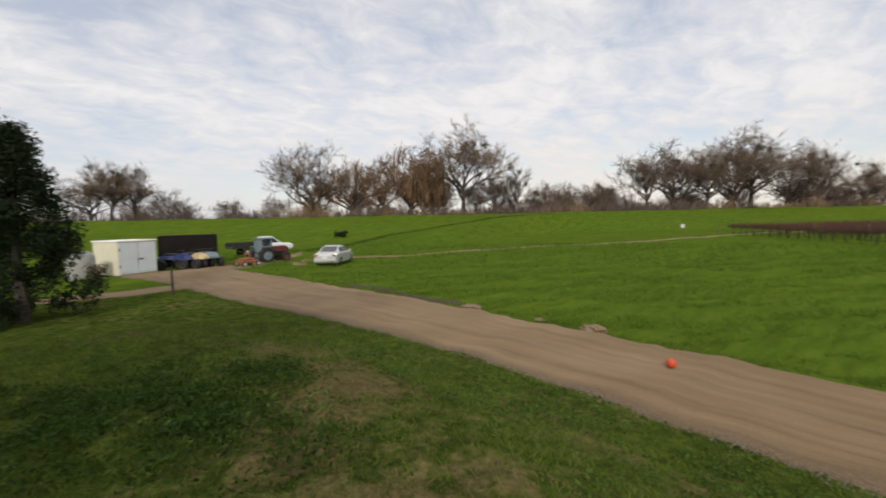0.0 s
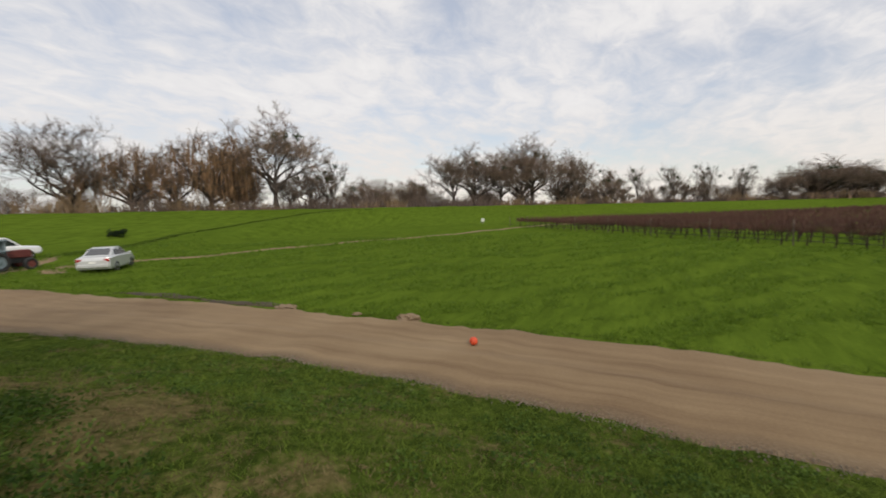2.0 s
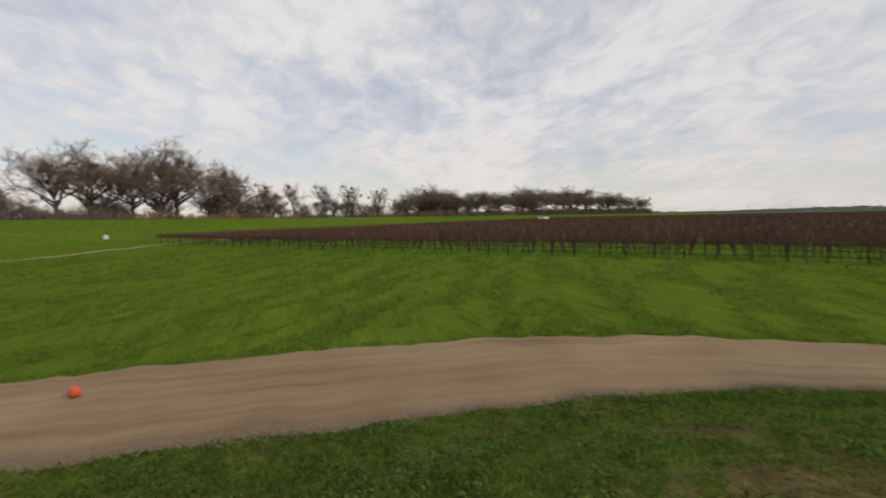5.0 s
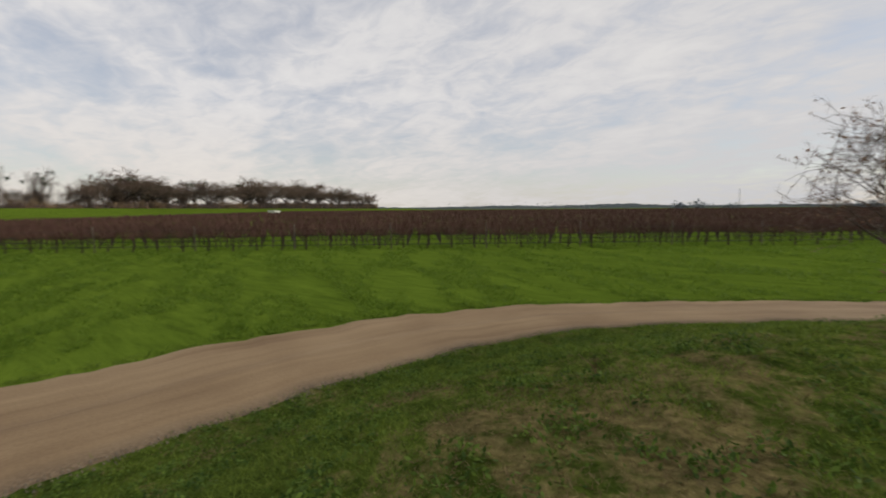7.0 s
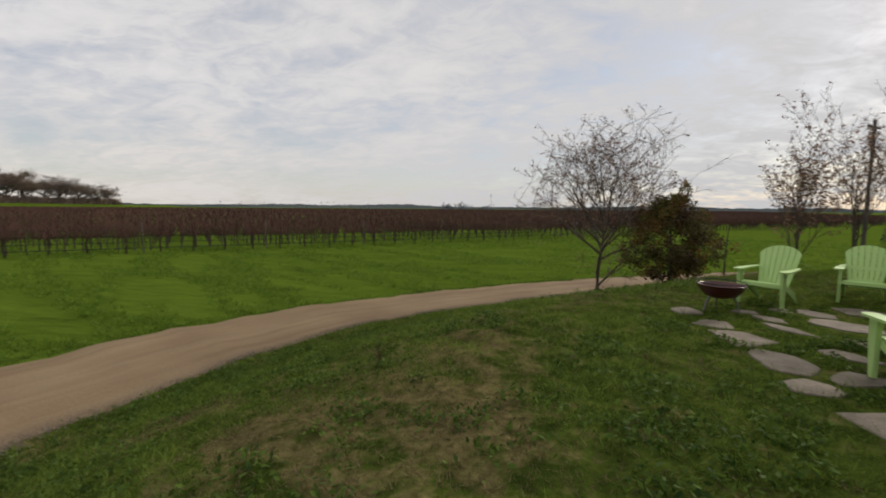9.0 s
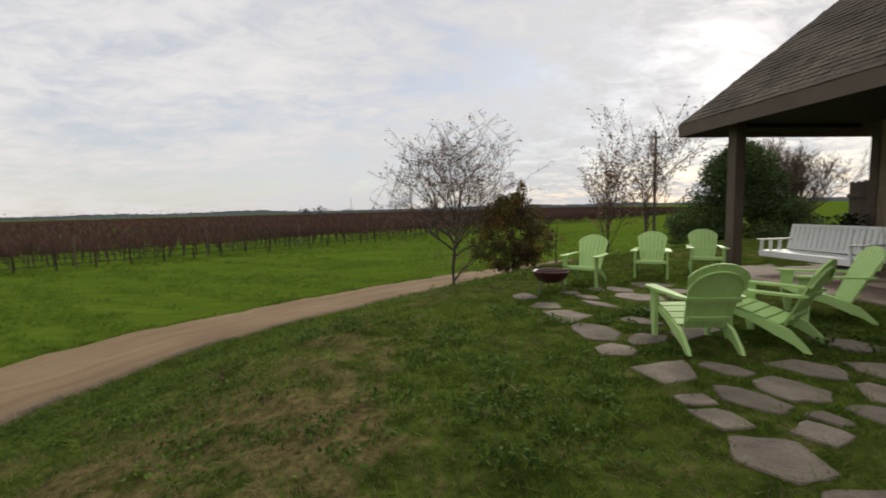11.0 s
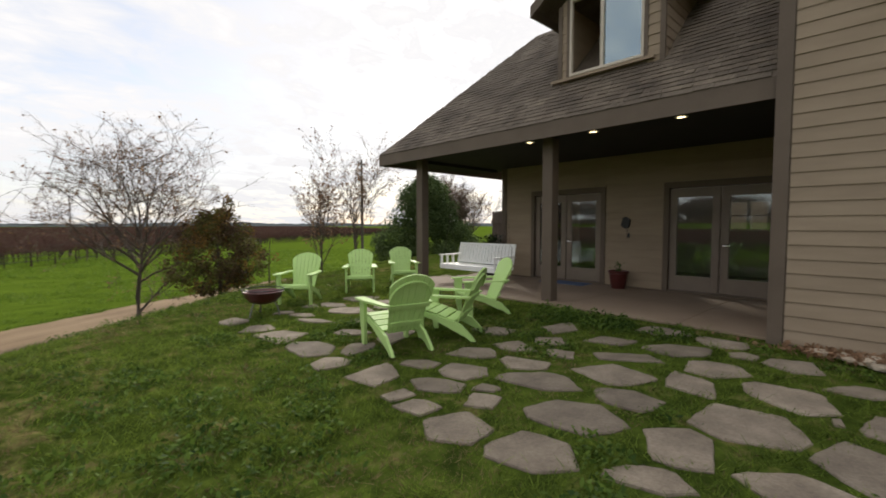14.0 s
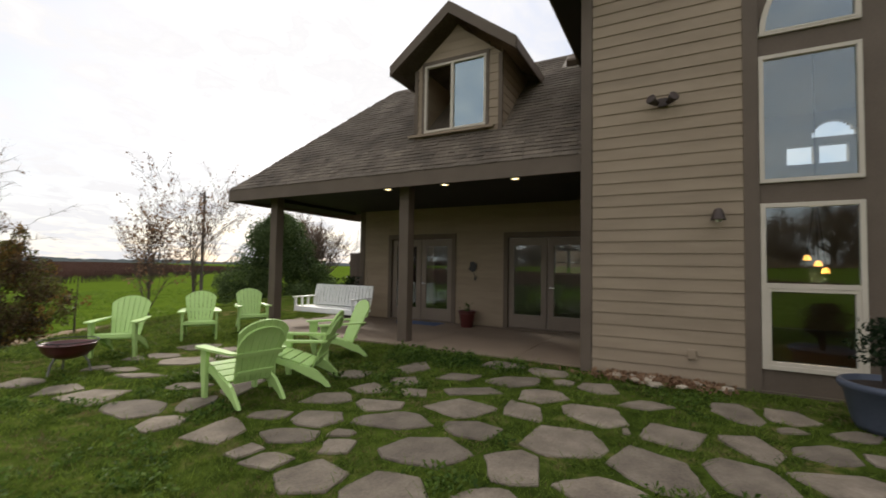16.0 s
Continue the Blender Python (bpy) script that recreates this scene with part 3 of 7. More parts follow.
def plank(wall, m, length, lap=LAP):
    """One tapered siding board: its face leans out to its lower edge. Local x along, z up, -y out."""
    key = round(length, 2)
    if key not in PLANKS:
        bm = bmesh.new()
        h = lap + 0.02
        pr = [(0.0, 0.0), (-0.020, 0.0), (-0.022, 0.004), (-0.007, h), (0.0, h)]
        polygon(bm, pr, "x", 0, key)
        bmesh.ops.recalc_face_normals(bm, faces=bm.faces)
        me = bpy.data.meshes.new("plank")
        bm.to_mesh(me)
        bm.free()
        me.materials.append(SIDING)
        PLANKS[key] = me
    ob = new("plank", PLANKS[key])
    ob.parent = wall
    ob.matrix_basis = HINV @ m if wall.parent == house else m
    return ob


def side_x(y0, y1, x, z0, z1, wall, cut=None):
    """Boards on a wall that faces +x, from y0 to y1; cut(z) gives the y range of each course."""
    z = z0
    while z < z1 - 0.02:
        a_, b_ = cut(z) if cut else (y0, y1)
        if b_ - a_ > 0.05:
            plank(wall, pose(x, a_, z, 0, 0, 90), b_ - a_)
        z += LAP


# tall front: sheathing with the window openings cut through, built of butted slabs
W_Y0, W_Y1 = 0.50, 1.50
tall = hpart("wall_front", boxes((WX - 0.16, WX, CORNER, W_Y0, -0.35, 5.75)), TRIM, label="lap-sided tall front wall")
for y0, y1, z0, z1 in ((W_Y1, TALL_Y1, -0.35, 5.75), (W_Y0, W_Y1, -0.35, 0.27), (W_Y0, W_Y1, 2.34, 2.60), (W_Y0, W_Y1, 4.24, 4.50)):
    hpart("trim_panel", boxes((WX - 0.16, WX, y0, y1, z0, z1)), TRIM)
bm = bmesh.new()
polygon(bm, [(CORNER, 5.75), (TALL_Y1, 5.75), (2.25, 9.6)], "x", WX - 0.16, WX)
hpart("gable", bm, SIDING)
# quarter-round window: spandrel left of the arc
bm = bmesh.new()
arc = [(W_Y1 - 1.0 * math.cos(k * math.pi / 2 / 12), 4.50 + 1.1 * math.sin(k * math.pi / 2 / 12)) for k in range(13)]
polygon(bm, arc + [(W_Y1, 5.75), (W_Y0, 5.75)], "x", WX - 0.15, WX - 0.005)
hpart("spandrel", bm, TRIM)
side_x(CORNER + 0.15, 0.33, WX, 0.0, 5.75, tall)
hpart("corner_board", boxes((WX - 0.12, WX + 0.03, CORNER - 0.02, CORNER + 0.14, -0.1, 5.75), bevel=0.004), TRIM)
hpart("casing", boxes((WX + 0.001, WX + 0.03, 0.33, W_Y0 - 0.005, -0.12, 5.75), bevel=0.003), TRIM)
hpart("water_table", boxes((WX + 0.002, WX + 0.035, CORNER + 0.14, TALL_Y1, -0.2, 0.0)), TRIM)
hpart("foundation", boxes((WX - 0.25, WX - 0.02, CORNER + 0.02, TALL_Y1, -0.6, -0.15)), CONCRETE)
hpart("side_wall", boxes((-14.2, WX - 0.161, CORNER, CORNER + 0.15, -0.35, 5.75)), SIDING)
BY0, BY1 = CORNER + 0.15, TALL_Y1 - 0.15
bm = boxes((-14.2, -14.0, BY0, BY1, 0.04, 4.28), (-14.2, -14.0, BY0, 2.15, 4.28, 4.76), (-14.2, -14.0, 2.70, 2.81, 4.28, 4.76), (-14.2, -14.0, 3.39, BY1, 4.28, 4.76), (-14.2, -14.0, BY0, BY1, 4.76, 4.95),
           (-14.2, -14.0, BY0, 2.67, 4.95, 5.38), (-14.2, -14.0, 3.54, BY1, 4.95, 5.38), (-14.2, -14.0, BY0, BY1, 5.38, 5.61))
for k in range(12):
    ya, yb = 2.67 + 0.87 * k / 12, 2.67 + 0.87 * (k + 1) / 12
    box(bm, -14.19, -14.01, ya, yb, 4.95 + 0.42 * math.sqrt(max(0.0, 1 - (((ya + yb) / 2 - 3.105) / 0.435) ** 2)), 5.38)
hpart("back_wall", bm, ROOM)
hpart("far_side_wall", boxes((-14.2, WX - 0.161, TALL_Y1 - 0.15, TALL_Y1, -0.35, 5.75)), SIDING)
# tall roof: two slopes with an overhang, seen from below at the eave
for sgn in (1, -1):
    bm = bmesh.new()
    y_e = -2.12 if sgn > 0 else 6.62
    polygon(bm, [(y_e, 5.62), (2.25, 9.92), (2.25, 10.12), (y_e, 5.82)] if sgn > 0 else [(y_e, 5.62), (y_e, 5.82), (2.25, 10.12), (2.25, 9.92)], "x", -14.5, WX + 0.42)
    hpart("roof_slope", bm, SHINGLE, label="dark grey-brown asphalt shingles")
hpart("eave_fascia", boxes((-14.5, WX + 0.44, -2.15, -2.12, 5.6, 5.84)), TRIM)
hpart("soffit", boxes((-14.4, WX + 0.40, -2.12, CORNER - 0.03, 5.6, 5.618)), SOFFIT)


def frame_x(name, x, y0, y1, z0, z1, w, parent=None, material=None, d=0.06):
    """A window frame on a wall facing +x, with one pane."""
    material = material or VINYL
    f = hpart(name, boxes((x - d, x + 0.015, y0, y0 + w, z0, z1), (x - d, x + 0.015, y1 - w, y1, z0, z1),
                          (x - d, x + 0.014, y0 + w, y1 - w, z0, z0 + w), (x - d, x + 0.014, y0 + w, y1 - w, z1 - w, z1), bevel=0.003), material, parent)
    return f


def pane_x(x, y0, y1, z0, z1, parent):
    bm = boxes((x - 0.003, x + 0.003, y0, y1, z0, z1))
    g = hpart("pane", bm, GLASS)
    g.parent = parent
    g.visible_shadow = False
    return g


def window_x(name, x, y0, y1, z0, z1, w=0.05, rail=None, stile=None):
    ob = frame_x(name, x, y0, y1, z0, z1, w)
    tagged(ob, "cream vinyl window with reflecting glass")
    if rail:
        r = hpart("meeting_rail", boxes((x - 0.05, x + 0.01, y0 + w, y1 - w, rail - 0.03, rail + 0.03)), VINYL)
        r.parent = ob
        lo = frame_x("sash", x - 0.01, y0 + w, y1 - w, z0 + w, rail - 0.03, 0.045, d=0.04)
        lo.parent = ob
        pane_x(x - 0.02, y0 + w, y1 - w, rail + 0.03, z1 - w, ob)
        pane_x(x - 0.035, y0 + w + 0.04, y1 - w - 0.04, z0 + w + 0.04, rail - 0.07, ob)
    elif stile:
        r = hpart("meeting_stile", boxes((x - 0.05, x + 0.012, stile - 0.03, stile + 0.03, z0 + w, z1 - w)), VINYL)
        r.parent = ob
        # one half slid open behind the other
        pane_x(x - 0.03, stile + 0.03, y1 - w, z0 + w, z1 - w, ob).data.materials[0] = COATED
        tagged(ob, "cream vinyl sliding window, one half open")
    else:
        pane_x(x - 0.025, y0 + w, y1 - w, z0 + w, z1 - w, ob)
    return ob


window_x("window", WX + 0.02, W_Y0, W_Y1, 0.27, 2.34, 0.055, rail=1.31)
window_x("window", WX + 0.02, W_Y0, W_Y1, 2.60, 4.24, 0.05)
arched = frame_x("arched_window", WX + 0.02, W_Y0, W_Y1, 4.50, 4.56, 0.028)
bm = bmesh.new()
polygon(bm, [(W_Y1 - 0.99 * math.cos(k * math.pi / 2 / 14), 4.51 + 1.09 * math.sin(k * math.pi / 2 / 14)) for k in range(15)] +
        [(W_Y1 - 0.93 * math.cos(k * math.pi / 2 / 14), 4.51 + 1.03 * math.sin(k * math.pi / 2 / 14)) for k in range(14, -1, -1)], "x", WX - 0.04, WX + 0.035)
hpart("arch_frame", bm, VINYL, None).parent = arched
hpart("jamb", boxes((WX - 0.04, WX + 0.033, W_Y1 - 0.055, W_Y1, 4.56, 5.6)), VINYL).parent = arched
bm = bmesh.new()
polygon(bm, [(W_Y1 - 0.94 * math.cos(k * math.pi / 2 / 14), 4.55 + 1.0 * math.sin(k * math.pi / 2 / 14)) for k in range(15)] + [(W_Y1, 4.55)], "x", WX - 0.02, WX - 0.014)
ob = hpart("pane", bm, GLASS)
ob.parent = arched
ob.visible_shadow = False

# room behind the tall windows and behind the porch doors
WOODFLOOR = surface("room_floor", [(0.045, 0.025, 0.014), (0.085, 0.048, 0.026)], 2.0, 0.4, 0.05, 30, stretch=(1, 6, 1), coords="World")
tagged(new("floor", mesh_from("floor", [(-18, -8.5, 0.03), (WX - 0.17, CORNER, 0.03), (WX - 0.17, TALL_Y1, 0.03), (-18, TALL_Y1, 0.03), (DX - 0.2, -8.5, 0.03), (DX - 0.2, CORNER, 0.03)],
                                     [(0, 4, 5, 1, 2, 3)], WOODFLOOR)), "dark wooden floor inside the house", "floor", kind="structure")
tagged(part("ceiling", boxes((-14.2, WX - 0.17, CORNER + 0.15, TALL_Y1 - 0.15, 5.62, 5.74)), ROOM), "painted ceiling of the tall room", "ceiling", kind="structure")

# porch: slab, ceiling, posts, wall with two pairs of glazed doors
D1, D2 = (-7.50, -5.60), (-4.06, -2.14)
DT = 2.22
porch_wall = hpart("wall_porch", boxes((DX - 0.15, DX, -8.62, D1[0], -0.3, CEIL), (DX - 0.15, DX, D1[1], D2[0], -0.3, CEIL), (DX - 0.15, DX, D2[1], CORNER, -0.3, CEIL),
                                       (DX - 0.15, DX, D1[0], D1[1], DT, CEIL), (DX - 0.15, DX, D2[0], D2[1], DT, CEIL), (DX - 0.15, DX, D1[0], D1[1], -0.3, 0.03), (DX - 0.15, DX, D2[0], D2[1], -0.3, 0.03)), TRIM)
side_x(-8.46, D1[0] - 0.12, DX, 0.02, CEIL, porch_wall)
side_x(D1[1] + 0.12, D2[0] - 0.12, DX, 0.02, CEIL, porch_wall)
for d in (D1, D2):
    side_x(d[0] - 0.12, d[1] + 0.12, DX, DT + 0.13, CEIL, porch_wall)
hpart("corner_board", boxes((DX - 0.16, DX + 0.03, -8.64, -8.47, -0.1, CEIL), bevel=0.004), TRIM)
hpart("end_wall", boxes((-18, DX - 0.151, -8.62, -8.47, -0.3, CEIL)), SIDING)
hpart("rear_wall", boxes((-18.2, -18.0, -8.62, CORNER, -0.3, 5.6)), SIDING)
part_wall = hpart("partition", boxes((-14.0, -13.9, -8.4, -3.92, 0.04, CEIL), (-14.0, -13.9, -2.98, CORNER, 0.04, CEIL), (-14.0, -13.9, -3.92, -2.98, 0.04, 1.28), (-14.0, -13.9, -3.92, -2.98, 2.1, CEIL)), ROOM)
back_sash = boxes((-13.97, -13.91, -3.92, -3.86, 1.28, 2.1), (-13.97, -13.91, -3.04, -2.98, 1.28, 2.1), (-13.97, -13.91, -3.50, -3.40, 1.28, 2.1), (-13.97, -13.91, -3.86, -3.50, 1.28, 1.33), (-13.97, -13.91, -3.40, -3.04, 1.28, 1.33),
                  (-13.97, -13.91, -3.86, -3.50, 2.05, 2.1), (-13.97, -13.91, -3.40, -3.04, 2.05, 2.1), (-13.96, -13.92, -3.86, -3.50, 1.67, 1.70), (-13.96, -13.92, -3.40, -3.04, 1.67, 1.70))
hpart("back_window_frame", back_sash, VINYL).parent = part_wall
for y0, y1 in ((-9.6, -7.206), (-7.2, -4.806), (-4.8, -2.806), (-2.8, CORNER - 0.03)):
    hpart("slab", boxes((DX, -6.72, y0, y1, -0.3, 0.0), bevel=0.006), CONCRETE, label="tan concrete porch slab")
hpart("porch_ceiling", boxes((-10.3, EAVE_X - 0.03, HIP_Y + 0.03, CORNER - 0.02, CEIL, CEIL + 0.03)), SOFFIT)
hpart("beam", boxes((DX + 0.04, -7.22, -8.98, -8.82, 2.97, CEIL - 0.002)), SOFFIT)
hpart("fascia", boxes((EAVE_X - 0.03, EAVE_X, HIP_Y, CORNER - 0.02, 2.97, 3.24), bevel=0.004), TRIM)
hpart("fascia", boxes((-14, EAVE_X - 0.03, HIP_Y, HIP_Y + 0.03, 2.97, 3.24)), TRIM)
for y in (-8.9, -5.19):
    hpart("post", boxes((-7.21, -6.99, y - 0.11, y + 0.11, -0.02, CEIL), bevel=0.008), TRIM, label="square brown porch post")


def french_doors(d, name):
    y0, y1 = d
    mid = (y0 + y1) / 2
    fr = hpart("door_frame", boxes((DX - 0.02, DX + 0.035, y0 - 0.11, y0, 0.0, DT), (DX - 0.02, DX + 0.035, y1, y1 + 0.11, 0.0, DT), (DX - 0.02, DX + 0.036, y0 - 0.11, y1 + 0.11, DT, DT + 0.12), (DX - 0.1, DX + 0.02, y0, y1, 0.0, 0.045)), TRIM)
    for a_, b_ in ((y0 + 0.01, mid - 0.012), (mid + 0.012, y1 - 0.01)):
        leaf = hpart(name, boxes((DX - 0.06, DX - 0.015, a_, a_ + 0.14, 0.05, DT - 0.02), (DX - 0.06, DX - 0.015, b_ - 0.14, b_, 0.05, DT - 0.02),
                                 (DX - 0.06, DX - 0.015, a_ + 0.14, b_ - 0.14, 0.05, 0.36), (DX - 0.06, DX - 0.015, a_ + 0.14, b_ - 0.14, DT - 0.2, DT - 0.02), bevel=0.003), DOORPAINT, label="closed taupe glazed porch door")
        pane_x(DX - 0.04, a_ + 0.14, b_ - 0.14, 0.36, DT - 0.2, leaf)
        if b_ > mid + 0.1:
            bm = bmesh.new()
            lathe(bm, [(0.001, 0.0), (0.03, 0.0), (0.03, 0.012), (0.012, 0.02), (0.012, 0.05), (0.02, 0.055), (0.001, 0.06)], 10)
            bmesh.ops.transform(bm, matrix=pose(DX - 0.015, a_ + 0.07, 1.02, 0, 90, 0), verts=bm.verts)
            bar(bm, (DX + 0.035, a_ + 0.07, 1.02), (DX + 0.035, a_ + 0.17, 1.02), 0.018, 0.018)
            hpart("handle", bm, CHROME, label="satin metal lever handle").parent = leaf
    return fr


DOORPAINT = surface("door_paint", [(0.16, 0.125, 0.095), (0.2, 0.16, 0.12)], 2.0, 0.55, 0.05, 40, coords="World")
french_doors(D1, "door_leaf")
french_doors(D2, "door_leaf")

# recessed porch lamps
LAMP = glow("lamp_lens", (1.0, 0.70, 0.38), 4.0)
for y in (-5.65, -4.33, -2.93):
    bm = bmesh.new()
    lathe(bm, [(0.06, -0.012), (0.085, -0.012), (0.09, 0.0), (0.06, 0.0)], 20, (-7.08, y, CEIL), True)
    can = hpart("downlight", bm, WHITE, label="lit recessed porch downlight")
    bm = bmesh.new()
    lathe(bm, [(0.001, -0.006), (0.06, -0.006)], 16, (-7.08, y, CEIL))
    hpart("lens", bm, LAMP).parent = can
    li = new("downlight_bulb", bpy.data.lights.new("downlight_bulb", "SPOT"))
    li.data.energy, li.data.color, li.data.spot_size, li.data.shadow_soft_size = 2.2, (1.0, 0.78, 0.5), radians(110), 0.06
    li.matrix_world = pose(-7.08, y, CEIL - 0.03)

# roof decks under the shingles
bm = bmesh.new()
vs = [(EAVE_X, HIP_Y, EAVE_Z), (EAVE_X, CORNER, EAVE_Z), (RIDGE_X, CORNER, RIDGE_Z), (RIDGE_X, HIP_RIDGE_Y, RIDGE_Z),
      (-13.4, HIP_Y, EAVE_Z), (-13.4, CORNER, EAVE_Z)]
v = [bm.verts.new(p) for p in vs]
for f in ((0, 1, 2, 3), (0, 3, 4), (4, 3, 2, 5), (1, 5, 2), (0, 4, 5, 1)):
    bm.faces.new([v[i] for i in f])
roof = hpart("roof", bm, SHINGLE, label="weathered grey-brown shingle roof with a mossy patch")

# dormer
DOX = -7.52
dorm = hpart("dormer", boxes((DOX - 0.1, DOX, -5.27, -5.06, 4.0, 5.62), (DOX - 0.1, DOX, -3.68, -3.37, 4.0, 5.62), (DOX - 0.1, DOX, -5.06, -3.68, 5.66, 5.8), (DOX - 0.1, DOX, -5.06, -3.68, 4.0, 4.25)), TRIM, label="gabled dormer with brown siding")
bm = bmesh.new()
polygon(bm, [(-5.27, 5.62), (-5.06, 5.62), (-5.06, 5.8), (-3.68, 5.8), (-3.68, 5.62), (-3.37, 5.62), (-4.32, 6.36)], "x", DOX - 0.1, DOX - 0.002)
hpart("dormer_gable", bm, SIDING).parent = dorm
for y in (-5.27, -3.47):
    hpart("cheek", boxes((-9.6, DOX - 0.1, y, y + 0.1, 3.9, 5.64)), SIDING).parent = dorm
hpart("dormer_back", boxes((-9.7, -9.6, -5.27, -3.37, 3.9, 6.0)), ROOM).parent = dorm
side_x(-5.27, -5.11, DOX, 4.05, 5.55, dorm)
side_x(-3.62, -3.37, DOX, 4.05, 5.55, dorm)
z = 5.72
while z < 6.3:
    h0, h1 = max(0.02, (6.36 - z) / 0.78), max(0.0, (6.36 - z - LAP) / 0.78)
    bm = bmesh.new()
    polygon(bm, [(-4.32 - h0, z), (-4.32 + h0, z), (-4.32 + h1 + 0.002, z + LAP), (-4.32 - h1, z + LAP)], "x", DOX - 0.001, DOX + 0.012)
    bmesh.ops.translate(bm, vec=(0.008, 0, 0), verts=[v_ for v_ in bm.verts if v_.co.x > DOX and v_.co.z < z + 0.01])
    hpart("plank", bm, SIDING).parent = dorm
    z += LAP
for y0, y1 in ((-5.125, -5.06), (-3.68, -3.615)):
    hpart("casing", boxes((DOX + 0.001, DOX + 0.03, y0, y1, 4.2, 5.72)), TRIM).parent = dorm
hpart("casing", boxes((DOX + 0.001, DOX + 0.032, -5.125, -3.615, 5.66, 5.74)), TRIM).parent = dorm
hpart("sill", boxes((DOX + 0.001, DOX + 0.09, -5.42, -3.5, 4.17, 4.22)), SIDING).parent = dorm
hpart("corner_board", boxes((DOX - 0.02, DOX + 0.034, -3.42, -3.34, 4.1, 5.6)), TRIM).parent = dorm
hpart("corner_board", boxes((DOX - 0.02, DOX + 0.034, -5.30, -5.22, 4.1, 5.6)), TRIM).parent = dorm
zz = 4.0
while zz < 5.6:
    plank(dorm, pose(DOX - 0.02, -3.37, zz, 0, 0, 180), 1.9)
    zz += LAP
window_x("dormer_window", DOX + 0.02, -5.06, -3.68, 4.25, 5.66, 0.045, stile=-4.42)
for sgn in (-1, 1):
    bm = bmesh.new()
    ye, ze = -4.36 + sgn * 1.38, 5.62
    out = [(ye, ze), (-4.36, 6.66), (-4.36, 6.74), (ye, ze + 0.09)]
    polygon(bm, out if sgn < 0 else out[::-1], "x", -10.2, -7.22)
    hpart("dormer_roof", bm, SHINGLE).parent = dorm
    bm = bmesh.new()
    out = [(ye - sgn * 0.0, ze - 0.16), (-4.36, 6.48), (-4.36, 6.72), (ye, ze + 0.06)]
    polygon(bm, out if sgn < 0 else out[::-1], "x", -7.22, -7.17)
    hpart("rake_board", bm, TRIM).parent = dorm
    hpart("gutter_board", boxes((-9.4, -7.22, ye - 0.015, ye + 0.015, ze - 0.14, ze + 0.06)), TRIM).parent = dorm


# ---------------------------------------------------------------- porch and patio things
def adirondack(label):
    """A resin adirondack chair facing +x, seat slats, fan back, arms and four legs."""
    ch = thing("adirondack_chair", pose(0, 0, 0), label, "chair", "green chairs round the fire bowl")
    # seat: slats along a curved slope from the front edge down to the back
    prof = [(0.36, 0.30), (0.355, 0.345), (0.32, 0.365), (0.22, 0.345), (0.10, 0.31), (-0.02, 0.27), (-0.14, 0.235)]
    for i in range(6):
        (x0, z0), (x1, z1) = prof[i], prof[i + 1]
        d = Vector((x1 - x0, 0, z1 - z0))
        bm = bmesh.new()
        bar(bm, Vector((x0, 0, z0)) + d * 0.06, Vector((x1, 0, z1)) - d * 0.06, 0.50, 0.018, 0.003)
        part("seat_slat", bm, CHAIR, ch)
    # fan back leaning back, slats with rounded tops along an arch
    lean = Matrix.Translation((-0.15, 0, 0.21)) @ Matrix.Rotation(radians(-24), 4, "Y")
    n = 7
    for k in range(n):
        bm = bmesh.new()
        lo0, lo1 = -0.20 + 0.40 * k / n + 0.004, -0.20 + 0.40 * (k + 1) / n - 0.004
        hi0, hi1 = -0.285 + 0.57 * k / n + 0.004, -0.285 + 0.57 * (k + 1) / n - 0.004
        arch = [(hi1 + (hi0 - hi1) * q / 3, 0.53 + 0.22 * math.sqrt(max(0.0, 1 - ((hi1 + (hi0 - hi1) * q / 3) / 0.30) ** 2))) for q in range(4)]
        polygon(bm, [(lo0, 0), (lo1, 0), ((lo1 + 2 * hi1) / 3, 0.42)] + arch + [((lo0 + 2 * hi0) / 3, 0.42)], "x", -0.010, 0.010)
        bmesh.ops.transform(bm, matrix=lean, verts=bm.verts)
        part("back_slat", bm, CHAIR, ch)
    bm = bmesh.new()
    for z, h in ((0.10, 0.05), (0.33, 0.05)):
        box(bm, -0.035, -0.012, -0.26 if z > 0.2 else -0.20, 0.26 if z > 0.2 else 0.20, z, z + h)
    for k in range(10):
        a0, a1 = math.pi * k / 10, math.pi * (k + 1) / 10
        bar(bm, (-0.022, 0.255 * math.cos(a0), 0.47 + 0.2 * math.sin(a0)), (-0.022, 0.255 * math.cos(a1), 0.47 + 0.2 * math.sin(a1)), 0.03, 0.02)
    bmesh.ops.transform(bm, matrix=lean, verts=bm.verts)
    part("back_brace", bm, CHAIR, ch)
    for s in (-1, 1):
        y = s * 0.285
        bm = bmesh.new()
        out = [(0.40, s * 0.235), (0.43, s * 0.26), (0.43, s * 0.345), (0.38, s * 0.37), (0.1, s * 0.355), (-0.30, s * 0.315), (-0.36, s * 0.27), (-0.33, s * 0.245), (0.05, s * 0.245)]
        polygon(bm, out if s > 0 else out[::-1], "z", 0.535, 0.558)
        part("armrest", bm, CHAIR, ch)
        bm = bmesh.new()
        out = [(0.27, 0.0), (0.33, 0.0), (0.385, 0.30), (0.395, 0.535), (0.26, 0.535), (0.27, 0.32)]
        polygon(bm, out, "y", y - 0.02, y + 0.02)
        part("front_leg", bm, CHAIR, ch)
        bm = bmesh.new()
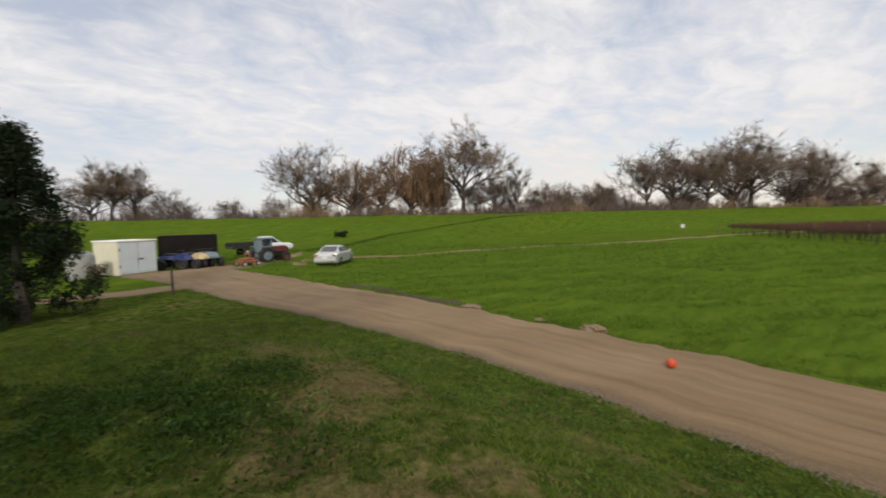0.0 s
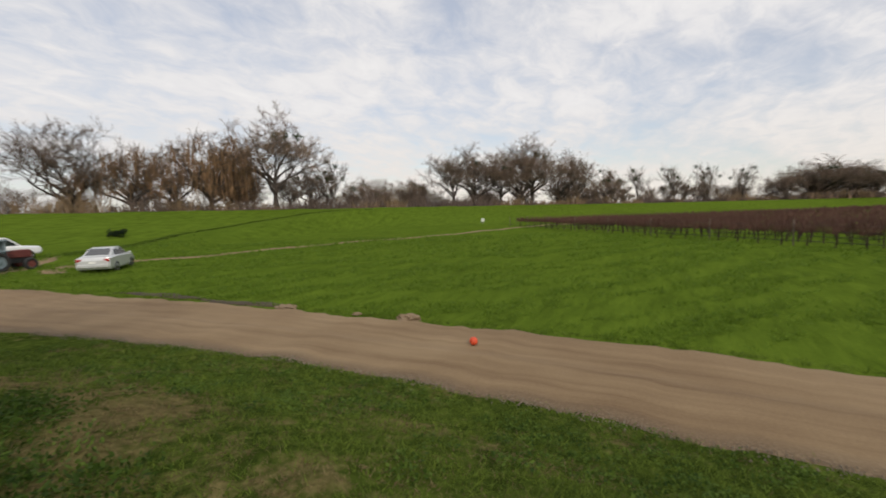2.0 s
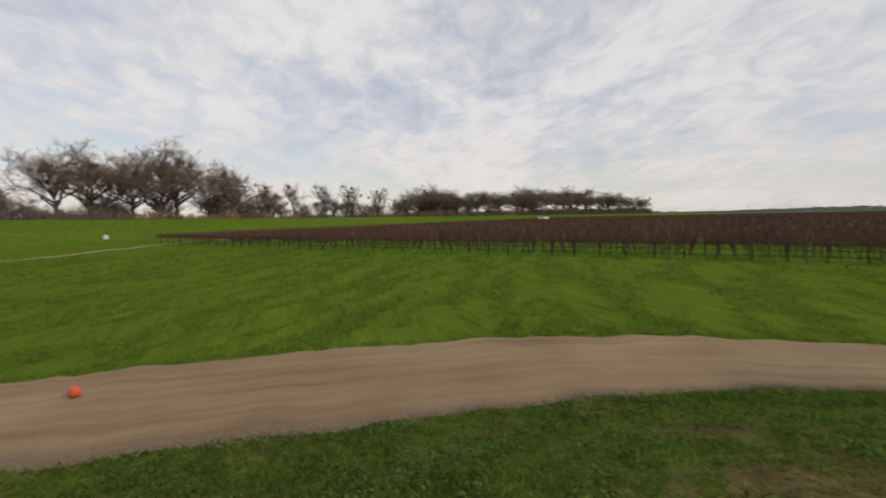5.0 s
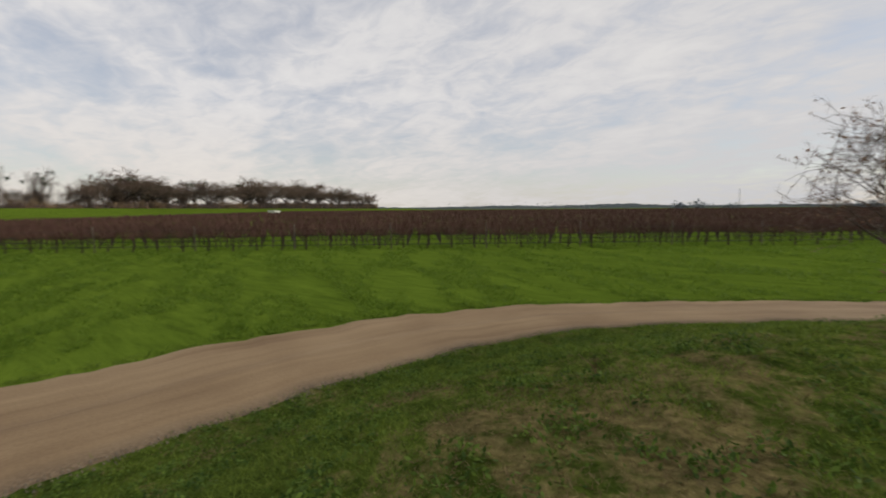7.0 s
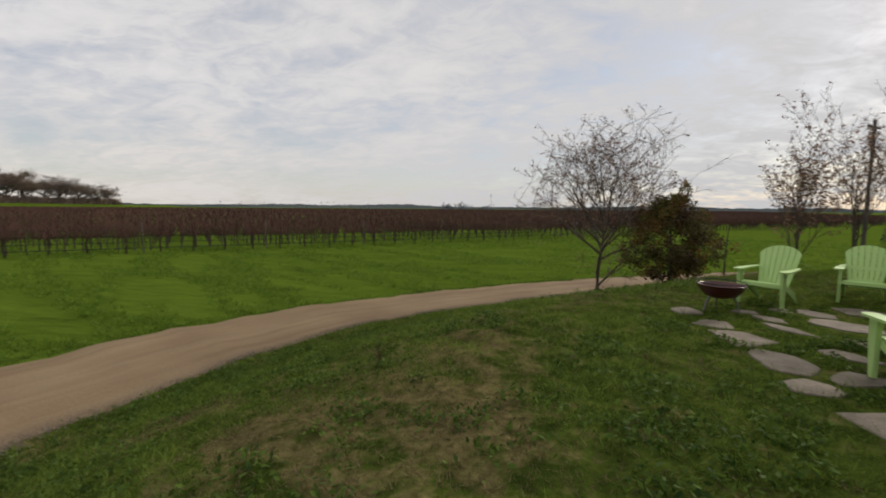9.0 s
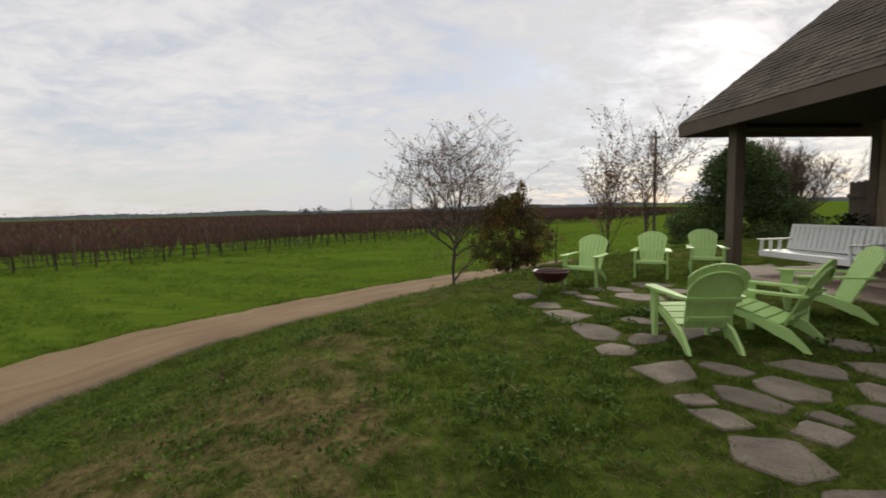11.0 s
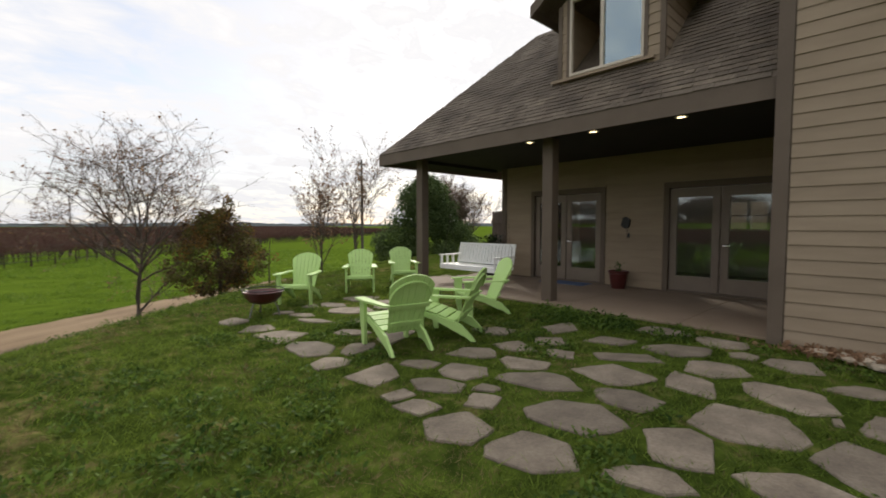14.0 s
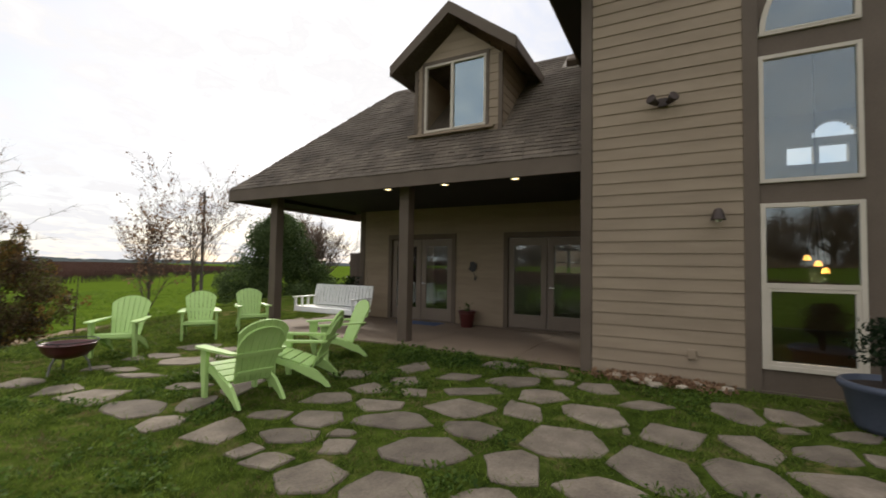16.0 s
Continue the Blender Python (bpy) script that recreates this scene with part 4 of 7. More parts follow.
        out = [(0.36, 0.30), (0.33, 0.355), (-0.12, 0.235), (-0.22, 0.20), (-0.36, 0.06), (-0.40, 0.0), (-0.345, 0.0), (-0.27, 0.055), (-0.10, 0.13), (0.1, 0.225)]
        polygon(bm, out, "y", s * 0.25 - 0.018, s * 0.25 + 0.018)
        part("rear_leg", bm, CHAIR, ch)
    return ch


G = "light green resin adirondack chair on the flagstone patio"
first = adirondack(G)
first.matrix_basis = pose(-3.58, -8.30, 0, 0, 0, 46)
for x, y, r in ((-5.15, -8.72, 56), (-6.46, -8.90, 60), (-3.08, -4.67, -100), (-3.92, -4.62, -62), (-5.31, -5.30, -28)):
    copy_thing(first, pose(x, y, 0, 0, 0, r))


def fire_bowl():
    b = thing("fire_bowl", pose(-2.60, -7.55, 0, 0, 0, 20), "dark red enamel fire bowl on three bent legs", "fire pit")
    bm = bmesh.new()
    lathe(bm, [(0.001, 0.20), (0.12, 0.205), (0.24, 0.245), (0.32, 0.33), (0.345, 0.405), (0.36, 0.41), (0.36, 0.42), (0.335, 0.42), (0.31, 0.335), (0.23, 0.26), (0.11, 0.22), (0.001, 0.215)], 32)
    part("bowl", bm, BOWL, b, smooth=True)
    bm = bmesh.new()
    lathe(bm, [(0.001, 0.33), (0.30, 0.335), (0.31, 0.33)], 24)
    part("ash", bm, BLACK, b)
    bm = bmesh.new()
    tube(bm, [(0.37 * math.cos(k * math.tau / 24), 0.37 * math.sin(k * math.tau / 24), 0.455) for k in range(25)], 0.008, 6)
    for k in range(3):
        a_ = k * math.tau / 3 + 0.5
        tube(bm, [(0.37 * math.cos(a_), 0.37 * math.sin(a_), 0.455), (0.355 * math.cos(a_), 0.355 * math.sin(a_), 0.41)], 0.007, 6)
    part("rim_rail", bm, BLACK, b)
    for k in range(3):
        a_ = k * math.tau / 3
        bm = bmesh.new()
        c_, s_ = math.cos(a_), math.sin(a_)
        tube(bm, [(0.20 * c_, 0.20 * s_, 0.235), (0.26 * c_, 0.26 * s_, 0.15), (0.30 * c_, 0.30 * s_, 0.0)], 0.015, 8)
        part("leg", bm, LEGM, b)
    b.scale = (0.86, 0.86, 0.92)
    return b


LEGM = surface("dull_steel", [(0.12, 0.115, 0.11), (0.2, 0.19, 0.18)], 5, 0.5, 0.1, 40, metal=0.6)
BOWL = surface("red_enamel", [(0.055, 0.012, 0.012), (0.09, 0.02, 0.018)], 3.0, 0.35, 0.05, 60)
fire_bowl()


def porch_swing():
    """A white slatted bench facing +x, on chains from the porch ceiling."""
    s = thing("porch_swing", pose(-8.35, -7.95, 0), "white painted slatted porch swing bench on chains", "porch swing")
    L = 1.86
    bm = bmesh.new()
    for k in range(7):
        x = 0.0 + k * 0.094
        box(bm, x, x + 0.08, -L / 2, L / 2, 0.42 - 0.008 * (k < 3), 0.44 - 0.008 * (k < 3))
    part("seat", bm, WHITE, s)
    part("apron", boxes((0.645, 0.67, -L / 2, L / 2, 0.32, 0.44), (-0.03, -0.005, -L / 2, L / 2, 0.34, 0.42), bevel=0.004), WHITE, s)
    lean = Matrix.Translation((0, 0, 0.42)) @ Matrix.Rotation(radians(-12), 4, "Y")
    part("top_rail", boxes((-0.02, 0.02, -L / 2, L / 2, 0.50, 0.56), bevel=0.004, m=lean), WHITE, s)
    part("lower_rail", boxes((-0.018, 0.018, -L / 2, L / 2, 0.03, 0.08), m=lean), WHITE, s)
    for k in range(18):
        y = -L / 2 + 0.03 + k * (L - 0.06) / 17
        part("back_slat", boxes((-0.009, 0.009, y - 0.041, y + 0.041, 0.07, 0.50), m=lean), WHITE, s)
    for e in (-1, 1):
        y = e * (L / 2 - 0.035)
        part("armrest", boxes((-0.10, 0.71, y - 0.045, y + 0.045, 0.655, 0.68), bevel=0.005), WHITE, s)
        for x in (0.64, 0.43, 0.22):
            part("arm_post", boxes((x - 0.022, x + 0.022, y - 0.022, y + 0.022, 0.41, 0.655)), WHITE, s)
        for x in (0.52, 0.02):
            bm = bmesh.new()
            tube(bm, [(x, y + e * 0.06, 0.45), (0.27, y + e * 0.06, 1.7)], 0.003, 5)
            part("chain", bm, BRONZE, s)
        bm = bmesh.new()
        tube(bm, [(0.27, y + e * 0.06, 1.7), (0.27, y + e * 0.06, CEIL)], 0.003, 5)
        part("chain", bm, BRONZE, s)
    return s


porch_swing()

# ---------------------------------------------------------------- trees
def grow(rng, limbs, twigs, p, d, length, r, level, top, gnarl, droop, spread, kids, rise, low):
    n = 4 if level < top else 3
    pts, rad = [p], [r]
    q = p.copy()
    g = gnarl * (0.4 if level == 0 else 1.0)
    for i in range(n):
        d = (d + Vector((rng.gauss(0, g), rng.gauss(0, g), rng.gauss(0, g * 0.7) + droop * level)) * 0.5).normalized()
        q = q + d * length / n
        pts.append(q.copy())
        rad.append(r * (1 - 0.62 * (i + 1) / n))
    limbs.append((pts, rad, level))
    if level >= top:
        for i in range(1, n + 1):
            for _ in range(2):
                twigs.append((pts[i], (d + Vector((rng.gauss(0, 0.6), rng.gauss(0, 0.6), rng.gauss(0.1, 0.5)))).normalized()))
        return
    for k in range(kids[min(level, len(kids) - 1)]):
        f = rng.uniform(0.3, 1.0) if level else low + (1 - low) * (k + rng.random()) / kids[0]
        i = min(int(f * n), n - 1)
        base = pts[i].lerp(pts[i + 1], f * n - i)
        side = Vector((rng.gauss(0, 1), rng.gauss(0, 1), rng.gauss(0.15, 0.5))).normalized()
        nd = (d * (1 - spread) + side * spread + Vector((0, 0, rise))).normalized()
        grow(rng, limbs, twigs, base, nd, length * rng.uniform(0.55, 0.82), max(0.004, r * (1 - 0.55 * f) * 0.55), level + 1, top, gnarl, droop, spread, kids, rise, low)


def dome(rng, limbs, twigs, trunk_len, trunk_r, lean, gnarl, spread, kids, rise, form):
    """A trunk whose limbs fan out and up into a rounded crown. form: limb count, first limb's height, crown centre height, half width, half height, extra limbs."""
    n, h0, cz, rx, rz, extra = form
    pts, rad, q = [], [], Vector((0, 0, -0.15))
    for i in range(7):
        pts.append(q.copy())
        rad.append(trunk_r * (1 - 0.75 * i / 6))
        q = q + Vector((lean[0] + rng.gauss(0, gnarl * 0.35), lean[1] + rng.gauss(0, gnarl * 0.35), 1)).normalized() * trunk_len / 6
    limbs.append((pts, rad, 0))
    for k in range(n):
        u = (k + rng.random()) / n
        zz, az = -0.45 + 1.4 * u, k * 2.4 + rng.uniform(-0.5, 0.5)
        ring = math.sqrt(max(0.02, 1 - min(0.99, abs(zz)) ** 2))
        goal = Vector((rx * ring * math.cos(az), rx * ring * math.sin(az), cz + rz * zz))
        f = min(5.99, 6 * (h0 / trunk_len + (1 - h0 / trunk_len) * 0.95 * u))
        base = pts[int(f)].lerp(pts[int(f) + 1], f - int(f))
        d = goal - base
        grow(rng, limbs, twigs, base, (d.normalized() + Vector((0, 0, 0.1))).normalized(), d.length * rng.uniform(0.62, 0.78), trunk_r * (0.55 - 0.28 * u), 1, len(kids), gnarl, 0.0, spread, kids, rise, 0.3)
    for z, d, length, r in extra:
        f = min(5.99, 6 * (z + 0.15) / trunk_len)
        base = pts[int(f)].lerp(pts[int(f) + 1], f - int(f))
        grow(rng, limbs, twigs, base, Vector(d).normalized(), length, r, 1, len(kids), gnarl, 0.0, spread, kids, rise, 0.3)


def tree_meshes(seed, trunk_len, trunk_r, top=3, gnarl=0.28, droop=-0.02, spread=0.62, kids=(5, 4, 4), twig_len=0.5, twig_w=0.02, lean=(0, 0), per=1, rmin=0.0, rise=0.25, low=0.3, tall=None, wide=None, form=None):
    rng = random.Random(seed)
    limbs, twigs = [], []
    if form:
        dome(rng, limbs, twigs, trunk_len, trunk_r, lean, gnarl, spread, kids, rise, form)
    else:
        grow(rng, limbs, twigs, Vector((0, 0, -0.15)), Vector((lean[0], lean[1], 1)).normalized(), trunk_len, trunk_r, 0, top, gnarl, droop, spread, kids, rise, low)
    if tall:
        hz = max(max(q.z for q in pts) for pts, _, _ in limbs)
        xs = sorted(abs(q.x) for pts, _, lv in limbs for q in pts if lv >= 2)
        sz, sx = (tall - twig_len * 0.5) / hz, (wide or tall * 0.4) / xs[int(len(xs) * 0.95)]
        for pts, _, lv in limbs:
            for i, q in enumerate(pts):
                pts[i] = Vector((q.x * sx, q.y * sx, q.z * sz))
        twigs = [(Vector((q.x * sx, q.y * sx, q.z * sz)), d_) for q, d_ in twigs]
    v, f = [], []
    for pts, rad, level in limbs:
        sides = (8, 6, 4, 3, 3, 3)[level]
        base = len(v)
        for i, p in enumerate(pts):
            dd = (pts[min(i + 1, len(pts) - 1)] - pts[max(i - 1, 0)])
            qt = dd.to_track_quat("Z", "Y")
            rr = max(rad[i], rmin) * (1.5 if level == 0 and i == 0 else 1)
            for k in range(sides):
                v.append(tuple(p + qt @ Vector((rr * math.cos(k * math.tau / sides), rr * math.sin(k * math.tau / sides), 0))))
        for i in range(len(pts) - 1):
            for k in range(sides):
                f.append((base + i * sides + k, base + i * sides + (k + 1) % sides, base + (i + 1) * sides + (k + 1) % sides, base + (i + 1) * sides + k))
    tv, tf = [], []
    for p, d in twigs:
        for _ in range(per):
            d2 = (d + Vector((rng.gauss(0, 0.45), rng.gauss(0, 0.45), rng.gauss(0, 0.45)))).normalized()
            w = d2.cross(Vector((rng.gauss(0, 1), rng.gauss(0, 1), rng.gauss(0, 1)))).normalized() * twig_w
            L = twig_len * rng.uniform(0.6, 1.3)
            b0 = len(tv)
            tv += [tuple(p - w / 2), tuple(p + w / 2), tuple(p + d2 * L)]
            tf.append((b0, b0 + 1, b0 + 2))
    return v, f, tv, tf, [p + d * twig_len * 0.6 for p, d in twigs]


def bare_tree(name, m, label, seed, bark, twig, leaves=None, group="", category="bare tree", leaf_p=0.5, leaf_s=0.05, **kw):
    t = thing(name, m, label, category, group)
    v, f, tv, tf, tips = tree_meshes(seed, **kw)
    part("trunk", mesh_from("trunk", v, f, bark, True), None, t)
    tagged(part("crown", mesh_from("crown", tv, tf, twig), None, t), kind="stuff")
    if leaves:
        rng = random.Random(seed + 1)
        lv, lf = [], []
        for p in tips:
            if rng.random() < leaf_p:
                leaf_quad(rng, lv, lf, p, leaf_s * rng.uniform(0.7, 1.3))
        tagged(part("leaf_cover", mesh_from("leaf_cover", lv, lf, leaves), None, t), kind="stuff")
    return t


def leaf_quad(rng, lv, lf, p, s, up=0.0):
    a_ = Vector((rng.gauss(0, 1), rng.gauss(0, 1), rng.gauss(0, 1))).normalized()
    b_ = a_.cross(Vector((rng.gauss(0, 1), rng.gauss(0, 1), rng.gauss(0, 1) + up))).normalized()
    k = len(lv)
    lv += [tuple(p - a_ * s), tuple(p + b_ * s * 0.45), tuple(p + a_ * s), tuple(p - b_ * s * 0.45)]
    lf.append((k, k + 1, k + 2, k + 3))


def bank_z(x, y):
    return ground_z(x, y) - 0.1


MISTLE = leafy("mistletoe_leaf", (0.02, 0.032, 0.012), (0.05, 0.07, 0.025), 0.2)
# big bare trees along the levee: a few shapes, each placed several times
FAR = [bare_tree("bare_tree", pose(0, 0, -60), "grey-brown bare winter oak behind the levee", 11 + k, BARK, TWIG, group="trees along the levee",
                 trunk_len=tl, trunk_r=0.5, gnarl=0.36, spread=0.5, kids=(0, 4, 4, 3), twig_len=0.95, twig_w=0.03, per=4, rmin=0.02, tall=16, wide=wd, rise=rs, lean=ln, form=form)
       for k, (tl, wd, rs, ln, form) in enumerate(((8.0, 5.4, 0.14, (0.06, 0.02), (11, 4.0, 10, 6.0, 5.5, ())), (6.5, 6.2, 0.10, (-0.1, 0.06), (12, 3.2, 9.5, 7.0, 5.5, ())),
                                                   (9.0, 4.2, 0.2, (0.02, 0.08), (10, 4.5, 11, 4.6, 5.5, ())), (7.5, 4.9, 0.16, (0.1, -0.06), (10, 3.4, 10, 5.5, 6, ()))))]
WILLOW = surface("willow_twig", [(0.13, 0.075, 0.038), (0.24, 0.145, 0.075)], 0.6, 0.95, 0.0, 8, vary=0.15)
FAR.append(bare_tree("willow_tree", pose(0, 0, -60), "brown leafless weeping willow behind the levee", 31, BARK, WILLOW, group="trees along the levee",
                     trunk_len=7.0, trunk_r=0.6, gnarl=0.3, spread=0.5, kids=(0, 4, 4, 3), twig_len=0.9, twig_w=0.05, per=1, rmin=0.03, tall=16, wide=6.0, rise=0.1, form=(11, 3.4, 10, 6.5, 5.5, ())))
rng = random.Random(63)
v, f = [], []
tips = [v_.co for c in FAR[4].children if c.name.startswith("crown") for v_ in c.data.vertices]
for _ in range(1000):
    p, e = Vector(rng.choice(tips)), rng.uniform(0, math.tau)
    L, out = rng.uniform(1.2, 4.2) * (0.6 if p.z < 7 else 1.0), Vector((math.cos(e), math.sin(e), 0))
    side = Vector((-out.y, out.x, 0)) * 0.045
    k = len(v)
    for q, w in ((p, 0.6), (p + out * 0.5 + Vector((0, 0, -L * 0.35)), 1.0), (p + out * 0.6 + Vector((0, 0, -L)), 0.4)):
        v += [tuple(q - side * w), tuple(q + side * w)]
    f += [(k, k + 1, k + 3, k + 2), (k + 2, k + 3, k + 5, k + 4)]
tagged(part("weeping_crown", mesh_from("weeping_crown", v, f, WILLOW), None, FAR[4]), kind="stuff")
FAR.append(bare_tree("bare_tree", pose(0, 0, -60), "slim bare tree with mistletoe clumps behind the levee", 33, BARK, TWIG, group="trees along the levee",
                     trunk_len=11.0, trunk_r=0.28, top=3, gnarl=0.2, spread=0.5, kids=(13, 4, 3), twig_len=0.9, twig_w=0.04, per=2, rmin=0.03, tall=16, wide=3.1, rise=0.3, low=0.3))
for o in (FAR[0], FAR[2], FAR[5]):
    rng = random.Random(61)
    tips = [v_.co for c in o.children if c.name.startswith("crown") for v_ in c.data.vertices if v_.co.z > 10]
    lv, lf = [], []
    for _ in range(5):
        p = Vector(rng.choice(tips))
        for _ in range(90):
            leaf_quad(rng, lv, lf, p + Vector((rng.gauss(0, 0.3), rng.gauss(0, 0.3), rng.gauss(0, 0.3))), rng.uniform(0.12, 0.25))
    tagged(part("mistletoe", mesh_from("mistletoe", lv, lf, MISTLE), None, o, "dark green mistletoe clumps"), kind="stuff")
HEIGHTS = []
for o in FAR:
    HEIGHTS.append(max(v.co.z for c in o.children for v in c.data.vertices))
# x, y, height of the top, shape (4 a weeping willow, 5 a slim tree, -1 any of the oaks)
LEVEE_TREES_A = [(4.1, 100.1, 14.1, -1), (1.3, 104.9, 12.7, -1), (8.0, 101.1, 13.6, 2), (12.9, 99.8, 9.3, -1), (39.5, 94.4, 20.1, 1), (48.6, 91.4, 16.0, 4), (59.0, 94.9, 18.2, 3), (62.6, 87.7, 20.0, 4), (67.5, 88.5, 16.5, 4),
                 (74.3, 81.0, 27.0, 0), (69.2, 86.5, 14.5, -1), (84.8, 79.6, 14.8, -1), (90.2, 77.5, 16.2, 5), (101.3, 78.2, 11.4, -1), (112.3, 80.3, 13.2, -1), (115.0, 73.1, 12.3, -1), (126.2, 73.1, 13.1, -1)]
LEVEE_TREES_B = [(117.9, 54.9, 19.1, 3), (133.0, 54.5, 23.2, 0), (138.3, 47.4, 20.4, -1), (152.2, 45.8, 25.9, 1), (156.0, 41.5, 28.3, 0), (173.0, 34.9, 22.4, -1), (183.0, 30.5, 23.9, 3), (205, 22.0, 17.5, -1), (218.1, 20.1, 20.2, 5), (233, 10.0, 21.5, 5),
                 (252.6, -6.3, 22.5, 5), (264.4, -22.1, 23.2, 5), (276.7, -38.4, 22.2, 5), (288.4, -60.2, 18.6, -1), (309.6, -79.5, 26.7, 0), (314, -84, 25.5, 1), (338.4, -111.2, 24.4, -1), (348.7, -134.9, 24.9, -1), (376.3, -165.1, 25.3, -1)]
LEVEE_TREES_C = [(390.4, -191.2, 31, 0), (424.7, -231.7, 33, 1), (436.0, -259.5, 32, 3), (465.1, -299.6, 37, 0), (501.8, -347.4, 36, 2), (535.9, -407.8, 36, 1), (405, -205, 28, 3), (415, -222, 32, 1), (448, -280, 31, 2), (480, -320, 34, 3), (520, -380, 33, 0),
                 (325, -98, 23, -1), (360, -150, 25, -1), (550, -440, 32, 0), (585, -490, 31, 1), (640, -560, 30, 3)]
rng = random.Random(5)
for i, (x, y, top, k) in enumerate(LEVEE_TREES_A + LEVEE_TREES_B + LEVEE_TREES_C):
    k = rng.randrange(4) if k < 0 else k
    base = bank_z(x, y)
    s = 1.07 * (top - base) / HEIGHTS[k]
    w = s * rng.uniform(0.95, 1.2) * (1.0 if math.hypot(x, y) < 300 else 1.5)
    t = copy_thing(FAR[k], pose(x, y, base, 0, 0, rng.uniform(0, 360)))
    t.scale = (w, w, s)
for i in range(46):
    u = 3 + i * 9.5
    d_ = np.cumsum(np.linalg.norm(np.diff(LEVEE[2:9], axis=0), axis=1))
    k = int(np.searchsorted(d_, u))
    q = LEVEE[2 + k] + (LEVEE[3 + k] - LEVEE[2 + k]) * ((u - (d_[k - 1] if k else 0)) / (d_[k] - (d_[k - 1] if k else 0)))
    n_ = LEVEE[3 + k] - LEVEE[2 + k]
    n_ = np.array((-n_[1], n_[0])) / np.linalg.norm(n_)
    x, y = q + n_ * rng.uniform(9, 26)
    base = bank_z(x, y)
    s = (rng.uniform(5.5, 9) + 0.028 * math.hypot(x, y)) / 16
    t = copy_thing(FAR[rng.randrange(4)], pose(x, y, base, 0, 0, rng.uniform(0, 360)))
    t.scale = (s * 1.1, s * 1.1, s)
for o in FAR:
    for c in o.children:
        bpy.data.objects.remove(c)
    bpy.data.objects.remove(o)


def scrub(name, rows, material, label, seed):
    """Undergrowth: fans of thin stems standing along a run of places."""
    rng = random.Random(seed)
    v, f = [], []
    for x, y, h, w, n in rows:
        z0 = bank_z(x, y)
        for _ in range(n):
            r, a_ = w * math.sqrt(rng.random()), rng.uniform(0, math.tau)
            p = Vector((x + r * math.cos(a_), y + r * math.sin(a_), z0))
            d = Vector((rng.gauss(0, 0.35), rng.gauss(0, 0.35), 1)).normalized()
            L = h * rng.uniform(0.45, 1.0) * (1 - 0.4 * (r / w) ** 2)
            side = d.cross(Vector((rng.gauss(0, 1), rng.gauss(0, 1), 0.1))).normalized() * (0.05 + 0.0007 * math.hypot(x, y))
            k = len(v)
            v += [tuple(p - side), tuple(p + side), tuple(p + d * L)]
            f.append((k, k + 1, k + 2))
            m_ = p + d * L * rng.uniform(0.3, 0.7)
            e = (d + Vector((rng.gauss(0, 0.7), rng.gauss(0, 0.7), 0.2))).normalized() * L * 0.45
            v += [tuple(m_ - side * 0.6), tuple(m_ + side * 0.6), tuple(m_ + e)]
            f.append((k + 3, k + 4, k + 5))
    return tagged(new(name, mesh_from(name, v, f, material)), label, "undergrowth", kind="stuff")


SCRUB = surface("dry_stems", [(0.15, 0.10, 0.058), (0.26, 0.18, 0.105)], 0.05, 0.95, 0, 4, coords="World")
SCRUB2 = surface("grey_stems", [(0.085, 0.062, 0.05), (0.15, 0.11, 0.09)], 0.05, 0.95, 0, 4, coords="World")
rng = random.Random(9)
run = smooth_line(LEVEE[1:10], 3.0)
tang = np.gradient(run, axis=0)
tang /= np.linalg.norm(tang, axis=1)[:, None]
outer = run + np.stack([-tang[:, 1], tang[:, 0]], 1) * 4.5
rows, rows2 = [], []
for (x, y) in outer:
    far = math.hypot(x, y)
    if far > 900:
        break
    if rng.random() < 0.85:
        (rows if rng.random() < 0.35 else rows2).append((x + rng.uniform(-1, 2), y + rng.uniform(-1, 2), rng.uniform(2.2, 5.2) * (1 + far / 450), 3.2 + far / 110, 110))
scrub("dry_scrub", rows, SCRUB, "tan dry undergrowth behind the levee", 1)
scrub("bare_scrub", rows2, SCRUB2, "grey-brown bare undergrowth behind the levee", 2)


# ---------------------------------------------------------------- foliage
def foliage(name, m, label, category, lobes, per, size, materials, stems=(), seed=1, up=0.0, core=None):
    """A leafy shrub: leaves scattered through many small lobes, with gaps between them, on short stems."""
    rng = random.Random(seed)
    t = thing(name, m, label, category)
    bm = bmesh.new()
    for p, q, r0, r1 in stems:
        mid = Vector(p).lerp(Vector(q), 0.5) + Vector((rng.gauss(0, 0.06), rng.gauss(0, 0.06), 0))
        tube(bm, [p, mid, q], [r0, (r0 + r1) / 2, r1], 6)
    part("trunk", bm, BARK, t)
    for j, mat in enumerate(materials):
        v, f = [], []
        for i, (cx, cy, cz, r) in enumerate(lobes):
            if len(materials) > 1 and (i % len(materials)) != j:
                continue
            for _ in range(int(per * r * r)):
                d = Vector((rng.gauss(0, 1), rng.gauss(0, 1), rng.gauss(0, 1))).normalized()
                p = Vector((cx, cy, cz)) + d * r * (0.35 + 0.75 * rng.random() ** 0.6)
                leaf_quad(rng, v, f, p, size * rng.uniform(0.6, 1.4), up)
        part("crown", mesh_from("crown", v, f, mat), None, t)
    return t


def lobes_in(seed, n, shape):
    """Lobe places inside an outline radius(z01) around the axis."""
    rng = random.Random(seed)
    out = []
    while len(out) < n:
        u = rng.random()
        rad, z = shape(u)
        a_, r = rng.uniform(0, math.tau), rad * math.sqrt(rng.uniform(0.05, 1))
        out.append((r * math.cos(a_), r * math.sin(a_), z, rng.uniform(0.6, 1.2)))
    return out


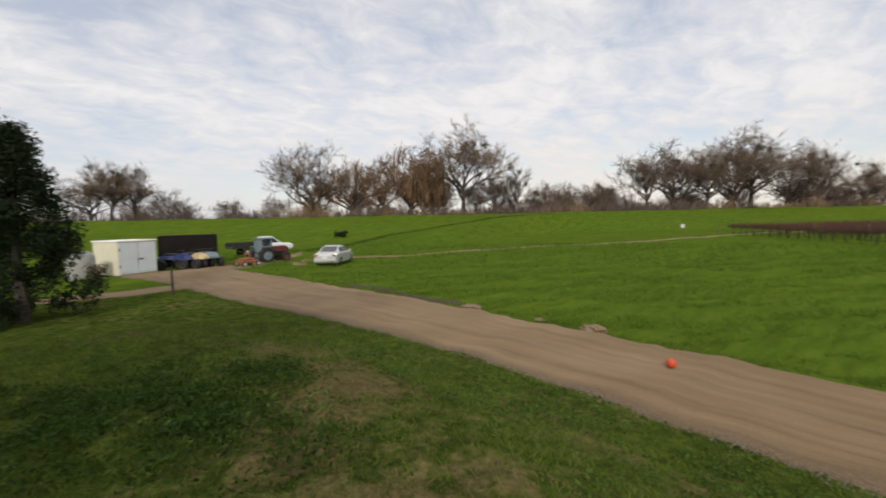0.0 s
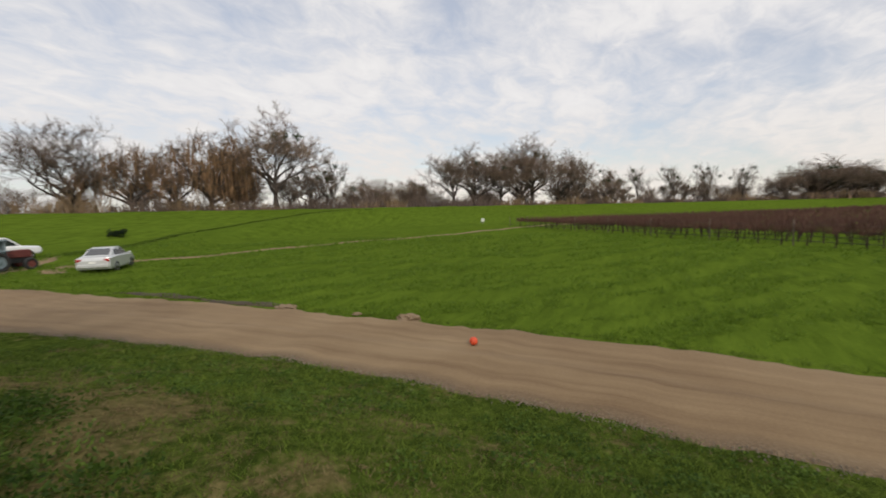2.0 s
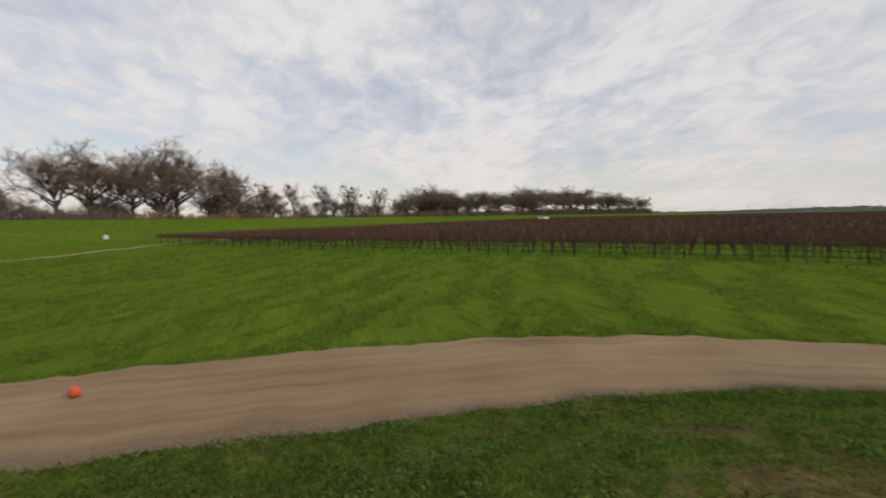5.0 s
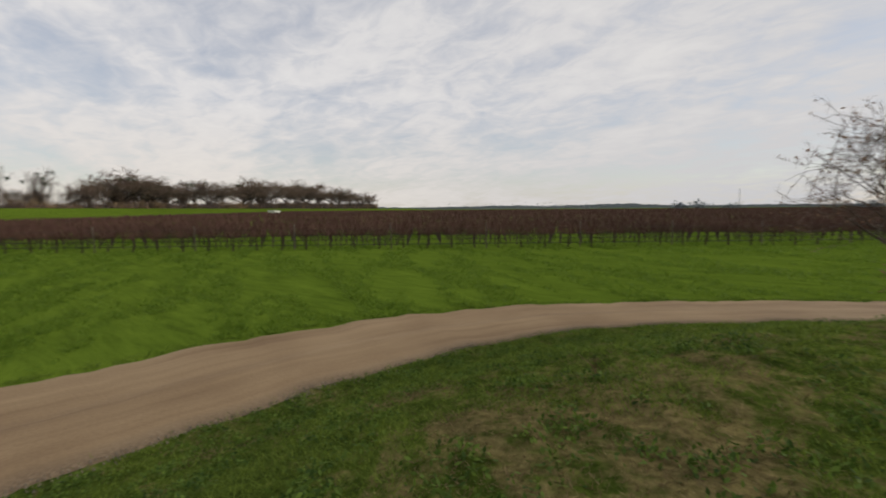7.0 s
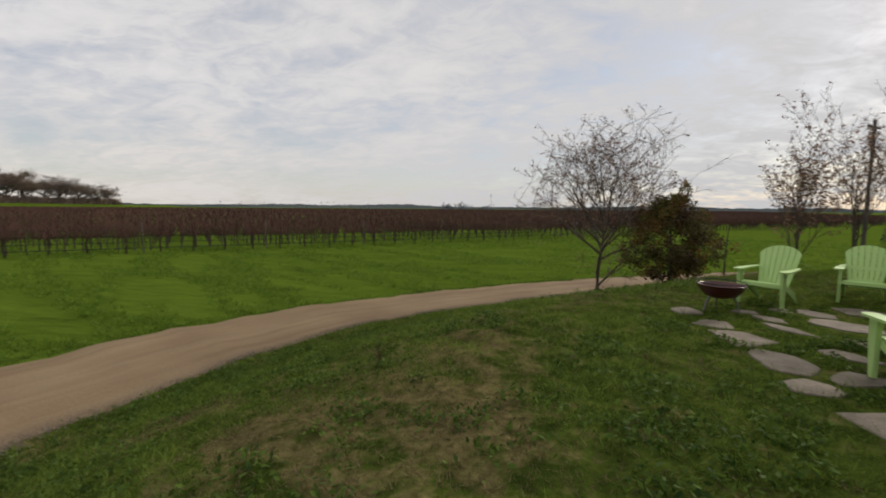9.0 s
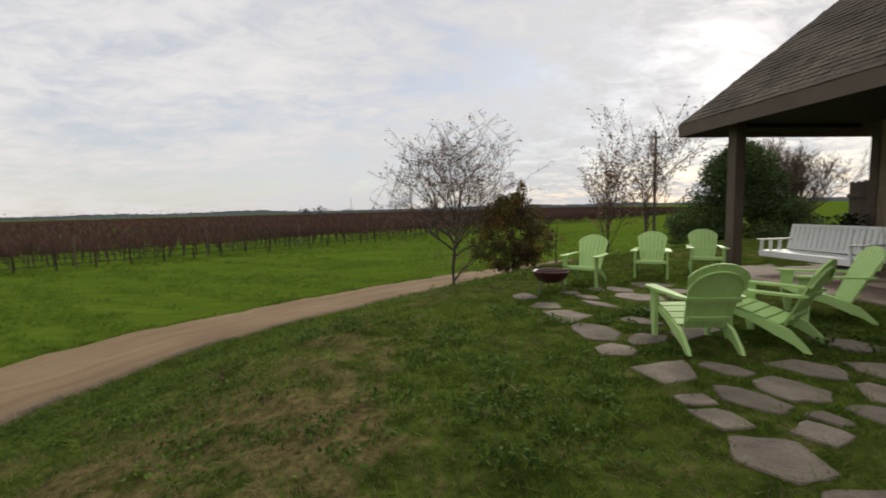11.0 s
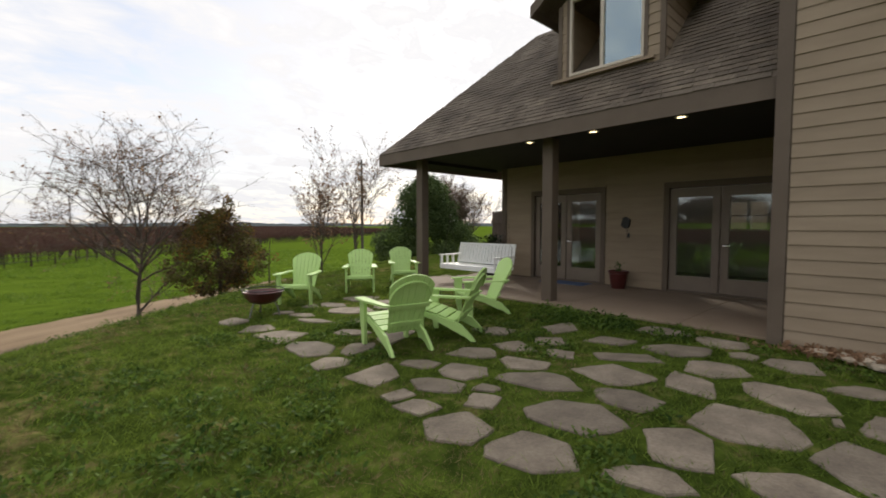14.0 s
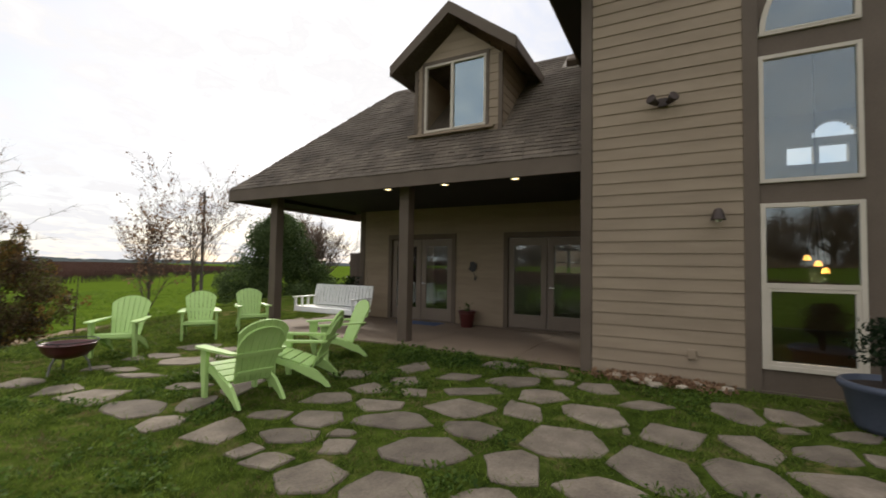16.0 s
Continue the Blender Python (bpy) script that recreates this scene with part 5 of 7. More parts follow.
L_DARK = leafy("dark_conifer_leaf", (0.006, 0.013, 0.006), (0.022, 0.036, 0.013), 0.1)
L_JUN = leafy("juniper_leaf", (0.030, 0.055, 0.018), (0.115, 0.155, 0.055), 0.35)
L_SHRUB = leafy("olive_leaf", (0.045, 0.05, 0.014), (0.155, 0.14, 0.042), 0.35)
L_RUST = leafy("rusty_leaf", (0.11, 0.06, 0.018), (0.25, 0.15, 0.045), 0.35)
L_MAROON = leafy("maroon_leaf", (0.04, 0.028, 0.016), (0.11, 0.07, 0.035), 0.3)
L_BROWN = leafy("dry_leaf", (0.16, 0.09, 0.05), (0.32, 0.2, 0.12), 0.3)

# small bare tree beside the drive
bare_tree("young_tree", pose(-1.83, -14.4, ground_z(-1.83, -14.4)), "small bare tree with a few pale seed clusters beside the drive", 35, BARKL, TWIG, leaves=L_BROWN, leaf_p=0.28, leaf_s=0.045,
          trunk_len=3.5, trunk_r=0.078, gnarl=0.36, spread=0.56, kids=(0, 4, 4, 2), twig_len=0.24, twig_w=0.006, per=3, rmin=0.0045, tall=6.15, wide=1.75, rise=0.02,
          form=(15, 1.8, 4.3, 2.3, 1.9, ((0.55, (-0.6, 0.4, 0.9), 1.5, 0.04), (1.5, (-0.95, 0.45, 0.6), 2.5, 0.03), (1.9, (-0.9, 0.5, 0.75), 2.2, 0.028))))
for x, y, sd, tl, nm, tall, wide in ((-9.9, -16.6, 41, 3.8, 0.5, 6.2, 1.15), (-9.0, -17.87, 42, 3.6, 0.8, 5.5, 0.6)):
    bare_tree("young_tree", pose(x, y, ground_z(x, y)), "slender bare tree with some clinging brown leaves", sd, BARKL, TWIG, leaves=L_BROWN, leaf_p=nm, leaf_s=0.065,
              trunk_len=tl, trunk_r=0.05, top=3, gnarl=0.2, spread=0.52, kids=(15, 5, 3), twig_len=0.26, twig_w=0.008, per=2, rmin=0.0045, tall=tall, wide=wide * 1.25, rise=0.24, low=0.22)
rng = random.Random(21)
lob = []
for k in range(190):
    a_, u = rng.uniform(0, math.tau), rng.random()
    r = (0.2 + 1.05 * math.sin(math.pi * (0.12 + 0.84 * u))) * math.sqrt(rng.uniform(0.1, 1)) * rng.uniform(0.75, 1.15)
    lob.append((r * math.cos(a_) * 1.1, r * math.sin(a_), 0.3 + 2.05 * u, rng.uniform(0.11, 0.24)))
for k in range(13):
    u = rng.random()
    lob.append((-0.15 + rng.gauss(0, 0.32) * (1 - 0.7 * u), rng.gauss(0, 0.3) * (1 - 0.7 * u), 2.0 + 0.8 * u, rng.uniform(0.07, 0.15)))
foliage("evergreen_shrub", pose(-3.5, -12.9, ground_z(-3.46, -12.9) - 0.05, 0, 0, 40), "olive and rust-coloured shrub beside the small bare tree", "shrub", lob, 2500, 0.04, [L_SHRUB, L_RUST, L_MAROON, L_SHRUB, L_MAROON],
        [((0, 0, -0.1), (0.1, 0, 1.6), 0.07, 0.02), ((0, 0, 0), (0.5, 0.3, 1.2), 0.04, 0.015), ((0, 0, 0), (-0.5, 0.2, 1.3), 0.04, 0.015)], 4)
lob = [(x * 3.4, y * 2.3, z, r * 0.6) for x, y, z, r in lobes_in(6, 130, lambda u: (0.98 * (1 - u) ** 0.45 * (0.85 + 0.15 * math.sin(9 * u)), 0.3 + 3.9 * u))]
foliage("juniper_bush", pose(-15.8, -18.7, ground_z(-15.8, -18.7) - 0.1, 0, 0, 139), "large dense green juniper bush beyond the porch", "bush", lob, 1500, 0.06, [L_JUN], [((0, 0, -0.1), (0, 0, 2.5), 0.15, 0.05)], 7, 0.6)
bare_tree("poplar", pose(-19.5, -19.6, ground_z(-19.5, -19.6)), "pale leafless poplar behind the juniper", 51, BARKL, TWIG, trunk_len=5, trunk_r=0.1, top=3, gnarl=0.1, spread=0.3, kids=(18, 6, 4), twig_len=0.5, twig_w=0.02, per=2, rmin=0.008, tall=5.9, wide=1.3, rise=0.6, low=0.15)
lob = [(x * 2.75, y * 2.4, z + 0.2 * math.sin(x * 9), r * 0.36) for x, y, z, r in lobes_in(8, 300, lambda u: (0.92 * (1 - u) ** 0.62 * (0.86 + 0.14 * math.sin(17 * u)), 0.5 + 6.1 * u))]
foliage("cypress_tree", pose(-1.7, 20.6, ground_z(-1.9, 20.6) - 0.1), "tall dark dense evergreen tree beside the drive", "evergreen tree", lob, 1300, 0.06, [L_DARK], [((0, 0, -0.1), (0, 0, 4.5), 0.2, 0.06)], 9, 0.5)

lob = [(x * 1.9, y * 1.9, z, r * 0.4) for x, y, z, r in lobes_in(18, 150, lambda u: (0.95 * (1 - u) ** 0.5 * (0.8 + 0.2 * math.sin(19 * u)), 1.5 + 7.9 * u))]
foliage("evergreen_tree", pose(-2.7, 22.7, ground_z(-2.7, 22.7) - 0.1), "taller ragged dark evergreen behind the dense one", "evergreen tree", lob, 700, 0.06, [L_DARK], [((0, 0, -0.1), (0, 0, 8.5), 0.22, 0.04)], 19)


# ---------------------------------------------------------------- vineyard
P0, UD, ND = np.array((20.9, -25.9)), np.array((0.745, 0.667)), np.array((0.667, -0.745))
CANE = surface("vine_cane", [(0.055, 0.026, 0.019), (0.118, 0.056, 0.040)], 0.08, 0.95, 0, 3, coords="World")
VTRUNK = surface("vine_trunk", [(0.035, 0.024, 0.018), (0.075, 0.05, 0.036)], 4, 0.95, 0.3, 30)


def canes(rng, v, f, x, y, z, n, w, hi=1.35, spread=0.55):
    for _ in range(n):
        p = Vector((x + UD[0] * rng.uniform(-spread, spread), y + UD[1] * rng.uniform(-spread, spread), z + rng.uniform(0.92, 1.18)))
        d = Vector((rng.gauss(0, 0.33), rng.gauss(0, 0.33), 1)).normalized()
        L = rng.uniform(0.45, hi - 0.2)
        s = d.cross(Vector((rng.gauss(0, 1), rng.gauss(0, 1), 0.2))).normalized() * w
        k = len(v)
        v += [tuple(p - s), tuple(p + s), tuple(p + d * L)]
        f.append((k, k + 1, k + 2))


def grapevine(seed):
    rng = random.Random(seed)
    t = thing("grapevine", pose(0, 0, -60), "pruned brown grapevine on a trellis wire", "grapevine", "vines of the front row")
    bm = bmesh.new()
    tube(bm, [(0, 0, -0.1), (rng.gauss(0, 0.05), rng.gauss(0, 0.05), 0.55), (0, 0, 1.06)], [0.075, 0.055, 0.065], 6)
    for s in (-1, 1):
        tube(bm, [(0, 0, 1.04), (UD[0] * 0.4 * s, UD[1] * 0.4 * s, 1.1), (UD[0] * 0.85 * s, UD[1] * 0.85 * s, 1.08)], [0.05, 0.04, 0.03], 5)
    part("trunk", bm, VTRUNK, t)
    v, f = [], []
    canes(rng, v, f, 0, 0, 0, 210, 0.012, 1.2, 0.95)
    part("cane_head", mesh_from("cane_head", v, f, CANE), None, t)
    return t


protos = [grapevine(k) for k in range(4)]
rng = random.Random(77)
for i in range(74):
    q = P0 + UD * (-60 + i * 1.8)
    copy_thing(protos[rng.randrange(4)], pose(q[0], q[1], ground_z(q[0], q[1]), 0, 0, rng.choice((0, 180)) + rng.uniform(-8, 8)))
for o in protos:
    for c in o.children:
        bpy.data.objects.remove(c)
    bpy.data.objects.remove(o)
POSTWOOD = surface("trellis_post", [(0.10, 0.08, 0.06), (0.17, 0.14, 0.11)], 4, 0.9, 0.2, 40)
bm = bmesh.new()
lathe(bm, [(0.001, -0.4), (0.05, -0.4), (0.045, 1.9), (0.001, 1.92)], 8)
bmesh.ops.recalc_face_normals(bm, faces=bm.faces)
post_me = bpy.data.meshes.new("trellis_post")
bm.to_mesh(post_me)
bm.free()
post_me.materials.append(POSTWOOD)
for i in range(20):
    q = P0 + UD * (-60.9 + i * 7.2)
    ob = tagged(new("trellis_post", post_me), "grey wooden trellis post in the vineyard", "post", "trellis posts")
    ob.matrix_basis = pose(q[0], q[1], ground_z(q[0], q[1]), rng.uniform(-2, 2), rng.uniform(-2, 2), 0)
for zz, thick in ((0.36, 0.022), (0.72, 0.018), (1.08, 0.014), (1.5, 0.01)):
    a_, b_ = P0 + UD * -61, P0 + UD * 76
    bm = bmesh.new()
    tube(bm, [(a_[0], a_[1], FIELD + zz), (b_[0], b_[1], FIELD + zz)], thick, 4)
    tagged(part("trellis_wire", bm, BLACK), "dark trellis wire along the front vine row", "wire", "trellis wires")
v, f, tv, tf = [], [], [], []
for k in range(0, 92):
    off = 2.7 * k if k < 54 else 143 + 6.0 * (k - 54)
    lo, hi = -170 - off * 2.0, 72 + off * 0.15
    step = 0.9 if k < 8 else 1.6 if k < 25 else 3.2 if k < 54 else 6.0
    w = 0.020 if k < 4 else 0.035 if k < 12 else 0.07 if k < 30 else 0.14 if k < 54 else 0.3
    n = 34 if k < 4 else 22 if k < 12 else 10 if k < 54 else 7
    s = lo
    while s < (hi if k else -61):
        q = P0 + ND * off + UD * s
        canes(rng, v, f, q[0], q[1], FIELD, n, w, 1.25, step * 0.55)
        if k < 14:
            j = len(tv)
            for a_ in range(3):
                ang_ = a_ * 2.1
                tv += [(q[0] + 0.055 * math.cos(ang_), q[1] + 0.055 * math.sin(ang_), FIELD - 0.05), (q[0] + 0.05 * math.cos(ang_), q[1] + 0.05 * math.sin(ang_), FIELD + 1.08)]
            tf += [(j, j + 2, j + 3, j + 1), (j + 2, j + 4, j + 5, j + 3), (j + 4, j, j + 1, j + 5)]
        s += step
tagged(new("vineyard_canes", mesh_from("vineyard_canes", v, f, CANE)), "rows of dark red-brown winter vine canes", "vineyard", kind="stuff")
tagged(new("vineyard_trunks", mesh_from("vineyard_trunks", tv, tf, VTRUNK)), "rows of dark vine trunks", "vineyard", kind="stuff")

# ---------------------------------------------------------------- ball on the drive
BALLM = surface("orange_rubber", [(0.48, 0.055, 0.02), (0.60, 0.08, 0.028)], 4, 0.55, 0.2, 60)
bm = bmesh.new()
bmesh.ops.create_uvsphere(bm, u_segments=24, v_segments=16, radius=0.10)
ball = part("ball", bm, BALLM, smooth=True)
ball.matrix_basis = pose(9.35, 3.78, ground_z(9.35, 3.78) + 0.145)
tagged(ball, "orange rubber play ball on the dirt drive", "ball")


# ---------------------------------------------------------------- yard by the drive: shed, trailer and vehicles
SHEDW = surface("cream_shed_metal", [(0.62, 0.58, 0.44), (0.70, 0.66, 0.52)], 1.5, 0.6, 0.05, 30)
SHEDD = surface("grey_door_metal", [(0.50, 0.54, 0.56), (0.58, 0.62, 0.64)], 1.5, 0.55, 0.05, 30)


def shed():
    s = thing("storage_shed", pose(1.75, 35.6, ground_z(3, 36), 0, 0, 24), "cream metal storage shed with closed grey double doors", "shed")
    part("body", boxes((-0.05, 2.45, 0.05, 3.0, 0, 2.25), bevel=0.02), SHEDW, s)
    part("roof", boxes((-0.1, 2.5, -0.02, 3.05, 2.25, 2.33), bevel=0.01), WHITE, s)
    for x0, x1 in ((0.03, 1.18), (1.22, 2.37)):
        d = part("door", boxes((x0, x1, 0.0, 0.045, 0.08, 2.18), (x0 + 0.1, x1 - 0.1, -0.012, 0.0, 0.2, 2.05), bevel=0.004), SHEDD, s)
        part("lock_bar" if x0 > 1 else "hinge", boxes((x0 + 0.05, x0 + 0.3, -0.05, -0.012, 1.0, 1.08)) if x0 > 1 else boxes((x0, x0 + 0.05, -0.03, 0.0, 0.5, 0.7), (x0, x0 + 0.05, -0.03, 0.0, 1.6, 1.8)), BLACK, d)
    return s


shed()
TRAILERM = surface("black_tarp", [(0.008, 0.007, 0.007), (0.018, 0.015, 0.014)], 1.2, 0.95, 0.3, 12, spec=0.1)


def wheel_mesh(r, w, hub, sides=20):
    bm = bmesh.new()
    lathe(bm, [(r * 0.6, -w / 2), (r * 0.93, -w / 2), (r, -w * 0.32), (r, w * 0.32), (r * 0.93, w / 2), (r * 0.6, w / 2)], sides, closed=True)
    bm2 = bmesh.new()
    lathe(bm2, [(0.001, w * 0.36), (r * 0.2, w * 0.4), (r * 0.25, w * 0.3), (r * 0.52, w * 0.3), (r * 0.6, w * 0.45), (r * 0.62, w * 0.2), (r * 0.62, -w * 0.4), (0.001, -w * 0.36)], sides)
    return bm, bm2


def add_wheel(parent, x, y, r, w, hub):
    a_, b_ = wheel_mesh(r, w, hub)
    m = pose(x, y, r, 90 if y < 0 else -90, 0, 0)
    for q in (a_, b_):
        bmesh.ops.transform(q, matrix=m, verts=q.verts)
    t = part("wheel", a_, RUBBER, parent, smooth=True)
    part("rim", b_, hub, t, smooth=True)


def trailer():
    s = thing("box_trailer", pose(4.5, 40.6, ground_z(6, 41), 0, 0, -18), "black covered box trailer in the yard", "trailer")
    part("box", boxes((0, 4.0, 0, 2.1, 0.55, 2.55), bevel=0.04), TRAILERM, s)
    part("frame", boxes((-0.6, 4.0, 0.1, 0.22, 0.42, 0.55), (-0.6, 4.0, 1.88, 2.0, 0.42, 0.55)), BLACK, s)
    for y in (-0.02, 2.12):
        for x in (1.9, 2.8):
            add_wheel(s, x, y if y > 0 else -0.02, 0.36, 0.22, CHROME)
    return s


trailer()


def loft(bm, sections):
    """Joins rings of equal length into a skin, closed at both ends."""
    rings = [[bm.verts.new(p) for p in s] for s in sections]
    n = len(rings[0])
    for a_, b_ in zip(rings, rings[1:]):
        for k in range(n):
            bm.faces.new((a_[k], a_[(k + 1) % n], b_[(k + 1) % n], b_[k]))
    bm.faces.new(rings[0][::-1])
    bm.faces.new(rings[-1])
    return bm


def car_body(bm, rows):
    """rows: x, half width, sill z, belt z, top z, half width at top."""
    loft(bm, [[(x, -w * 0.92, z0), (x, -w, z0 + 0.12), (x, -w, z1 - 0.05), (x, -wt, z2), (x, wt, z2), (x, w, z1 - 0.05), (x, w, z0 + 0.12), (x, w * 0.92, z0)] for x, w, z0, z1, z2, wt in rows])
    return bm


SILVER = surface("silver_car_paint", [(0.50, 0.51, 0.51), (0.56, 0.57, 0.57)], 1.0, 0.3, 0.0, 30, metal=0.3, spec=0.6)
CARGLASS = surface("dark_car_glass", [(0.02, 0.024, 0.026), (0.03, 0.034, 0.036)], 1.0, 0.08, 0.0, 30, spec=0.8)
REDLENS = surface("red_lens", [(0.25, 0.012, 0.01), (0.35, 0.02, 0.015)], 3, 0.25, 0, 30)
WHITECAR = surface("white_car_paint", [(0.68, 0.69, 0.70), (0.76, 0.77, 0.78)], 1.0, 0.3, 0.0, 30, spec=0.6)


def sedan():
    s = thing("sedan", pose(14.9, 31.0, ground_z(15, 31), 0, 0, 47), "silver four-door sedan parked on the grass", "car")
    bm = car_body(bmesh.new(), [(-2.35, 0.70, 0.35, 0.72, 0.76, 0.62), (-2.25, 0.84, 0.25, 0.92, 0.96, 0.70), (-1.55, 0.90, 0.2, 0.98, 1.02, 0.74), (0.85, 0.90, 0.2, 0.94, 0.96, 0.76),
                                (1.7, 0.88, 0.2, 0.84, 0.88, 0.72), (2.25, 0.80, 0.25, 0.70, 0.74, 0.62), (2.38, 0.66, 0.33, 0.60, 0.62, 0.5)])
    part("body", bm, SILVER, s, smooth=False)
    bm = bmesh.new()
    loft(bm, [[(x, -w, z0), (x, -wt, z1), (x, wt, z1), (x, w, z0)] for x, w, z0, wt, z1 in ((-1.75, 0.72, 0.97, 0.70, 0.99), (-0.95, 0.76, 0.97, 0.60, 1.38), (-0.2, 0.78, 0.96, 0.62, 1.45), (0.35, 0.77, 0.95, 0.58, 1.40), (1.15, 0.74, 0.93, 0.70, 0.95))])
    part("cabin", bm, SILVER, s)
    bm = bmesh.new()
    loft(bm, [[(x, -w, z0), (x, -wt, z1), (x, wt, z1), (x, w, z0)] for x, w, z0, wt, z1 in ((-1.60, 0.60, 1.02, 0.58, 1.04), (-1.02, 0.60, 1.02, 0.52, 1.36), (-1.01, 0.60, 1.02, 0.52, 1.36), (-0.99, 0.5, 1.02, 0.5, 1.3))])
    bmesh.ops.transform(bm, matrix=pose(-0.035, 0, 0.03), verts=bm.verts)
    part("rear_window", bm, CARGLASS, s)
    for e in (-1, 1):
        for out in ([(-1.15, 1.0), (-0.95, 1.31), (-0.32, 1.37), (-0.30, 1.0)], [(-0.24, 1.0), (-0.26, 1.37), (0.22, 1.34), (0.75, 1.0)]):
            bm = bmesh.new()
            va = [bm.verts.new((x, e * (0.795 - (z - 1.0) * 0.44), z)) for x, z in out]
            vb = [bm.verts.new((x, e * (0.70 - (z - 1.0) * 0.44), z)) for x, z in out]
            bm.faces.new(va), bm.faces.new(vb[::-1])
            for k in range(4):
                bm.faces.new((va[k], va[(k + 1) % 4], vb[(k + 1) % 4], vb[k]))
            part("side_window", bm, CARGLASS, s)
        part("tail_lamp", boxes((-2.345, -2.18, e * 0.66 - 0.14, e * 0.66 + 0.14, 0.70, 0.86), bevel=0.02), REDLENS, s)
        part("mirror", boxes((0.62, 0.78, e * 0.98 - 0.08, e * 0.98 + 0.08, 0.95, 1.07), bevel=0.02), SILVER, s)
        for x in (-1.38, 1.42):
            add_wheel(s, x, e * 0.82, 0.32, 0.2, CHROME)
    part("bumper", boxes((-2.42, -2.28, -0.78, 0.78, 0.36, 0.56), bevel=0.03), SILVER, s)
    part("plate", boxes((-2.435, -2.42, -0.17, 0.17, 0.60, 0.72)), WHITE, s)
    return s


sedan()


def pickup():
    s = thing("pickup_truck", pose(14.8, 47.6, ground_z(15, 47), 0, 0, 8), "white pickup truck with a black flat bed", "truck")
    bm = car_body(bmesh.new(), [(-0.4, 0.92, 0.45, 1.1, 1.15, 0.84), (1.2, 0.94, 0.42, 1.12, 1.16, 0.84), (2.6, 0.92, 0.45, 1.02, 1.08, 0.8), (2.85, 0.86, 0.5, 0.9, 0.94, 0.7)])
    part("body", bm, WHITECAR, s)
    bm = bmesh.new()
    loft(bm, [[(x, -w, z0), (x, -wt, z1), (x, wt, z1), (x, w, z0)] for x, w, z0, wt, z1 in ((-0.38, 0.84, 1.13, 0.72, 1.85), (0.6, 0.84, 1.13, 0.72, 1.88), (1.5, 0.84, 1.13, 0.8, 1.16))])
    part("cab", bm, WHITECAR, s)
    for e in (-1, 1):
        bm = bmesh.new()
        polygon(bm, [(-0.2, 1.2), (-0.15, 1.75), (0.55, 1.78), (1.25, 1.2)], "y", e * 0.80 - 0.03, e * 0.80 + 0.03)
        part("side_window", bm, CARGLASS, s)
        for x in (-2.2, 1.9):
            add_wheel(s, x, e * 0.85, 0.38, 0.24, CHROME)
    part("flat_bed", boxes((-3.6, -0.45, -1.0, 1.0, 0.75, 0.9), (-3.6, -0.45, -1.0, -0.94, 0.9, 1.35), (-3.6, -0.45, 0.94, 1.0, 0.9, 1.35), (-0.52, -0.45, -1.0, 1.0, 0.9, 1.7), bevel=0.01), BLACK, s)
    return s


pickup()
GREYBLUE = surface("faded_tractor_paint", [(0.10, 0.14, 0.16), (0.2, 0.25, 0.27)], 2, 0.6, 0.1, 30)
ORANGE = surface("faded_orange_paint", [(0.20, 0.07, 0.03), (0.33, 0.12, 0.05)], 2, 0.7, 0.2, 30)
RIMW = surface("pale_rim_paint", [(0.5, 0.5, 0.48), (0.6, 0.6, 0.57)], 3, 0.5, 0, 30)


def tractor():
    s = thing("tractor", pose(12.0, 38.0, ground_z(12, 38), 0, 0, 12), "old blue-grey tractor with dark red bonnet", "tractor")
    part("bonnet", boxes((0.2, 1.7, -0.32, 0.32, 0.85, 1.35), (1.7, 1.78, -0.3, 0.3, 0.8, 1.3), bevel=0.03), DARKRED, s)
    part("chassis", boxes((-0.6, 1.6, -0.22, 0.22, 0.5, 0.85), bevel=0.02), BLACK, s)
    part("cab", boxes((-0.75, -0.68, -0.62, 0.62, 0.9, 2.0), (0.13, 0.2, -0.62, 0.62, 0.9, 2.0), (-0.68, 0.13, -0.62, -0.56, 0.9, 1.25), (-0.68, 0.13, 0.56, 0.62, 0.9, 1.25), (-0.85, 0.3, -0.7, 0.7, 2.0, 2.1), bevel=0.01), GREYBLUE, s)
    part("seat", boxes((-0.5, -0.1, -0.25, 0.25, 0.95, 1.05), (-0.55, -0.47, -0.25, 0.25, 1.05, 1.5), bevel=0.03), BLACK, s)
    for e in (-1, 1):
        add_wheel(s, -0.4, e * 0.75, 0.66, 0.36, GREYBLUE)
        add_wheel(s, 1.45, e * 0.62, 0.40, 0.24, DARKRED)
        part("fender", boxes((-0.95, 0.2, e * 0.75 - 0.2, e * 0.75 + 0.2, 1.34, 1.40), bevel=0.02), GREYBLUE, s)
    return s


DARKRED = surface("dull_red_paint", [(0.09, 0.02, 0.018), (0.15, 0.04, 0.03)], 2, 0.6, 0.1, 30)
tractor()


def implement():
    s = thing("mower_deck", pose(9.7, 35.4, ground_z(9.7, 35.4), 0, 0, 20), "rusty orange tractor implement on the yard", "farm implement")
    part("deck", boxes((-0.7, 0.7, -0.5, 0.5, 0.25, 0.45), (-0.5, 0.4, -0.4, 0.4, 0.45, 0.62), bevel=0.04), ORANGE, s)
    part("hitch", boxes((0.0, 0.08, -0.3, -0.22, 0.5, 1.0), (0.0, 0.08, 0.22, 0.3, 0.5, 1.0), (0.0, 0.08, -0.3, 0.3, 0.95, 1.03)), ORANGE, s)
    for x, y in ((-0.6, -0.5), (0.6, -0.5), (-0.6, 0.5), (0.6, 0.5)):
        add_wheel(s, x, y, 0.2, 0.12, RIMW)
    return s


implement()
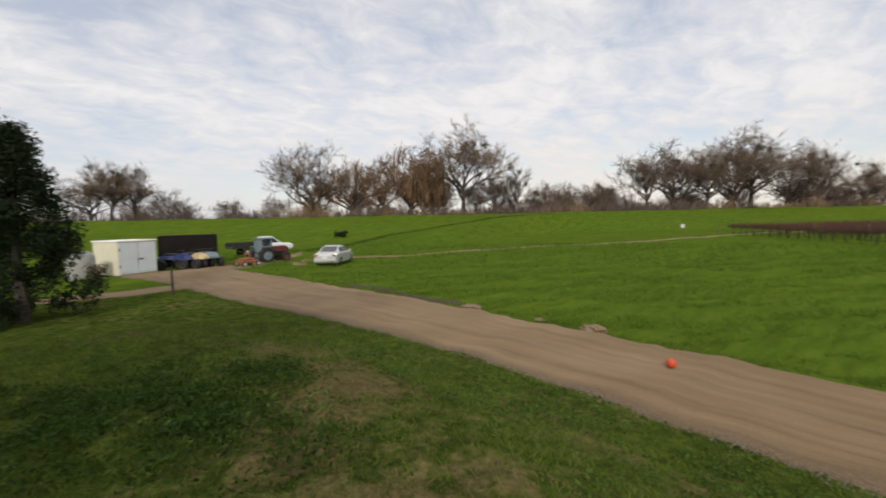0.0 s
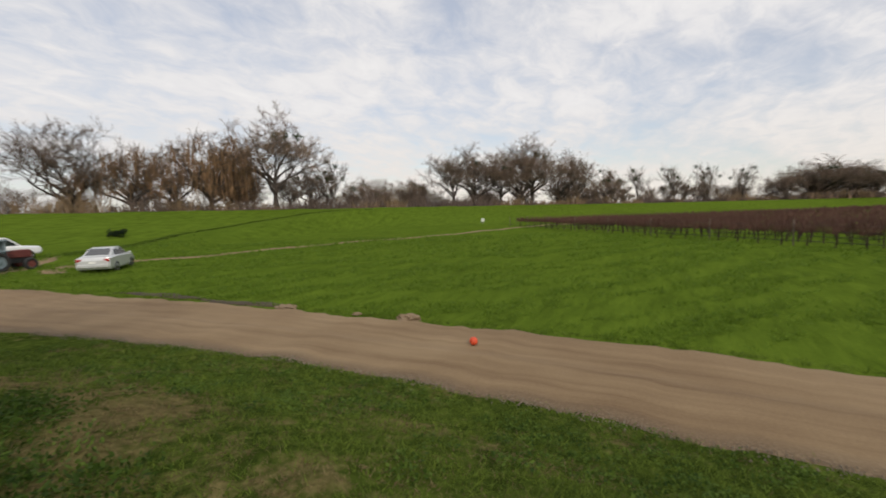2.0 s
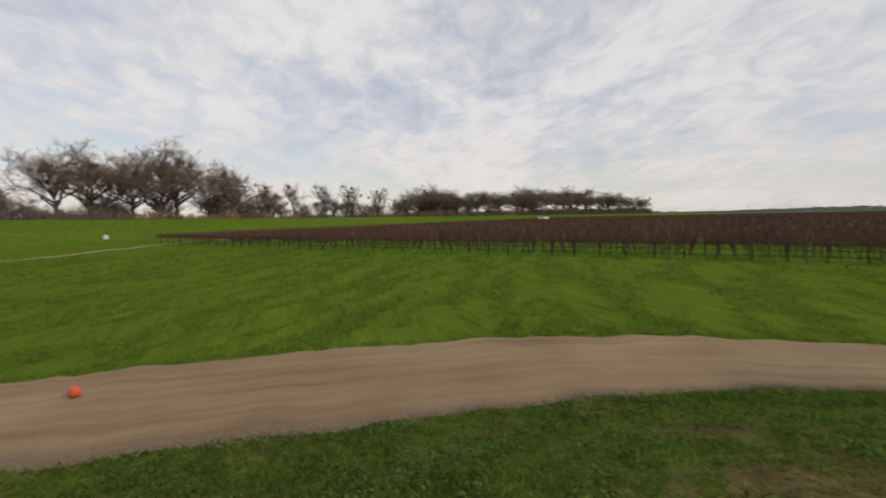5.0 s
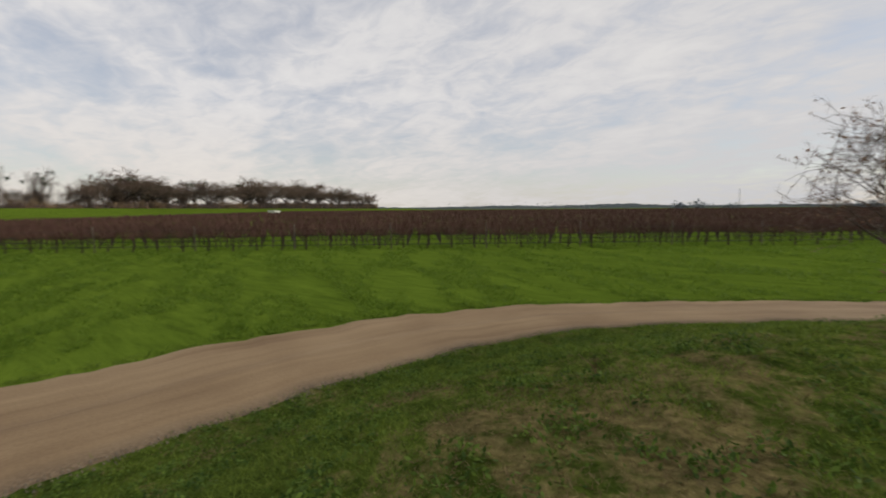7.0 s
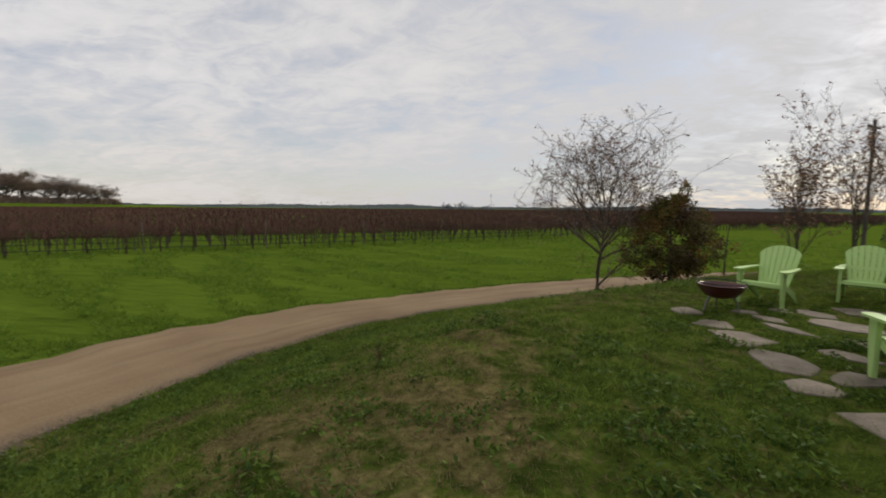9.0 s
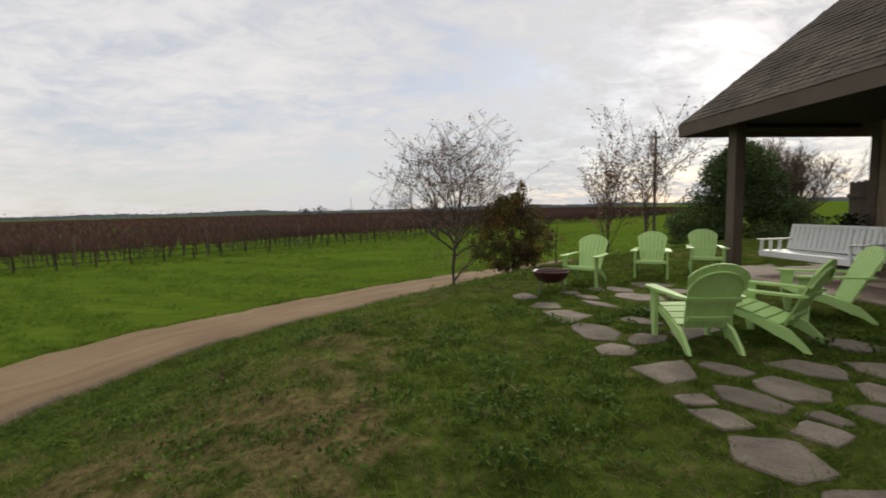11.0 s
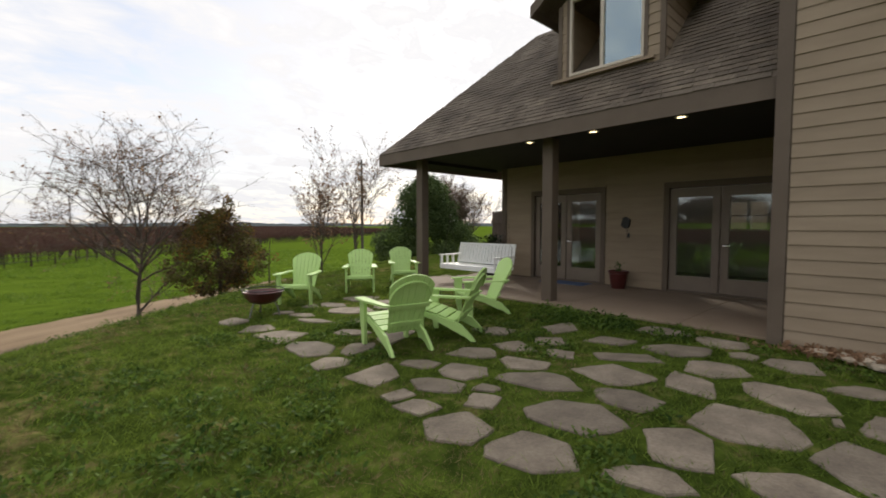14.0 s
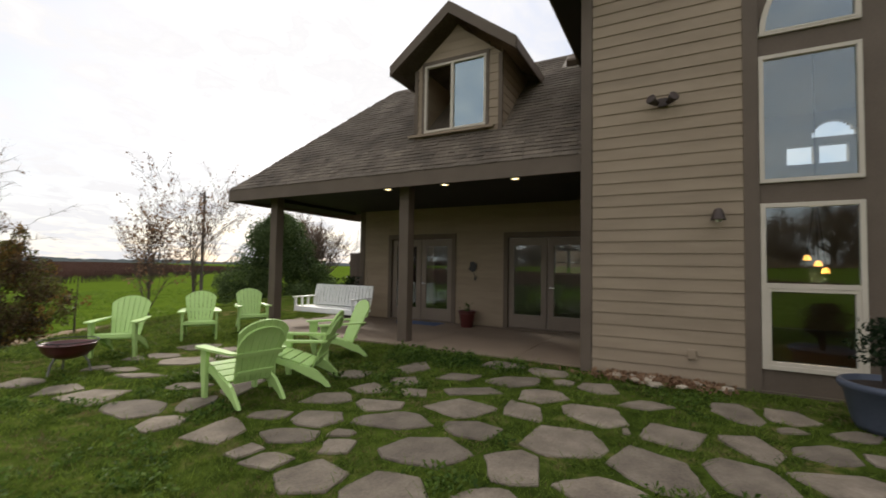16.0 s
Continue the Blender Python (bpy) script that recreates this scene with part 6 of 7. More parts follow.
BLUEP = surface("blue_plastic", [(0.015, 0.025, 0.10), (0.03, 0.045, 0.16)], 2, 0.4, 0, 30)
YELLOW = surface("tan_plastic", [(0.42, 0.33, 0.16), (0.5, 0.4, 0.22)], 2, 0.6, 0, 30)


def quad(x, y, r, paint, label):
    s = thing("quad_bike", pose(x, y, ground_z(x, y), 0, 0, r), label, "quad bike", "quad bikes by the trailer")
    bm = bmesh.new()
    loft(bm, [[(x_, -w, z0), (x_, -w * 0.7, z1), (x_, w * 0.7, z1), (x_, w, z0)] for x_, w, z0, z1 in ((-0.95, 0.30, 0.62, 0.70), (-0.6, 0.42, 0.6, 0.82), (-0.1, 0.2, 0.55, 0.78), (0.3, 0.22, 0.55, 0.9), (0.7, 0.42, 0.58, 0.84), (1.0, 0.28, 0.55, 0.66))])
    part("body", bm, paint, s)
    part("seat", boxes((-0.65, 0.1, -0.17, 0.17, 0.8, 0.92), bevel=0.04), BLACK, s)
    bm = bmesh.new()
    tube(bm, [(0.25, -0.38, 1.1), (0.35, -0.12, 1.08), (0.35, 0.12, 1.08), (0.25, 0.38, 1.1)], 0.018, 6)
    tube(bm, [(0.35, 0, 1.08), (0.5, 0, 0.7)], 0.02, 6)
    part("handlebar", bm, BLACK, s)
    s.scale = (1.3, 1.3, 1.3)
    for x_ in (-0.62, 0.65):
        for e in (-1, 1):
            add_wheel(s, x_, e * 0.45, 0.29, 0.24, BLACK)
    return s


quad(5.3, 37.6, -40, BLUEP, "blue and white quad bike beside the shed")
quad(6.4, 37.0, -60, YELLOW, "tan and black quad bike in front of the trailer")
quad(7.3, 37.2, -80, GREYBLUE, "dark quad bike in front of the trailer")

# ---------------------------------------------------------------- flagstone patio
STONES_A = [(-2.25, -2.17, 0.28, 0.25, 120), (-2.52, -1.52, 0.22, 0.13, 120), (-2.94, -2.28, 0.38, 0.33, 120), (-3.06, -1.56, 0.22, 0.31, 121), (-3.69, -1.30, 0.32, 0.36, 121), (-3.00, -0.92, 0.29, 0.19, 120), (-3.51, -0.59, 0.30, 0.36, 120), (-3.68, -0.02, 0.27, 0.33, 120), (-4.35, -0.51, 0.30, 0.26, 121), (-4.39, 0.11, 0.20, 0.26, 120), (-4.57, 0.71, 0.34, 0.16, 121), (-3.92, 0.60, 0.31, 0.20, 120), (-4.56, -1.18, 0.33, 0.34, 122), (-4.95, -1.84, 0.30, 0.25, 121), (-4.30, -1.88, 0.19, 0.28, 121)]
STONES_B = [(-3.56, -2.10, 0.27, 0.22, 121), (-4.08, -2.49, 0.36, 0.28, 122), (-3.40, -2.88, 0.37, 0.24, 121), (-2.65, -2.94, 0.15, 0.18, 120), (-2.19, -3.50, 0.11, 0.15, 120), (-2.17, -3.23, 0.19, 0.13, 120), (-2.62, -3.44, 0.23, 0.16, 122), (-2.17, -2.75, 0.24, 0.23, 120), (-2.35, -4.02, 0.21, 0.27, 122), (-2.19, -4.69, 0.20, 0.22, 121), (-2.32, -5.33, 0.34, 0.26, 120), (-2.33, -6.17, 0.33, 0.28, 122), (-2.25, -6.76, 0.25, 0.21, 122), (-2.13, -7.47, 0.20, 0.21, 122), (-2.71, -4.96, 0.17, 0.25, 121)]
STONES_C = [(-3.04, -3.55, 0.27, 0.21, 121), (-3.60, -3.88, 0.25, 0.19, 121), (-3.68, -3.25, 0.27, 0.21, 121), (-2.88, -4.01, 0.22, 0.13, 122), (-4.12, -3.73, 0.21, 0.22, 122), (-4.28, -3.18, 0.16, 0.14, 121), (-4.65, -2.66, 0.38, 0.15, 122), (-4.66, -3.55, 0.22, 0.20, 122), (-5.20, -3.08, 0.27, 0.22, 121), (-5.31, -3.83, 0.25, 0.21, 123), (-4.57, -4.37, 0.23, 0.22, 123), (-6.19, -2.79, 0.31, 0.27, 122), (-6.09, -2.07, 0.29, 0.27, 122), (-5.63, -1.31, 0.29, 0.23, 122), (-5.43, -2.32, 0.34, 0.23, 122)]
STONES_D = [(-5.19, -0.74, 0.29, 0.16, 121), (-5.40, 0.12, 0.23, 0.36, 121), (-5.50, 0.56, 0.27, 0.25, 121), (-5.06, 0.49, 0.15, 0.09, 122), (-5.17, 1.01, 0.24, 0.12, 120), (-4.68, -7.94, 0.29, 0.33, 123), (-3.89, -7.67, 0.30, 0.18, 123), (-3.86, -7.02, 0.45, 0.24, 122), (-3.06, -6.67, 0.32, 0.12, 122), (-3.42, -5.17, 0.20, 0.34, 123), (-3.08, -7.22, 0.22, 0.13, 123), (-2.87, -3.08, 0.13, 0.10, 121), (-4.58, 0.98, 0.19, 0.14, 121), (-4.24, -0.86, 0.05, 0.10, 119)]
STONES_E = [(-3.55, -7.80, 0.18, 0.13, 122), (-2.99, -7.60, 0.20, 0.13, 122), (-3.08, -5.67, 0.28, 0.13, 122), (-4.76, -7.30, 0.15, 0.20, 122), (-4.43, -6.84, 0.20, 0.16, 123), (-3.59, -6.13, 0.20, 0.13, 122), (-5.68, -1.74, 0.15, 0.15, 122)]
STONES = STONES_A + STONES_B + STONES_C + STONES_D + STONES_E


def trim_to(poly, p, n):
    """The part of a convex outline behind the line through p with normal n."""
    out = []
    for a_, b_ in zip(poly, poly[1:] + poly[:1]):
        da, db = (a_ - p).dot(n), (b_ - p).dot(n)
        if da <= 0:
            out.append(a_)
        if da * db < 0:
            out.append(a_.lerp(b_, da / (da - db)))
    return out


def stone_outline(i, rng):
    """A split slab: five or six straight broken sides, kept clear of its neighbours, with chipped edges."""
    x, y, la, lb, r = STONES[i]
    poly = [Vector((u * la * 2, w * lb * 2)) for u, w in ((-1, -1), (1, -1), (1, 1), (-1, 1))]
    n, a0 = rng.choice((4, 4, 5, 5, 6)), rng.uniform(0, math.tau)
    for k in range(n):
        e = a0 + (k + rng.uniform(-0.28, 0.28)) * math.tau / n
        h = rng.uniform(0.78, 1.12) * (0.93 if n == 4 else 1.0)
        poly = trim_to(poly, Vector((math.cos(e) * la, math.sin(e) * lb)) * h, Vector((math.cos(e) / la, math.sin(e) / lb)).normalized())
    c, s = math.cos(radians(-r)), math.sin(radians(-r))
    for j, (x2, y2, la2, lb2, r2) in enumerate(STONES):
        gap = math.hypot(x2 - x, y2 - y)
        if j == i or gap > 1.4:
            continue
        d = Vector(((x2 - x) * c - (y2 - y) * s, (x2 - x) * s + (y2 - y) * c)) / gap
        mine, other = math.hypot(d.x * la, d.y * lb), math.hypot(d.x * la2, d.y * lb2)
        poly = trim_to(poly, d * (gap * mine / (mine + other) - 0.03), d)
    out = []
    for a_, b_ in zip(poly, poly[1:] + poly[:1]):
        if (b_ - a_).length < 0.03:
            continue
        m = max(1, int((b_ - a_).length / 0.09))
        side = Vector((b_.y - a_.y, a_.x - b_.x)).normalized()
        for q in range(m):
            out.append(a_.lerp(b_, q / m) + side * (rng.gauss(0, 0.007) if q else -0.006))
    return [(q.x, q.y) for q in out]


patio = tagged(new("patio"), "irregular flagstones set in the grass", "patio", kind="structure")
for i, (x, y, la, lb, r) in enumerate(STONES):
    rng = random.Random(300 + i)
    bm = bmesh.new()
    out = stone_outline(i, rng)
    n = len(out)
    ring = [[bm.verts.new((u * s, w * s, z + rng.uniform(-0.002, 0.002))) for u, w in out] for s, z in ((1.0, -0.06), (1.0, 0.008), (0.965, 0.018))]
    for a_, b_ in zip(ring, ring[1:]):
        for k in range(n):
            bm.faces.new((a_[k], a_[(k + 1) % n], b_[(k + 1) % n], b_[k]))
    bm.faces.new(ring[-1])
    ob = part("flagstone", bm, STONE, patio)
    ob.matrix_basis = pose(x, y, ground_z(x, y) - 0.002, rng.uniform(-1, 1), rng.uniform(-1, 1), r)

# ---------------------------------------------------------------- small things on and by the house
TERRA = surface("red_glazed_pot", [(0.05, 0.009, 0.008), (0.085, 0.016, 0.012)], 3, 0.4, 0.05, 40)
TUBM = surface("blue_grey_tub", [(0.040, 0.050, 0.075), (0.075, 0.088, 0.118)], 3, 0.6, 0.1, 40)
SOIL = surface("potting_soil", [(0.02, 0.014, 0.01), (0.05, 0.035, 0.024)], 12, 0.95, 0.6, 60)

sc = thing("wall_sconce", pose(WX + 0.02, 0.04, 2.2), "dark bronze outdoor wall lantern on the siding", "wall lamp")
bm = bmesh.new()
lathe(bm, [(0.001, 0.0), (0.055, 0.0), (0.055, 0.015), (0.001, 0.02)], 14)
bmesh.ops.transform(bm, matrix=pose(0, 0, 0.03, 0, 90, 0), verts=bm.verts)
part("backplate", bm, BRONZE, sc)
bm = bmesh.new()
tube(bm, [(0.01, 0, 0.04), (0.08, 0, 0.09), (0.12, 0, 0.07)], 0.012, 8)
part("arm", bm, BRONZE, sc)
bm = bmesh.new()
lathe(bm, [(0.03, 0.09), (0.05, 0.07), (0.085, -0.05), (0.09, -0.06), (0.08, -0.06), (0.045, 0.06), (0.001, 0.085)], 16, (0.12, 0, 0))
part("shade", bm, BRONZE, sc, smooth=True)
bm = bmesh.new()
lathe(bm, [(0.001, -0.09), (0.03, -0.085), (0.045, -0.05), (0.03, -0.01), (0.001, 0.0)], 12, (0.12, 0, 0))
part("bulb", bm, WHITE, sc, "frosted unlit bulb", smooth=True)

fl = thing("floodlight", pose(WX + 0.02, -0.6, 3.82), "dark twin-head security floodlight on the siding", "floodlight")
part("junction_box", boxes((0, 0.05, -0.06, 0.06, -0.06, 0.06), bevel=0.008), BRONZE, fl)
for s_ in (-1, 1):
    bm = bmesh.new()
    lathe(bm, [(0.001, -0.09), (0.035, -0.085), (0.045, -0.04), (0.07, 0.05), (0.062, 0.055), (0.001, 0.045)], 14)
    bmesh.ops.transform(bm, matrix=pose(0.13, s_ * 0.12, 0.01, 0, 70, s_ * 35), verts=bm.verts)
    hd = part("lamp_head", bm, BRONZE, fl, smooth=True)
    bm = bmesh.new()
    tube(bm, [(0.03, s_ * 0.03, 0.0), (0.09, s_ * 0.09, 0.01)], 0.014, 6)
    part("knuckle", bm, BRONZE, fl)
ou = thing("outlet_cover", pose(WX + 0.02, -0.26, 0.36), "taupe weatherproof outlet cover on the siding", "outlet")
part("cover", boxes((0, 0.03, -0.055, 0.055, -0.07, 0.07), bevel=0.006), SIDING, ou)
part("flap", boxes((0.03, 0.042, -0.045, 0.045, -0.055, 0.055), bevel=0.004), SIDING, ou)

pot = thing("flower_pot", pose(-9.62, -5.0, 0), "dark red glazed pot with a sparse plant by the porch wall", "plant pot")
bm = bmesh.new()
lathe(bm, [(0.001, 0.0), (0.15, 0.0), (0.20, 0.34), (0.225, 0.35), (0.225, 0.40), (0.20, 0.40), (0.18, 0.35), (0.001, 0.34)], 24)
part("pot", bm, TERRA, pot, smooth=False)
bm = bmesh.new()
lathe(bm, [(0.001, 0.352), (0.185, 0.35)], 16)
part("soil", bm, SOIL, pot)
rng = random.Random(61)
v, f = [], []
for _ in range(26):
    leaf_quad(rng, v, f, Vector((rng.gauss(0, 0.05), rng.gauss(0, 0.05), rng.uniform(0.38, 0.58))), 0.045)
part("foliage", mesh_from("foliage", v, f, L_JUN), None, pot)

orn = thing("wall_ornament", pose(DX + 0.03, -4.99, 1.35), "dark metal hanging wall ornament between the doors", "wall ornament")
bm = bmesh.new()
polygon(bm, [(0.10 * math.cos(k * math.tau / 12) * (1.0 + 0.3 * math.sin(2 * k)), 0.14 + 0.13 * math.sin(k * math.tau / 12)) for k in range(12)], "x", 0, 0.025)
part("plate", bm, BLACK, orn)
bm = bmesh.new()
tube(bm, [(0.012, 0.02, 0.02), (0.015, 0.06, -0.12)], 0.008, 5)
polygon(bm, [(0.04, -0.2), (0.1, -0.2), (0.09, -0.1), (0.05, -0.1)], "x", 0.0, 0.02)
part("pendant", bm, BLACK, orn)

MAT = surface("blue_doormat", [(0.05, 0.08, 0.16), (0.09, 0.13, 0.24)], 8, 0.95, 0.4, 80)
dm = tagged(part("doormat", boxes((DX + 0.12, DX + 0.62, -6.95, -5.75, 0.0, 0.014), bevel=0.004), MAT), "faded blue doormat in front of the porch doors", "doormat")

# planter by the tall window
tub = thing("planter_tub", pose(-5.52, 1.38, -0.01), "round blue-grey planter tub with a small trunked plant", "planter")
bm = bmesh.new()
lathe(bm, [(0.001, 0.0), (0.30, 0.0), (0.33, 0.06), (0.40, 0.40), (0.43, 0.42), (0.45, 0.46), (0.43, 0.50), (0.40, 0.50), (0.38, 0.44), (0.001, 0.42)], 32)
part("tub", bm, TUBM, tub, smooth=True)
bm = bmesh.new()
lathe(bm, [(0.001, 0.445), (0.385, 0.44)], 20)
part("soil", bm, SOIL, tub)
bm = bmesh.new()
tube(bm, [(-0.05, -0.04, 0.42), (-0.03, -0.06, 0.62), (0.0, -0.02, 0.95)], [0.05, 0.04, 0.02], 8)
part("trunk", bm, BARK, tub)
v, f = [], []
for _ in range(1500):
    h = rng.random()
    leaf_quad(rng, v, f, Vector((rng.gauss(0.02, 0.16 - 0.08 * h), rng.gauss(0, 0.16 - 0.08 * h), 0.68 + 0.5 * h)), 0.032, 0.6)
part("foliage", mesh_from("foliage", v, f, L_DARK), None, tub)
tub.scale = (0.95, 0.95, 0.9)

# dark potted plant at the porch's far end
pp = thing("potted_plant", pose(-9.6, -8.75, 0), "dark leafy plant in a black pot at the porch corner", "plant pot")
bm = bmesh.new()
lathe(bm, [(0.001, 0.0), (0.15, 0.0), (0.19, 0.32), (0.17, 0.32), (0.001, 0.3)], 18)
part("pot", bm, BLACK, pp)
v, f = [], []
for _ in range(420):
    leaf_quad(rng, v, f, Vector((rng.gauss(0, 0.14), rng.gauss(0, 0.14), rng.uniform(0.35, 1.15))), 0.06)
part("foliage", mesh_from("foliage", v, f, L_DARK), None, pp)

# pendant lamp glowing in the tall room
PGLOW = glow("pendant_glass", (1.0, 0.42, 0.08), 2.6)
pl = thing("pendant_lamp", pose(-9.5, 1.71, 1.5), "lit amber three-shade pendant lamp inside the house", "pendant lamp")
for k, (dy, dz) in enumerate(((-0.13, 0.20), (0.02, 0.10), (0.12, -0.02))):
    bm = bmesh.new()
    lathe(bm, [(0.02, 0.09), (0.04, 0.07), (0.062, 0.0), (0.055, -0.005), (0.001, 0.02)], 14, (0, dy, dz))
    part("shade", bm, PGLOW, pl, smooth=True)
    bm = bmesh.new()
    tube(bm, [(0, dy, dz + 0.1), (0, 0, 1.4), (0, 0, 4.1)], 0.008, 5)
    part("cord", bm, BLACK, pl)
li = new("pendant_bulb", bpy.data.lights.new("pendant_bulb", "POINT"))
li.data.energy, li.data.color, li.data.shadow_soft_size = 14, (1.0, 0.66, 0.3), 0.1
li.matrix_world = pose(-9.5, 1.71, 1.4)
dl = thing("ceiling_lamp", pose(-8.3, -3.95, 5.45), "small lit ceiling lamp behind the dormer window", "ceiling lamp")
bm = bmesh.new()
lathe(bm, [(0.001, -0.05), (0.08, -0.04), (0.11, 0.0), (0.001, 0.01)], 16)
part("globe", bm, LAMP, dl, smooth=True)
part("stem", boxes((-0.01, 0.01, -0.01, 0.01, 0.0, 1.1)), BLACK, dl)

# roof vent
rv = thing("roof_vent", pose(-9.5, -2.35, 6.05, 0, -45, 180), "small grey metal roof vent on the shingles", "roof vent")
part("cowl", boxes((-0.16, 0.16, -0.2, 0.2, 0.0, 0.16), bevel=0.03), TRIM, rv)
part("flashing", boxes((-0.26, 0.26, -0.3, 0.3, -0.02, 0.004)), VINYL, rv)

# fence beyond the porch
FENCE = surface("brown_fence_wood", [(0.05, 0.032, 0.022), (0.095, 0.062, 0.042)], 3, 0.9, 0.3, 40, stretch=(1, 1, 0.2))
fe = thing("board_fence", pose(-10.4, -8.95, 0, 0, 0, -125), "weathered brown board fence behind the porch", "fence")
for k in range(9):
    part("board", boxes((k * 0.15, k * 0.15 + 0.14, -0.01, 0.012, 0.0, 1.85 + 0.02 * (k % 3))), FENCE, fe)
part("rail", boxes((0, 1.36, 0.012, 0.05, 0.4, 0.49)), FENCE, fe)
part("rail", boxes((0, 1.36, 0.012, 0.05, 1.5, 1.59)), FENCE, fe)

# dry leaves and broken stone along the wall foot
RUBBLE = surface("pale_rubble", [(0.25, 0.2, 0.14), (0.42, 0.36, 0.27)], 6, 0.9, 0.4, 40, vary=0.2)
rng = random.Random(71)
for k in range(9):
    bm = bmesh.new()
    bmesh.ops.create_icosphere(bm, subdivisions=1, radius=1)
    for q in bm.verts:
        q.co *= rng.uniform(0.75, 1.15)
    bmesh.ops.scale(bm, vec=(rng.uniform(0.06, 0.13), rng.uniform(0.06, 0.12), rng.uniform(0.03, 0.06)), verts=bm.verts)
    ob = tagged(part("stone", bm, RUBBLE), "loose pale stone by the house wall", "stone", "loose stones by the wall")
    ob.matrix_basis = pose(rng.uniform(-6.4, -6.0), rng.uniform(-1.2, 0.1), 0.02, 0, 0, rng.uniform(0, 180))
v, f = [], []
for _ in range(900):
    leaf_quad(rng, v, f, Vector((rng.uniform(-6.52, -6.1), min(0.2, rng.gauss(-0.7, 0.4)), rng.uniform(-0.01, 0.05))), 0.04)
tagged(new("leaf_litter", mesh_from("leaf_litter", v, f, L_BROWN)), "dry brown leaves gathered along the wall foot", "leaf litter", kind="stuff")

# ---------------------------------------------------------------- poles, signs and distance
POLE = surface("pole_wood", [(0.05, 0.04, 0.033), (0.09, 0.072, 0.058)], 3, 0.9, 0.2, 30)


def utility_pole(x, y, h, arm=1.2, r=90):
    p = thing("utility_pole", pose(x, y, ground_z(x, y), 0, 0, r), "dark wooden utility pole with a crossarm", "utility pole", "utility poles")
    bm = bmesh.new()
    tube(bm, [(0, 0, -0.5), (0, 0, h)], [0.15, 0.10], 8)
    part("pole", bm, POLE, p)
    part("crossarm", boxes((-arm, arm, -0.05, 0.05, h - 0.55, h - 0.43)), POLE, p)
    for k in (-1, 0.05, 1):
        bm = bmesh.new()
        lathe(bm, [(0.03, 0), (0.05, 0.04), (0.03, 0.12), (0.001, 0.13)], 8, (k * arm * 0.9, 0, h - 0.43))
        part("insulator", bm, BLACK, p)
    return p


utility_pole(-24.3, -38.5, 9.6, 1.2, 40)
utility_pole(-5.3, -120.5, 9.3)
utility_pole(27, -299, 13)
utility_pole(-60, -75, 10)
bm = bmesh.new()
tube(bm, [(-24.3, -38.5, 7.4), (-33, -48, 6.9), (-42, -57, 6.8), (-60, -75, 7.6)], 0.018, 4)
tagged(part("power_line", bm, BLACK), "thin dark overhead wire between poles", "wire")

sg = thing("levee_sign", pose(93.2, 36.3, ground_z(93.2, 36.3), 0, 0, 68), "small white square sign on the levee slope", "sign")
part("post", boxes((-0.05, 0.05, -0.04, 0.04, -0.3, 0.5)), POSTWOOD, sg)
part("panel", boxes((-0.45, 0.45, -0.06, -0.04, 0.4, 1.2)), WHITE, sg)
hx, hy = 205, -116
wt_ = thing("pump_house", pose(hx, hy, ground_z(hx, hy)), "low white pump house at the vineyard's far end", "pump house")
part("wall", boxes((-3, 3, -1.5, 1.5, -0.2, 2.4)), WHITE, wt_)
part("roof", boxes((-3.3, 3.3, -1.8, 1.8, 2.4, 2.65)), RIMW, wt_)

FARM = surface("hazy_tree_line", [(0.15, 0.17, 0.19), (0.20, 0.22, 0.24)], 0.004, 1.0, 0, 0.02, coords="World")
rng = random.Random(88)
v, f = [], []
for r0, amp, base in ((1500, 6, 2.5), (2600, 12, 6), (3600, 24, 12)):
    n = 520
    k0 = len(v)
    for k in range(n + 1):
        a_ = radians(-175) + k * radians(230) / n
        h = base + amp * max(0.0, 0.35 * math.sin(a_ * 9 + r0) + 0.3 * math.sin(a_ * 23 + r0 * 2) + 0.35 * rng.random())
        v += [(r0 * math.cos(a_), r0 * math.sin(a_), FIELD - 2), (r0 * math.cos(a_), r0 * math.sin(a_), FIELD + h)]
    f += [(k0 + 2 * k, k0 + 2 * k + 2, k0 + 2 * k + 3, k0 + 2 * k + 1) for k in range(n)]
tagged(new("backdrop", mesh_from("backdrop", v, f, FARM)), "hazy blue-grey tree lines and low hills on the horizon", "backdrop", kind="structure")
v, f = [], []
for cx, cy, w, h in ((123, -785, 16, 13), (150, -782, 12, 10), (330, -900, 60, 9), (90, -900, 18, 8), (-60, -700, 14, 9), (420, -820, 90, 10), (560, -820, 120, 11)):
    for _ in range(260):
        d_ = Vector((rng.gauss(0, 0.5) * w, rng.gauss(0, 0.3) * w, abs(rng.gauss(0.35, 0.3)) * h))
        leaf_quad(rng, v, f, Vector((cx, cy, FIELD)) + d_, rng.uniform(1.2, 2.4))
tagged(new("far_trees", mesh_from("far_trees", v, f, FARM)), "distant clumps of grey trees on the plain", "trees", kind="stuff")

# sapling stake, low bush on the levee, sapling cage by the drive
st = thing("sapling", pose(3.1, 23.6, ground_z(3.1, 23.6)), "thin bare sapling tied to a stake beside the drive", "sapling")
part("stake", boxes((-0.03, 0.03, -0.03, 0.03, -0.2, 1.3)), POLE, st)
bm = bmesh.new()
tube(bm, [(0.06, 0, 0), (0.05, 0.03, 0.9), (0.1, 0.02, 1.7)], [0.02, 0.014, 0.006], 5)
part("stem", bm, BARK, st)
lob = [(rng.gauss(0, 0.7), rng.gauss(0, 0.5), abs(rng.gauss(0.4, 0.25)), 0.35) for _ in range(16)]
